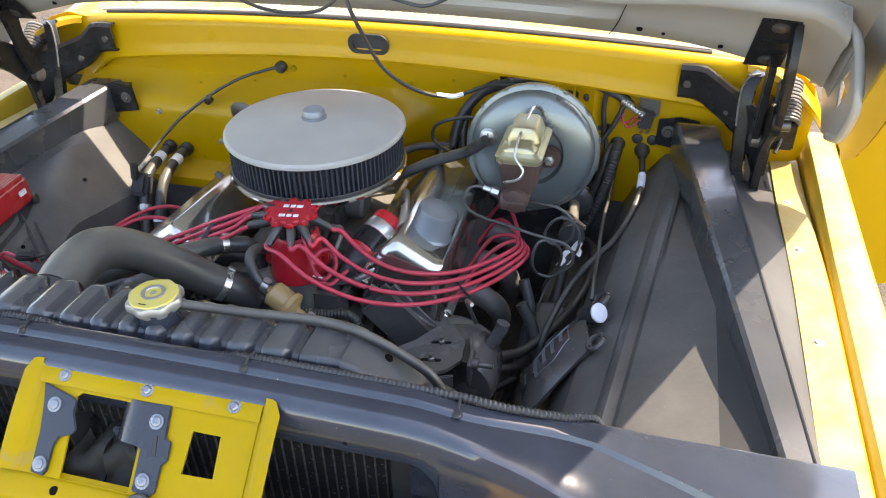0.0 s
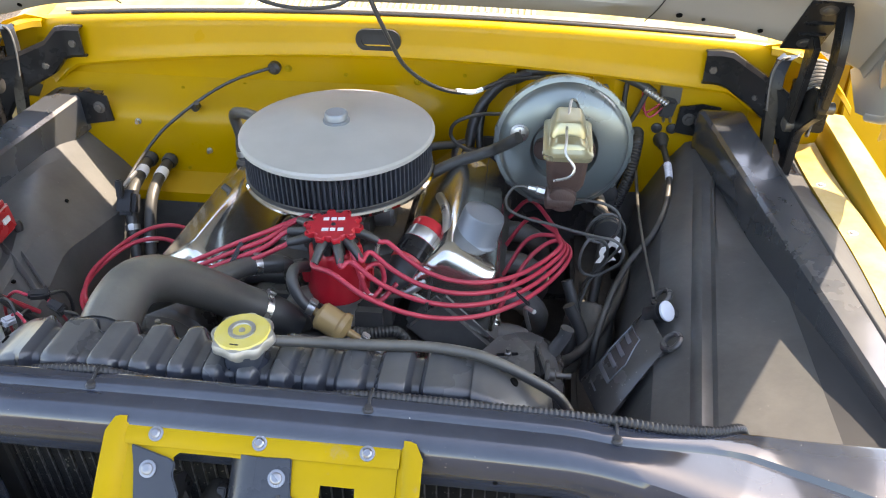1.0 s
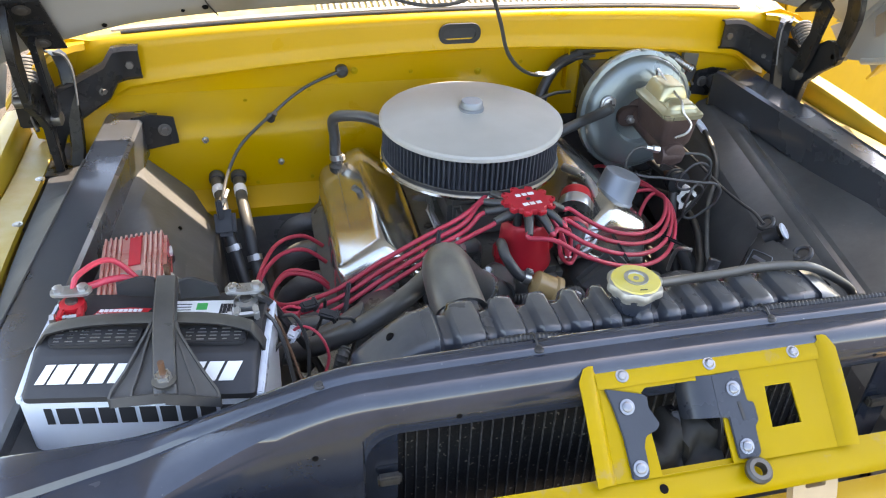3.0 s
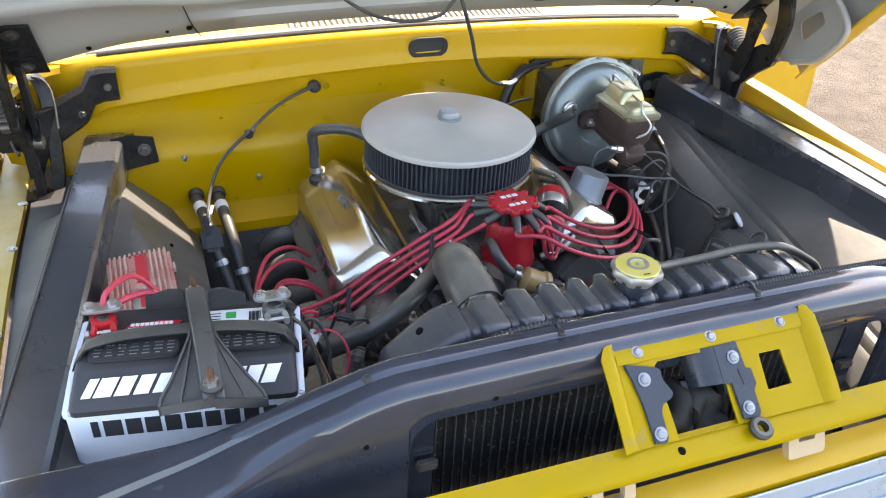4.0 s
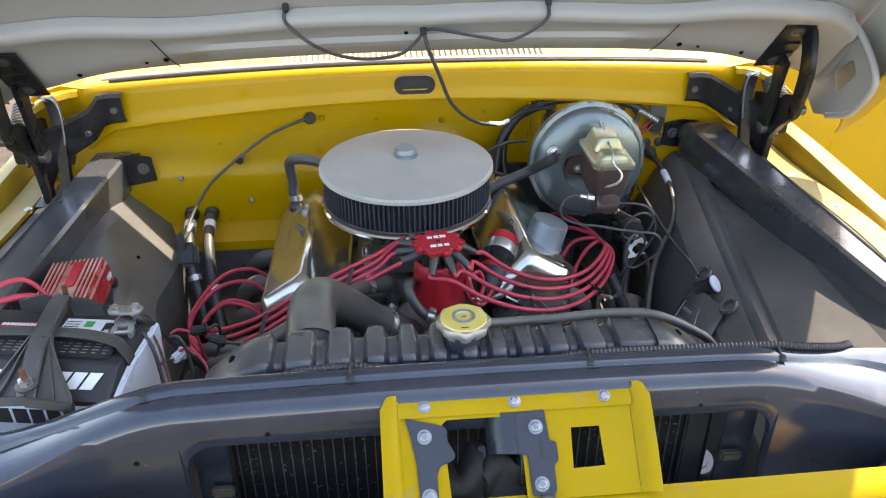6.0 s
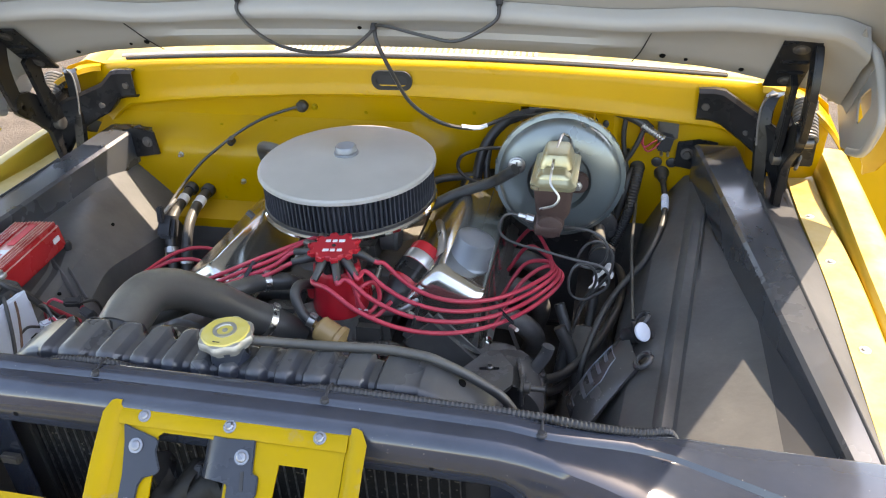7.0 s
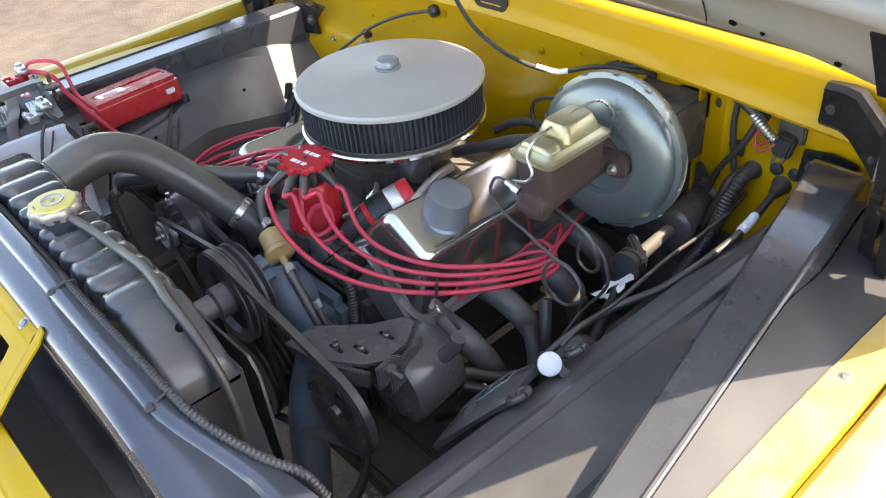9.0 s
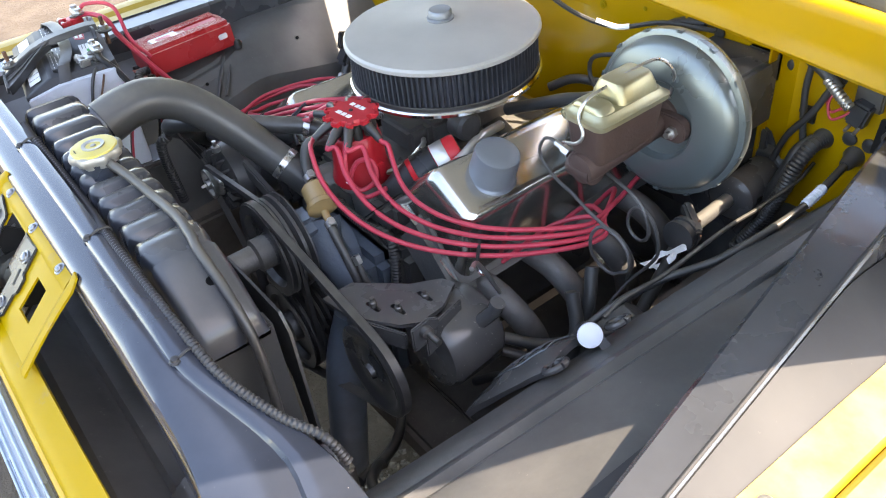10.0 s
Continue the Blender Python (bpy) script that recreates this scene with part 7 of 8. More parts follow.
# ---- battery ----
def make_battery():
    t = thing("battery", "black-topped car battery with a pale case and white print", "battery")
    m = pose(-0.6035, 0.204, 0.0, 0, 0, -9)
    W, D = 0.290, 0.172
    rings = [[(x, y, z) for x, y in round_rect(W * f, D * f, 0.008, 3)] for z, f in ((0.855, 0.965), (0.87, 0.98), (1.046, 1.0))]
    b = bm_loft(rings)
    bmesh.ops.transform(b, matrix=m, verts=b.verts)
    part("case", b, WHITE_PLASTIC, t, "pale blue-white plastic case")
    # lid with a wide sloping front
    rings = [[(x, y + dy, z) for x, y in round_rect(W * f, D * f2, 0.008, 3)] for z, f, f2, dy in ((1.046, 0.955, 1.02, 0.0), (1.054, 0.955, 1.02, 0.0), (1.0565, 0.95, 1.0, 0.001), (1.0765, 0.94, 0.725, 0.0225), (1.078, 0.93, 0.71, 0.0232))]
    b = bm_loft(rings)
    bmesh.ops.transform(b, matrix=m, verts=b.verts)
    part("lid", b, BLACK_PLASTIC, t, "black plastic lid")
    for sx in (-1, 1):
        b = bm_prism([(-0.084, 1.040), (0.080, 1.040), (0.080, 1.068), (-0.02, 1.066), (-0.084, 1.052)], 0.009, m @ Matrix(((0, 0, 1, sx * 0.1425 - 0.0045), (1, 0, 0, 0), (0, 1, 0, 0), (0, 0, 0, 1))), 0.002)
        part("side_rail", b, WHITE_PLASTIC, t, "pale moulded side rail")
    for x in (-0.066, 0.064):
        part("cell_cover", bm_prism(round_rect(0.112, 0.034, 0.009), 0.007, m @ pose(x, -0.010, 1.078), 0.0015), BLACK_PLASTIC, t)
        bars = None
        rnd = random.Random(3)
        for r in range(4):
            for k in range(7):
                bars = bm_box((rnd.uniform(0.005, 0.012), 0.0016, 0.0006), (x - 0.045 + k * 0.015, -0.021 + r * 0.0068, 1.0853), bm=bars)
        bmesh.ops.transform(bars, matrix=m, verts=bars.verts)
        part("small_print", bars, STEEL, t, "unreadable pale small print")
    # plain bars and blocks in place of the maker's name
    slope = m @ pose(0, -0.0625, 1.0665, 26.5, 0, 0)
    for x, w in ((-0.114, 0.011), (-0.095, 0.021), (-0.072, 0.018), (-0.049, 0.018), (-0.026, 0.018), (0.062, 0.018), (0.084, 0.018), (0.106, 0.018)):
        part("print_block", bm_prism([(-w / 2 - 0.005, -0.0125), (w / 2 - 0.005, -0.0125), (w / 2 + 0.005, 0.0125), (-w / 2 + 0.005, 0.0125)], 0.0008, slope @ Matrix.Translation((x, 0.001, 0.0016))), WHITE, t, "white print block")
    for x, w in ((-0.112, 0.009), (-0.091, 0.022), (-0.066, 0.019), (-0.043, 0.019), (-0.019, 0.019), (0.006, 0.020), (0.030, 0.019), (0.054, 0.019), (0.078, 0.019), (0.102, 0.018)):
        part("print_block", bm_box((w, 0.0010, 0.026), (0, 0, 0)), BLACK_PLASTIC, t, "black print block").matrix_local = m @ pose(x, -0.0862, 1.022)
    part("sticker", bm_box((0.082, 0.032, 0.0008), (0, 0, 0)), WHITE, t, "white sticker").matrix_local = m @ pose(0.055, 0.050, 1.0786)
    part("sticker_mark", bm_box((0.014, 0.014, 0.0006), (0, 0, 0), 0.0002), GREEN, t, "green sticker mark").matrix_local = m @ pose(0.053, 0.053, 1.0794)
    bars = None
    for k in range(9):
        bars = bm_box((0.0012 if k % 3 else 0.002, 0.020, 0.0006), (0.078 + k * 0.0018, 0.048, 1.0794), bm=bars)
    bmesh.ops.transform(bars, matrix=m, verts=bars.verts)
    part("barcode", bars, BLACK_PLASTIC, t, "black barcode stripes")
    bars = None
    for k in range(4):
        bars = bm_box((0.022, 0.0012, 0.0006), (0.028, 0.040 + k * 0.006, 1.0794), bm=bars)
    bmesh.ops.transform(bars, matrix=m, verts=bars.verts)
    part("sticker_print", bars, BLACK_PLASTIC, t)
    part("badge", bm_prism([(-0.036, -0.007), (0.004, -0.011), (0.028, -0.009), (0.038, 0.008), (0.010, 0.011), (-0.030, 0.006)], 0.0008, m @ pose(-0.050, 0.043, 1.0782)), RED, t, "red badge")
    bars = None
    for r in range(2):
        for k in range(9):
            bars = bm_box((0.005, 0.006, 0.0005), (-0.076 + k * 0.0062 - r * 0.003, 0.047 - r * 0.009, 1.0794), rot=(0, 0, -8), bm=bars)
    bmesh.ops.transform(bars, matrix=m, verts=bars.verts)
    part("badge_bars", bars, WHITE, t)
    # posts and clamps
    for sx, mat, lab in ((-1, RED, "red terminal clamp"), (1, STEEL, "bright terminal clamp")):
        p = m @ Vector((sx * 0.112, 0.050, 1.078))
        mm = Matrix.Translation(p)
        part("post", bm_lathe([(0.009, 0), (0.008, 0.018)], 16, mm), DARK_STEEL, t)
        tc = part("terminal_clamp", bm_lathe([(0.016, 0.001), (0.017, 0.004), (0.016, 0.014), (0.010, 0.015)], 18, mm), mat, t, lab)
        bar = part("clamp_bar", bm_prism(round_rect(0.052, 0.022, 0.010), 0.005, mm @ pose(0.0, 0.010, 0.022, 0, 0, -4), 0.001), STEEL, t)
        for dx in (-0.015, 0.015):
            part("nut", bm_lathe([(0.007, 0.027), (0.007, 0.033), (0.005, 0.034)], 6, mm @ Matrix.Translation((dx, 0.010, 0))), STEEL, bar)
        for dx in (-0.012, 0.012):
            part("clamp_jaw", bm_box((0.008, 0.020, 0.014), (dx, -0.020, 0.007), 0.002, rot=(0, 0, dx * 500)), mat, tc).matrix_local = mm
        part("clamp_bolt", bm_lathe([(0.007, 0), (0.007, 0.006), (0.004, 0.007), (0.004, 0.040)], 6, mm @ pose(-0.024, -0.024, 0.008, 0, 90, 0)), STEEL, tc)
    # carrying strap
    g = []
    for f in spread(-1, 1, 28):
        x = 0.147 * f
        z = 1.088 + 0.008 * (1 - f ** 6) - 0.030 * ease(0.88, 1.0, abs(f))
        y = 0.012 - 0.026 * abs(f) ** 3
        g.append([m @ Vector((x, y - 0.011, z - 0.001)), m @ Vector((x, y - 0.009, z)), m @ Vector((x, y + 0.009, z)), m @ Vector((x, y + 0.011, z - 0.001))])
    part("carry_strap", bm_sheet(g, 0.004), RUBBER, t, "black rubber carry strap")
    return t, m


battery, BM = make_battery()


def make_battery_hold_down():
    t = thing("battery_hold_down", "black ribbed plastic battery hold-down with rusty studs", "battery bracket")
    m = BM

    def p(x, y, z):
        return m @ Vector((0.004 + (0.09 - y) * 0.17 + x, y, z))
    bar = ((-0.108, 1.076), (-0.095, 1.084), (-0.075, 1.094), (-0.050, 1.105), (-0.026, 1.111), (0.0, 1.114), (0.03, 1.115), (0.06, 1.115), (0.080, 1.112))
    g = [[p(-0.0145, y, z - 0.012), p(-0.0135, y, z - 0.002), p(-0.0115, y, z), p(0.0115, y, z), p(0.0135, y, z - 0.002), p(0.0145, y, z - 0.012)] for y, z in bar]
    part("centre_bar", bm_sheet(g, -0.006), GREY_PLASTIC, t)
    # flat webs that flare out to the foot, with a raised rib and a raised outer edge
    for sx in (-1, 1):
        web, rib, rim = [], [], []
        for y, hw, z in ((-0.108, 0.064, 1.066), (-0.098, 0.061, 1.070), (-0.075, 0.046, 1.079), (-0.050, 0.031, 1.092), (-0.028, 0.019, 1.102), (-0.012, 0.0135, 1.106)):
            web.append([p(sx * lerp(0.011, hw, f), y, z - 0.003 * f) for f in (0.0, 0.5, 1.0)])
            rib.append([p(sx * lerp(0.011, hw, 0.52), y, z - 0.004), p(sx * lerp(0.011, hw, 0.52), y, z + 0.006 * ease(-0.012, -0.05, y))])
            rim.append([p(sx * hw, y, z - 0.012), p(sx * hw, y, z + 0.004)])
        part("web", bm_sheet(web, 0.004), GREY_PLASTIC, t)
        part("rib", bm_sheet(rib, 0.0026), GREY_PLASTIC, t)
        part("rib", bm_sheet(rim, 0.0030), GREY_PLASTIC, t)
    for sx in (-1, 1):
        g = [[p(sx * u * 0.064, -0.108, 1.078 - u * 0.009), p(sx * u * 0.064, -0.111, 1.064 - u * 0.006)] for u in spread(0, 1, 6)]
        part("front_lip", bm_sheet(g, 0.004), GREY_PLASTIC, t)
    for sx in (-1, 1):
        g = [[p(sx * (0.016 + 0.050 * u), 0.070 + 0.004 * math.sin(u * 3.1), 1.112 - 0.004 * u + 0.003 * math.sin(u * 5)), p(sx * (0.016 + 0.052 * u), 0.072, 1.082 + 0.004 * u)] for u in spread(0, 1, 8)]
        part("rear_wing", bm_sheet(g, 0.005), BLACK_PLASTIC, t, "bent black plastic wing")
    for y, z in ((-0.094, 1.086), (0.093, 1.092)):
        q = p(0, y, z)
        part("stud", bm_lathe([(0.004, -0.03), (0.004, 0.027)], 10, Matrix.Translation(q)), RUSTY, t, "rusty threaded stud")
        part("washer", bm_lathe([(0.0145, -0.003), (0.0145, 0.0), (0.010, 0.0015)], 20, Matrix.Translation(q)), RUBBER, t)
        part("nut", bm_lathe([(0.010, 0.0015), (0.0095, 0.009), (0.006, 0.010)], 6, Matrix.Translation(q)), STEEL, t)
    return t


make_battery_hold_down()


def make_battery_tray():
    t = thing("battery_tray", "black steel battery tray beside the radiator", "tray")
    part("tray", bm_box((0.30, 0.21, 0.012), (0, 0, 0), 0.003), BLACK_PAINT, t).matrix_local = BM @ pose(0, 0, 0.849)
    part("stay", bm_box((0.03, 0.03, 0.28), (0, 0, 0), 0.003), BLACK_PAINT, t).matrix_local = BM @ pose(0.06, 0.05, 0.70)


make_battery_tray()
neg = BM @ Vector((0.114, 0.062, 1.100))
pos = BM @ Vector((-0.114, 0.062, 1.100))


def battery_cable(name, lab, pts, r, mat):
    t = thing(name, lab, "cable")
    part("cable", bm_tube(pts, r, 8), mat, t)


battery_cable("battery_cable", "black insulated battery ground cable", [neg, neg + Vector((0.014, -0.004, -0.012)), (-0.452, 0.262, 1.058), (-0.432, 0.285, 1.00), (-0.40, 0.33, 0.90), (-0.37, 0.38, 0.78)], 0.006, RUBBER)
battery_cable("battery_cable", "red insulated battery power cable", [pos + Vector((0, 0, -0.008)), pos + Vector((0.02, 0.015, -0.004)), pos + Vector((0.06, 0.035, -0.010)), (-0.62, 0.325, 1.06), (-0.595, 0.35, 1.01), (-0.565, 0.39, 0.94), (-0.53, 0.44, 0.86)], 0.0052, RED_WIRE)
battery_cable("power_wire", "thin red power wire", [pos, pos + Vector((0.01, 0.02, 0.014)), pos + Vector((0.045, 0.06, 0.004)), (-0.62, 0.345, 1.045), (-0.60, 0.37, 1.0)], 0.004, RED_WIRE)
battery_cable("power_wire", "thin dark wire beside the battery", [neg + Vector((0, 0, -0.02)), (-0.450, 0.215, 1.062), (-0.436, 0.19, 1.01), (-0.428, 0.16, 0.95), (-0.42, 0.14, 0.86)], 0.003, RUBBER)
battery_cable("power_wire", "thin brown wire beside the battery", [neg + Vector((0, 0, -0.02)), (-0.450, 0.235, 1.060), (-0.430, 0.20, 1.01), (-0.412, 0.15, 0.96), (-0.395, 0.12, 0.93)], 0.002, RUSTY)
battery_cable("power_wire", "thin red wire looped beside the battery", [(-0.440, 0.27, 0.99), (-0.415, 0.26, 1.015), (-0.392, 0.245, 1.010), (-0.380, 0.235, 0.975), (-0.392, 0.225, 0.93), (-0.40, 0.21, 0.86)], 0.0022, RED_WIRE)
battery_cable("power_wire", "thin black wire behind the battery", [(-0.445, 0.27, 1.03), (-0.422, 0.265, 1.03), (-0.408, 0.25, 0.99), (-0.412, 0.23, 0.93), (-0.42, 0.21, 0.85)], 0.003, RUBBER)
hose_thing("wire_conduit", "ribbed black conduit beside the radiator", [(-0.350, 0.285, 0.945), (-0.360, 0.270, 0.93), (-0.37, 0.27, 0.88), (-0.38, 0.28, 0.78)], 0.009, RUBBER, ridge=0.0014)


def make_connectors():
    for x, y, z, rz, mat, lab in ((-0.400, 0.300, 1.020, 30, BLACK_PLASTIC, "black plastic wire connector behind the battery"), (-0.372, 0.292, 1.005, -20, BLACK_PLASTIC, "black taped wire joint behind the battery"), (-0.428, 0.262, 1.000, 70, WHITE_PLASTIC, "pale plastic wire connector beside the battery")):
        t = thing("wire_connector", lab, "connector", "wire connectors")
        m = pose(x, y, z, 20, 12, rz)
        part("shell", bm_box((0.030, 0.014, 0.014), (0, 0, 0), 0.003), mat, t).matrix_local = m
        part("collar", bm_box((0.006, 0.018, 0.018), (0.010, 0, 0), 0.002), mat, t).matrix_local = m
        part("pigtail", bm_tube([m @ Vector((0.015, 0, 0)), m @ Vector((0.035, 0.006, -0.006)), m @ Vector((0.045, 0.004, -0.05)), m @ Vector((0.040, 0, -0.13))], 0.0028, 8), RUBBER, t)
        part("pigtail", bm_tube([m @ Vector((-0.015, 0, 0)), m @ Vector((-0.034, 0.010, -0.004)), m @ Vector((-0.048, 0.012, -0.045)), m @ Vector((-0.040, 0.01, -0.13))], 0.0024, 8), RED_WIRE if mat == BLACK_PLASTIC else RUBBER, t)


make_connectors()


def make_ignition_box():
    t = thing("ignition_box", "finned red ignition control box bolted to the inner fender", "control box")
    m = pose(-0.660, 0.462, 0.966, 1, -4, 2) @ Matrix.Diagonal((0.92, 1.0, 1.05, 1))
    b = bm_box((0.112, 0.205, 0.052), (0, 0, 0.010), 0.006)
    bmesh.ops.transform(b, matrix=m, verts=b.verts)
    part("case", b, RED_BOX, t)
    for k in range(12):
        for y, ln in (((-0.088, 0.026), (0.095, 0.010)) if 4 <= k <= 7 else ((0.0, 0.196),)):
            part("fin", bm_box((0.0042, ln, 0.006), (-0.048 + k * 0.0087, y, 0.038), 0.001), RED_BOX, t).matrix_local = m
    part("label_plate", bm_box((0.036, 0.062, 0.002), (0, 0, 0), 0.0004), STEEL, t, "pale printed label").matrix_local = m @ pose(0.0, -0.038, 0.0385)
    part("label_mark", bm_box((0.018, 0.034, 0.0008), (0, 0, 0), 0.0002), RED, t).matrix_local = m @ pose(0.004, -0.040, 0.0398)
    part("label_strip", bm_box((0.020, 0.078, 0.002), (0, 0, 0), 0.0004), RED_CAP, t).matrix_local = m @ pose(0.004, 0.050, 0.0385)
    part("plug", bm_box((0.004, 0.022, 0.012), (0, 0, 0), 0.002), WHITE, t, "pale connector").matrix_local = m @ pose(0.058, 0.075, 0.012)
    for sx in (-1, 1):
        for sy in (-1, 1):
            part("rubber_mount", bm_lathe([(0.008, -0.022), (0.010, -0.012), (0.007, -0.002)], 14, m @ Matrix.Translation((sx * 0.048, sy * 0.106, -0.006))), RUBBER, t)
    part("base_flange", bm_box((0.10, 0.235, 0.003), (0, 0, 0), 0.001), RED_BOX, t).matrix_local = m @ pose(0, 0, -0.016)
    hose_thing("wire_conduit", "ribbed black conduit from the control box", [m @ Vector((0.04, -0.105, 0.0)), m @ Vector((0.05, -0.13, 0.0)), m @ Vector((0.09, -0.14, -0.03)), (-0.52, 0.36, 0.88), (-0.50, 0.40, 0.80)], 0.008, RUBBER, ridge=0.0014)
    return t


make_ignition_box()


# ---- firewall side things ----
def make_heater_hoses():
    ends = (((-0.547, 0.958, 0.890), [(-0.547, 0.935, 0.888), (-0.540, 0.88, 0.885), (-0.535, 0.83, 0.875), (-0.528, 0.795, 0.850), (-0.515, 0.76, 0.80), (-0.50, 0.72, 0.74)]),
            ((-0.501, 0.958, 0.888), [(-0.501, 0.935, 0.886), (-0.497, 0.88, 0.882), (-0.492, 0.83, 0.868), (-0.486, 0.79, 0.835), (-0.478, 0.75, 0.78), (-0.46, 0.70, 0.72)]))
    for start, rest in ends:
        t = thing("heater_hose", "black heater hose with a bright sleeve at the firewall", "hose", "heater hoses")
        pts = [start, *rest]
        part("tube", bm_tube(pts, 0.0125, 14), RUBBER, t)
        part("sleeve", bm_tube([lerp(Vector(rest[0]), Vector(rest[1]), f) for f in (0.40, 0.6, 0.85)], 0.0138, 14), WHITE, t, "bright sleeve band")
        part("collar", bm_lathe([(0.017, -0.004), (0.017, 0.010), (0.0145, 0.014)], 20, along(start, rest[0])), RUBBER, t)
    t = thing("heater_valve", "black plastic heater valve on the hose", "valve")
    part("body", bm_box((0.042, 0.035, 0.055), (-0.532, 0.800, 0.868), 0.008, rot=(-35, 0, 0)), BLACK_PLASTIC, t)
    part("lever", bm_box((0.012, 0.02, 0.04), (-0.540, 0.795, 0.905), 0.003, rot=(-20, 0, 10)), BLACK_PLASTIC, t)
    clamp((-0.521, 0.775, 0.822), (-0.515, 0.76, 0.80), 0.0145, t)
    clamp((-0.481, 0.765, 0.80), (-0.478, 0.75, 0.78), 0.0145, t)
    t = thing("control_cable", "thin black control cable looped over the firewall", "cable")
    pts = [(-0.257, 1.040, 1.086), (-0.275, 1.030, 1.085), (-0.328, 1.010, 1.072), (-0.37, 0.988, 1.056), (-0.411, 0.962, 1.034), (-0.455, 0.948, 1.003), (-0.493, 0.925, 0.972), (-0.522, 0.870, 0.935), (-0.536, 0.805, 0.905)]
    part("cable", bm_tube(pts, 0.0036, 8), RUBBER, t)
    part("sleeve", bm_tube([(-0.522, 0.842, 0.921), (-0.530, 0.82, 0.912), (-0.536, 0.805, 0.905)], 0.0048, 8), STEEL, t, "pale cable end")
    part("grommet", bm_lathe([(0.014, -0.002), (0.014, 0.012), (0.007, 0.018)], 16, pose(-0.257, 1.047, 1.086, 90, 0, 0)), RUBBER, t)
    b = bm_lathe([(0.009, -0.006), (0.009, 0.008), (0.004, 0.010)], 14, pose(-0.420, 0.970, 1.018, 90, 0, 0))
    b = bm_tube([(-0.411, 0.955, 1.034), (-0.414, 0.960, 1.027), (-0.420, 0.966, 1.016)], 0.006, 8, bm=b)
    part("clip", b, RUBBER, t)


make_heater_hoses()


def run_tube(name, lab, cat, pts, r, mat, ridge=0.0):
    """One hose, cable or loom as a thing of its own."""
    t = thing(name, lab, cat)
    part("tube", bm_tube(pts, r, 10, 8, ridge), mat, t)


run_tube("speedometer_cable", "black cable with a bright spring sleeve from a firewall grommet", "cable", [(0.588, 1.04, 0.958), (0.592, 1.0, 0.953), (0.595, 0.95, 0.945), (0.594, 0.90, 0.934), (0.584, 0.842, 0.921), (0.571, 0.80, 0.908), (0.553, 0.765, 0.890), (0.530, 0.735, 0.876), (0.505, 0.70, 0.860), (0.480, 0.65, 0.838), (0.461, 0.60, 0.808), (0.450, 0.56, 0.78), (0.445, 0.53, 0.72)], 0.006, RUBBER, 0.0009)
run_tube("main_loom", "thick ribbed black wiring loom through the firewall", "wiring loom", [(0.536, 1.04, 0.970), (0.534, 1.01, 0.966), (0.528, 0.985, 0.935), (0.52, 0.975, 0.89), (0.50, 0.97, 0.83), (0.47, 0.95, 0.76)], 0.0115, RUBBER, 0.0016)
run_tube("main_loom", "black taped wiring loom down the firewall", "wiring loom", [(0.525, 1.035, 0.968), (0.515, 1.01, 0.955), (0.508, 0.995, 0.92), (0.49, 0.985, 0.86), (0.46, 0.97, 0.78)], 0.0095, RUBBER, 0.0)
run_tube("cowl_loom", "black taped wiring loom under the cowl", "wiring loom", [(0.30, 1.035, 1.10), (0.25, 1.02, 1.088), (0.215, 1.0, 1.06), (0.19, 0.98, 1.02), (0.18, 0.96, 0.97), (0.18, 0.93, 0.91)], 0.012, RUBBER, 0.0)
run_tube("cowl_loom", "thinner black taped loom under the cowl", "wiring loom", [(0.29, 1.03, 1.095), (0.225, 1.01, 1.07), (0.205, 0.99, 1.03), (0.20, 0.97, 0.98), (0.21, 0.94, 0.93)], 0.008, RUBBER, 0.0)
run_tube("vacuum_line", "thin black vacuum line on the firewall", "hose", [(0.25, 0.95, 1.045), (0.20, 0.93, 1.05), (0.155, 0.92, 1.035), (0.145, 0.92, 1.005), (0.17, 0.91, 0.985), (0.22, 0.90, 0.975)], 0.004, RUBBER, 0.0)
run_tube("cowl_loom", "black loom along the cowl behind the booster", "wiring loom", [(0.29, 1.035, 1.105), (0.38, 1.03, 1.115), (0.46, 1.028, 1.112), (0.52, 1.022, 1.095), (0.555, 1.015, 1.075)], 0.010, RUBBER, 0.0)
run_tube("wiper_loom", "bright ribbed sleeve on the wiper wiring", "wiring loom", [(0.535, 1.015, 1.085), (0.56, 1.008, 1.072), (0.582, 1.005, 1.058)], 0.0075, STEEL, 0.0014)
run_tube("firewall_wire", "black wire that hangs down the firewall", "cable", [(0.50, 1.03, 1.10), (0.498, 1.028, 1.05), (0.505, 1.026, 1.0), (0.515, 1.024, 0.95), (0.52, 1.02, 0.90)], 0.0055, RUBBER, 0.0)
run_tube("firewall_wire", "black wire slung across the firewall", "cable", [(0.54, 1.025, 1.07), (0.52, 1.02, 1.02), (0.49, 1.015, 0.97), (0.475, 1.01, 0.92)], 0.0055, RUBBER, 0.0)
run_tube("red_wire", "thin red wires to the wiper plug", "cable", [(0.585, 1.03, 1.06), (0.56, 1.025, 1.04), (0.545, 1.025, 1.03), (0.535, 1.03, 1.045), (0.535, 1.035, 1.07)], 0.0022, RED_WIRE, 0.0)
run_tube("red_wire", "thin orange-red wire to the wiper plug", "cable", [(0.588, 1.03, 1.055), (0.565, 1.02, 1.03), (0.55, 1.02, 1.022), (0.54, 1.025, 1.04), (0.542, 1.035, 1.07)], 0.002, RED_WIRE, 0.0)
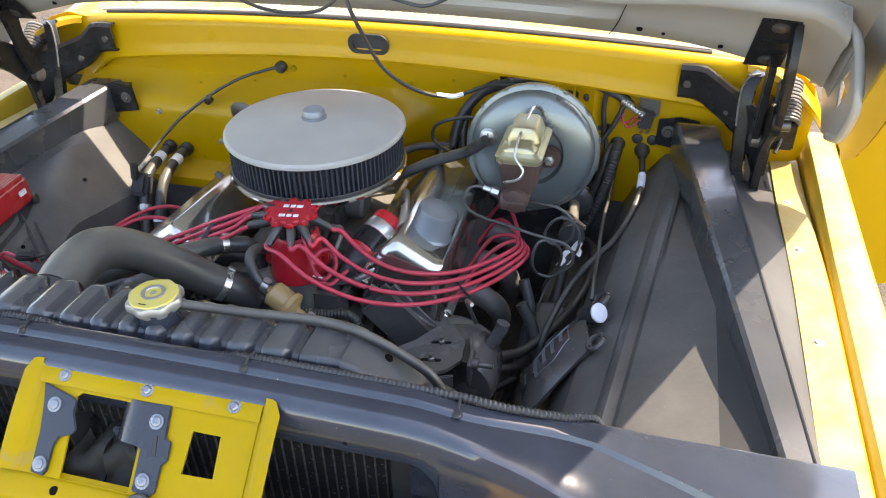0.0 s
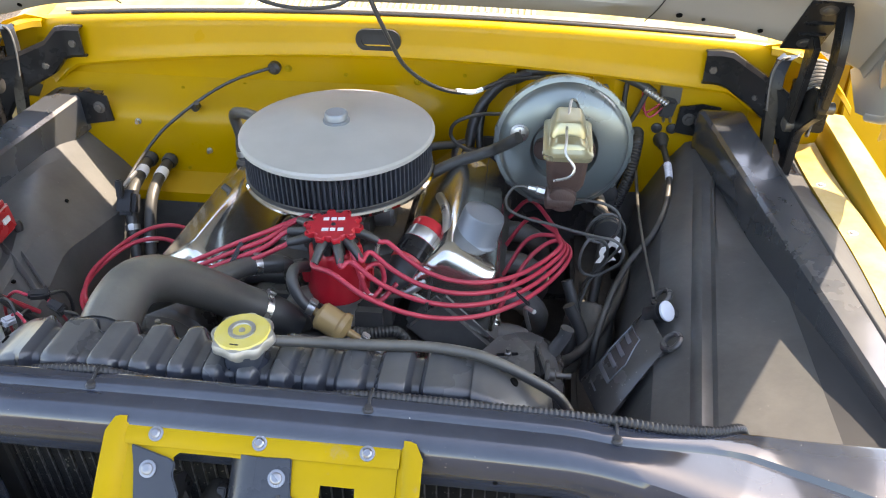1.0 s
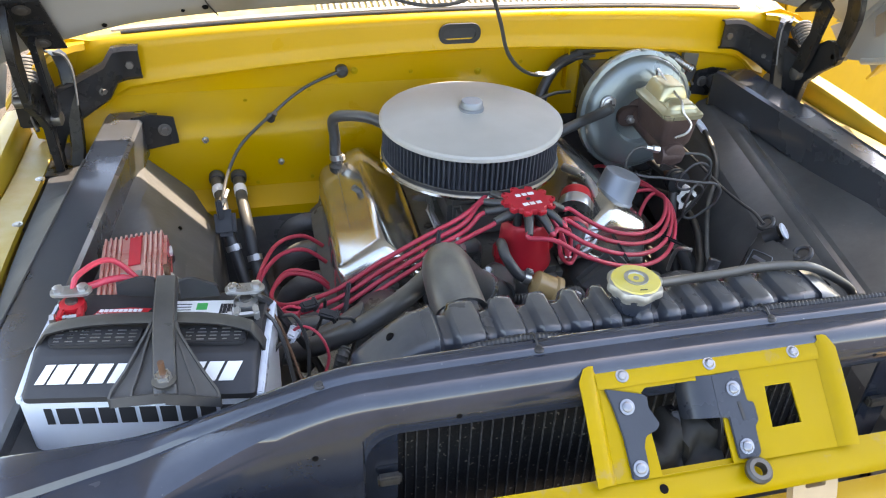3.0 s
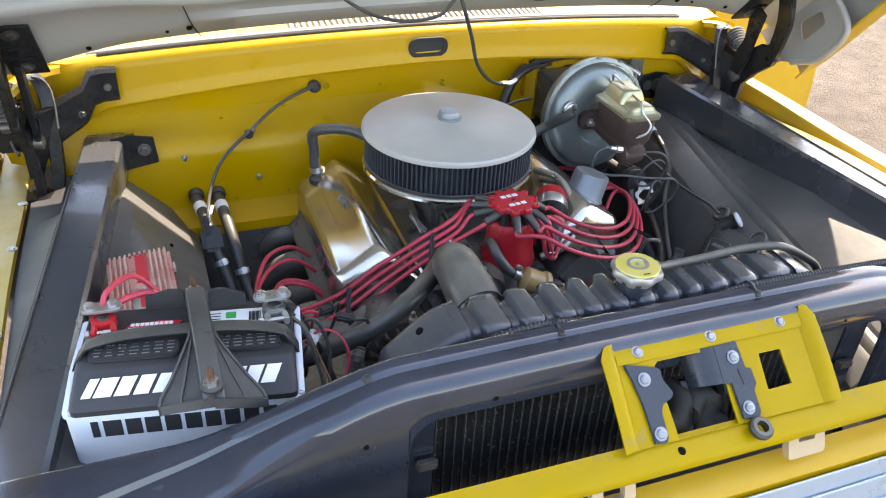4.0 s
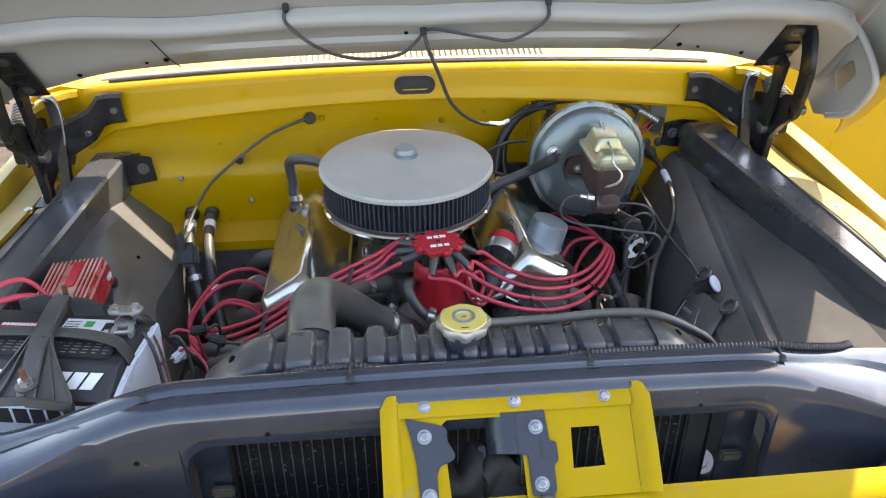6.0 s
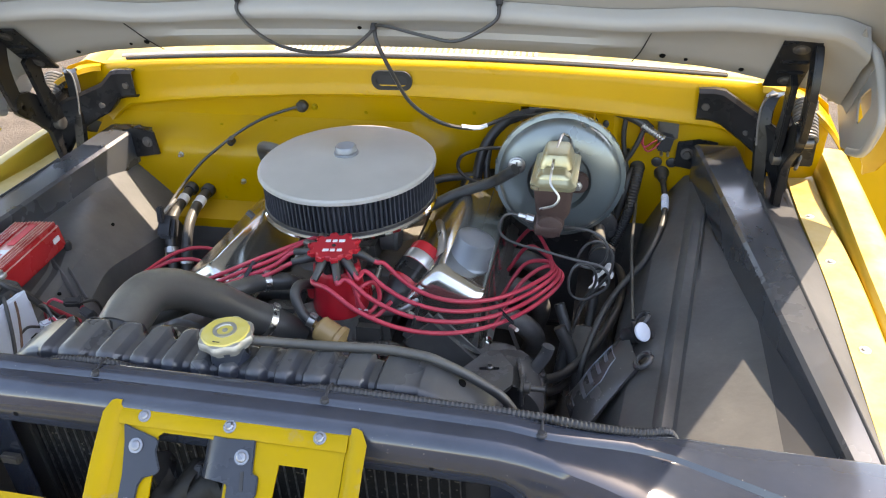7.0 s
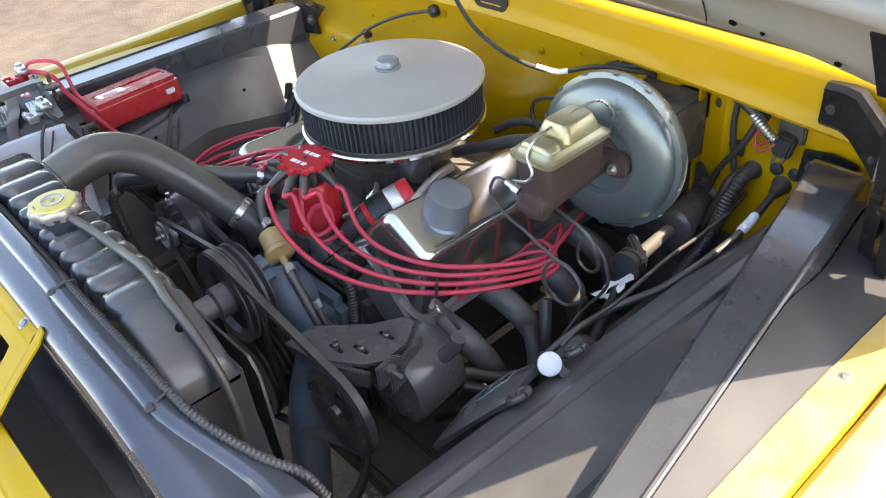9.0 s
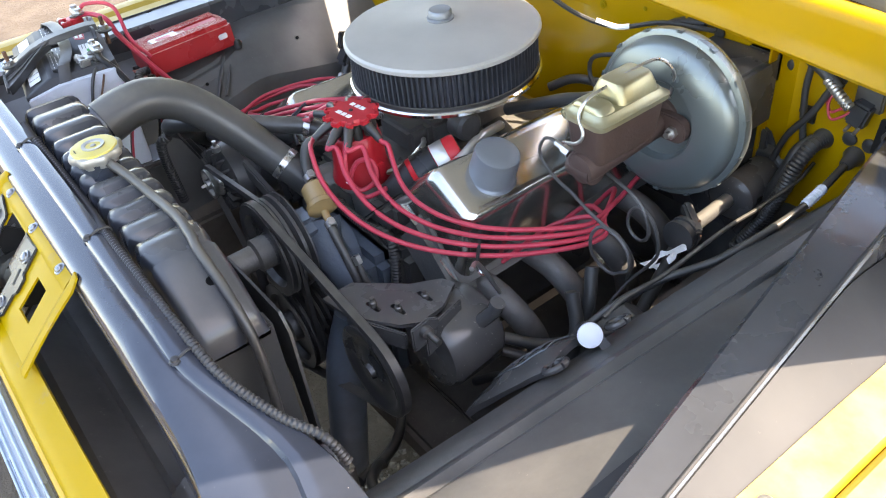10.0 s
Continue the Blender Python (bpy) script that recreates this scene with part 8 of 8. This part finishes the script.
run_tube("washer_tube", "thin black washer tube on the inner fender", "hose", [(0.535, 0.545, 0.908), (0.533, 0.58, 0.914), (0.532, 0.62, 0.910), (0.532, 0.68, 0.905), (0.530, 0.75, 0.907), (0.530, 0.83, 0.910), (0.533, 0.90, 0.909), (0.536, 0.99, 0.915), (0.536, 1.03, 0.93)], 0.0035, RUBBER, 0.0)
run_tube("chassis_hose", "black hose beside the steering gear", "hose", [(0.40, 0.62, 0.82), (0.43, 0.60, 0.76), (0.44, 0.55, 0.68), (0.42, 0.50, 0.58)], 0.012, HOSE, 0.0)
run_tube("chassis_hose", "worn black hose with a crimped sleeve", "hose", [(0.395, 0.67, 0.84), (0.415, 0.64, 0.78), (0.405, 0.60, 0.70), (0.38, 0.56, 0.60)], 0.011, HOSE, 0.0)
run_tube("heater_line", "black hose beside the distributor", "hose", [(-0.10, 0.545, 0.90), (-0.16, 0.545, 0.898), (-0.215, 0.518, 0.898), (-0.273, 0.452, 0.902), (-0.324, 0.409, 0.898), (-0.371, 0.388, 0.888), (-0.423, 0.395, 0.868), (-0.45, 0.44, 0.82), (-0.46, 0.56, 0.76)], 0.0165, HOSE, 0.0)
run_tube("heater_line", "black hose beneath the red wires", "hose", [(-0.16, 0.56, 0.86), (-0.22, 0.52, 0.866), (-0.30, 0.452, 0.872), (-0.371, 0.433, 0.876), (-0.429, 0.448, 0.866), (-0.452, 0.50, 0.82), (-0.455, 0.60, 0.76)], 0.0155, HOSE, 0.0)
run_tube("engine_loom", "ribbed black conduit around the distributor", "wiring loom", [(-0.08, 0.50, 0.875), (-0.03, 0.46, 0.862), (0.05, 0.455, 0.858), (0.11, 0.47, 0.85), (0.13, 0.46, 0.78), (0.13, 0.44, 0.70)], 0.009, RUBBER, 0.0014)
run_tube("engine_loom", "black loom behind the carburetor", "wiring loom", [(0.06, 0.90, 0.95), (0.10, 0.93, 0.97), (0.17, 0.96, 0.97), (0.20, 0.98, 1.0)], 0.009, RUBBER, 0.0)

t = thing("cable_grommet", "black rubber firewall grommet with a cable boot", "grommet")
part("boot", bm_lathe([(0.017, -0.004), (0.017, 0.006), (0.013, 0.012), (0.010, 0.03), (0.008, 0.034)], 24, along((0.588, 1.05, 0.958), (0.593, 0.98, 0.950))), RUBBER, t)
part("spring_sleeve", bm_tube([(0.5945, 0.957, 0.946), (0.5952, 0.935, 0.942), (0.5945, 0.912, 0.937)], 0.0074, 10, 6, 0.0012, 0.005), WHITE_PLASTIC, t, "bright spring sleeve")
t = thing("loom_grommet", "black rubber firewall grommet round the loom", "grommet")
part("boot", bm_lathe([(0.017, -0.004), (0.017, 0.006), (0.013, 0.012)], 24, along((0.534, 1.05, 0.968), (0.534, 0.98, 0.962))), RUBBER, t)
t = thing("wiper_plug", "black wiper plug with pale contacts on a grey plate", "plug")
part("plate", bm_box((0.044, 0.010, 0.050), (0.592, 1.042, 1.068), 0.003), DARK_STEEL, t)
part("body", bm_box((0.030, 0.022, 0.040), (0.588, 1.030, 1.040), 0.004, rot=(0, 12, 0)), BLACK_PLASTIC, t)
for k in (-1, 1):
    part("contact", bm_lathe([(0.003, 0), (0.003, 0.012)], 8, pose(0.588 + k * 0.007, 1.02, 1.022, 110, 0, 0)), STEEL, t)


def make_washer_bag():
    t = thing("washer_bag", "black vinyl washer fluid bag with a pale cap", "washer bag")
    # bag: a swollen pouch hung by two eyelets on the inner fender
    tl, tr = Vector((0.530, 0.545, 0.888)), Vector((0.547, 0.432, 0.902))
    bl, br = Vector((0.424, 0.480, 0.768)), Vector((0.455, 0.352, 0.795))
    nrm = (tr - tl).cross(bl - tl).normalized()
    if nrm.z < 0:
        nrm = -nrm

    def skin(u, v, lift=0.0):
        p = tl.lerp(tr, u).lerp(bl.lerp(br, u), v)
        swell = 0.020 * max(0.0, math.sin(math.pi * u) * math.sin(math.pi * (0.10 + 0.86 * v))) ** 0.7
        return p + nrm * (swell + 0.003 * noise.noise(p * 26) + lift)
    rows = [[skin(u, v) for u in spread(0, 1, 14)] for v in spread(0, 1, 16)]
    part("bag", bm_sheet(rows, 0.010), BLACK_PAINT, t, "black vinyl bag with a wrinkled skin")
    for u0, v0, u1, v1 in ((0.16, 0.22, 0.62, 0.20), (0.62, 0.20, 0.74, 0.46), (0.74, 0.46, 0.70, 0.72), (0.16, 0.22, 0.22, 0.74)):
        part("print_line", bm_tube([skin(lerp(u0, u1, f), lerp(v0, v1, f), 0.0012) for f in spread(0, 1, 5)], 0.0011, 6, 4), CAP_GREY, t, "thin pale print line")
    for v, u0, u1 in ((0.30, 0.26, 0.54), (0.43, 0.28, 0.60), (0.56, 0.28, 0.62), (0.70, 0.22, 0.70), (0.88, 0.28, 0.56)):
        wide = 0.004 if v < 0.8 else 0.0018
        part("print_bar", bm_tube([skin(lerp(u0, u1, f), v, 0.0012) for f in spread(0, 1, 6)], wide, 6, 4, flat=0.25), CAP_GREY, t, "pale print bar")
    c = Vector((0.553, 0.500, 0.918))
    ax = Vector((0.62, -0.42, 0.62)).normalized()
    part("neck", bm_lathe([(0.016, -0.03), (0.015, -0.004), (0.018, 0.0)], 20, along(c - ax * 0.012, c)), BLACK_PLASTIC, t)
    part("cap", bm_lathe([(0.014, -0.006), (0.0170, -0.005), (0.0175, -0.003), (0.0170, -0.001), (0.015, 0.0), (0.004, 0.0003)], 28, along(c, c + ax)), WHITE_PLASTIC, t, "pale flip cap")
    part("cap_tab", bm_box((0.014, 0.020, 0.004), (0, 0, 0), 0.0015), BLACK_PLASTIC, t).matrix_local = along(c, c + ax) @ pose(0.016, -0.012, -0.004, 0, 0, 35)
    for e in (tl + Vector((0.020, 0.012, 0.014)), tr + Vector((0.006, 0.004, 0.004))):
        ring = [e + Vector((0.012 * math.cos(k), 0.016 * math.sin(k), 0.010 * math.cos(k))) for k in spread(0, 6.2, 12)]
        part("eyelet", bm_tube(ring, 0.005, 8, 3), BLACK_PAINT, t)
    return t


make_washer_bag()


def make_relay():
    t = thing("relay_can", "small round pale metal relay low beside the frame", "relay")
    part("can", bm_lathe([(0.026, 0), (0.028, 0.003), (0.028, 0.03), (0.024, 0.034), (0.016, 0.034), (0.014, 0.036), (0.008, 0.036)], 28, pose(0.40, 0.16, 0.78, 25, 0, 0)), CAP_GREY, t)
    part("stem", bm_box((0.03, 0.03, 0.12), (0.41, 0.17, 0.73), 0.004), ENGINE_BLACK, t)


make_relay()
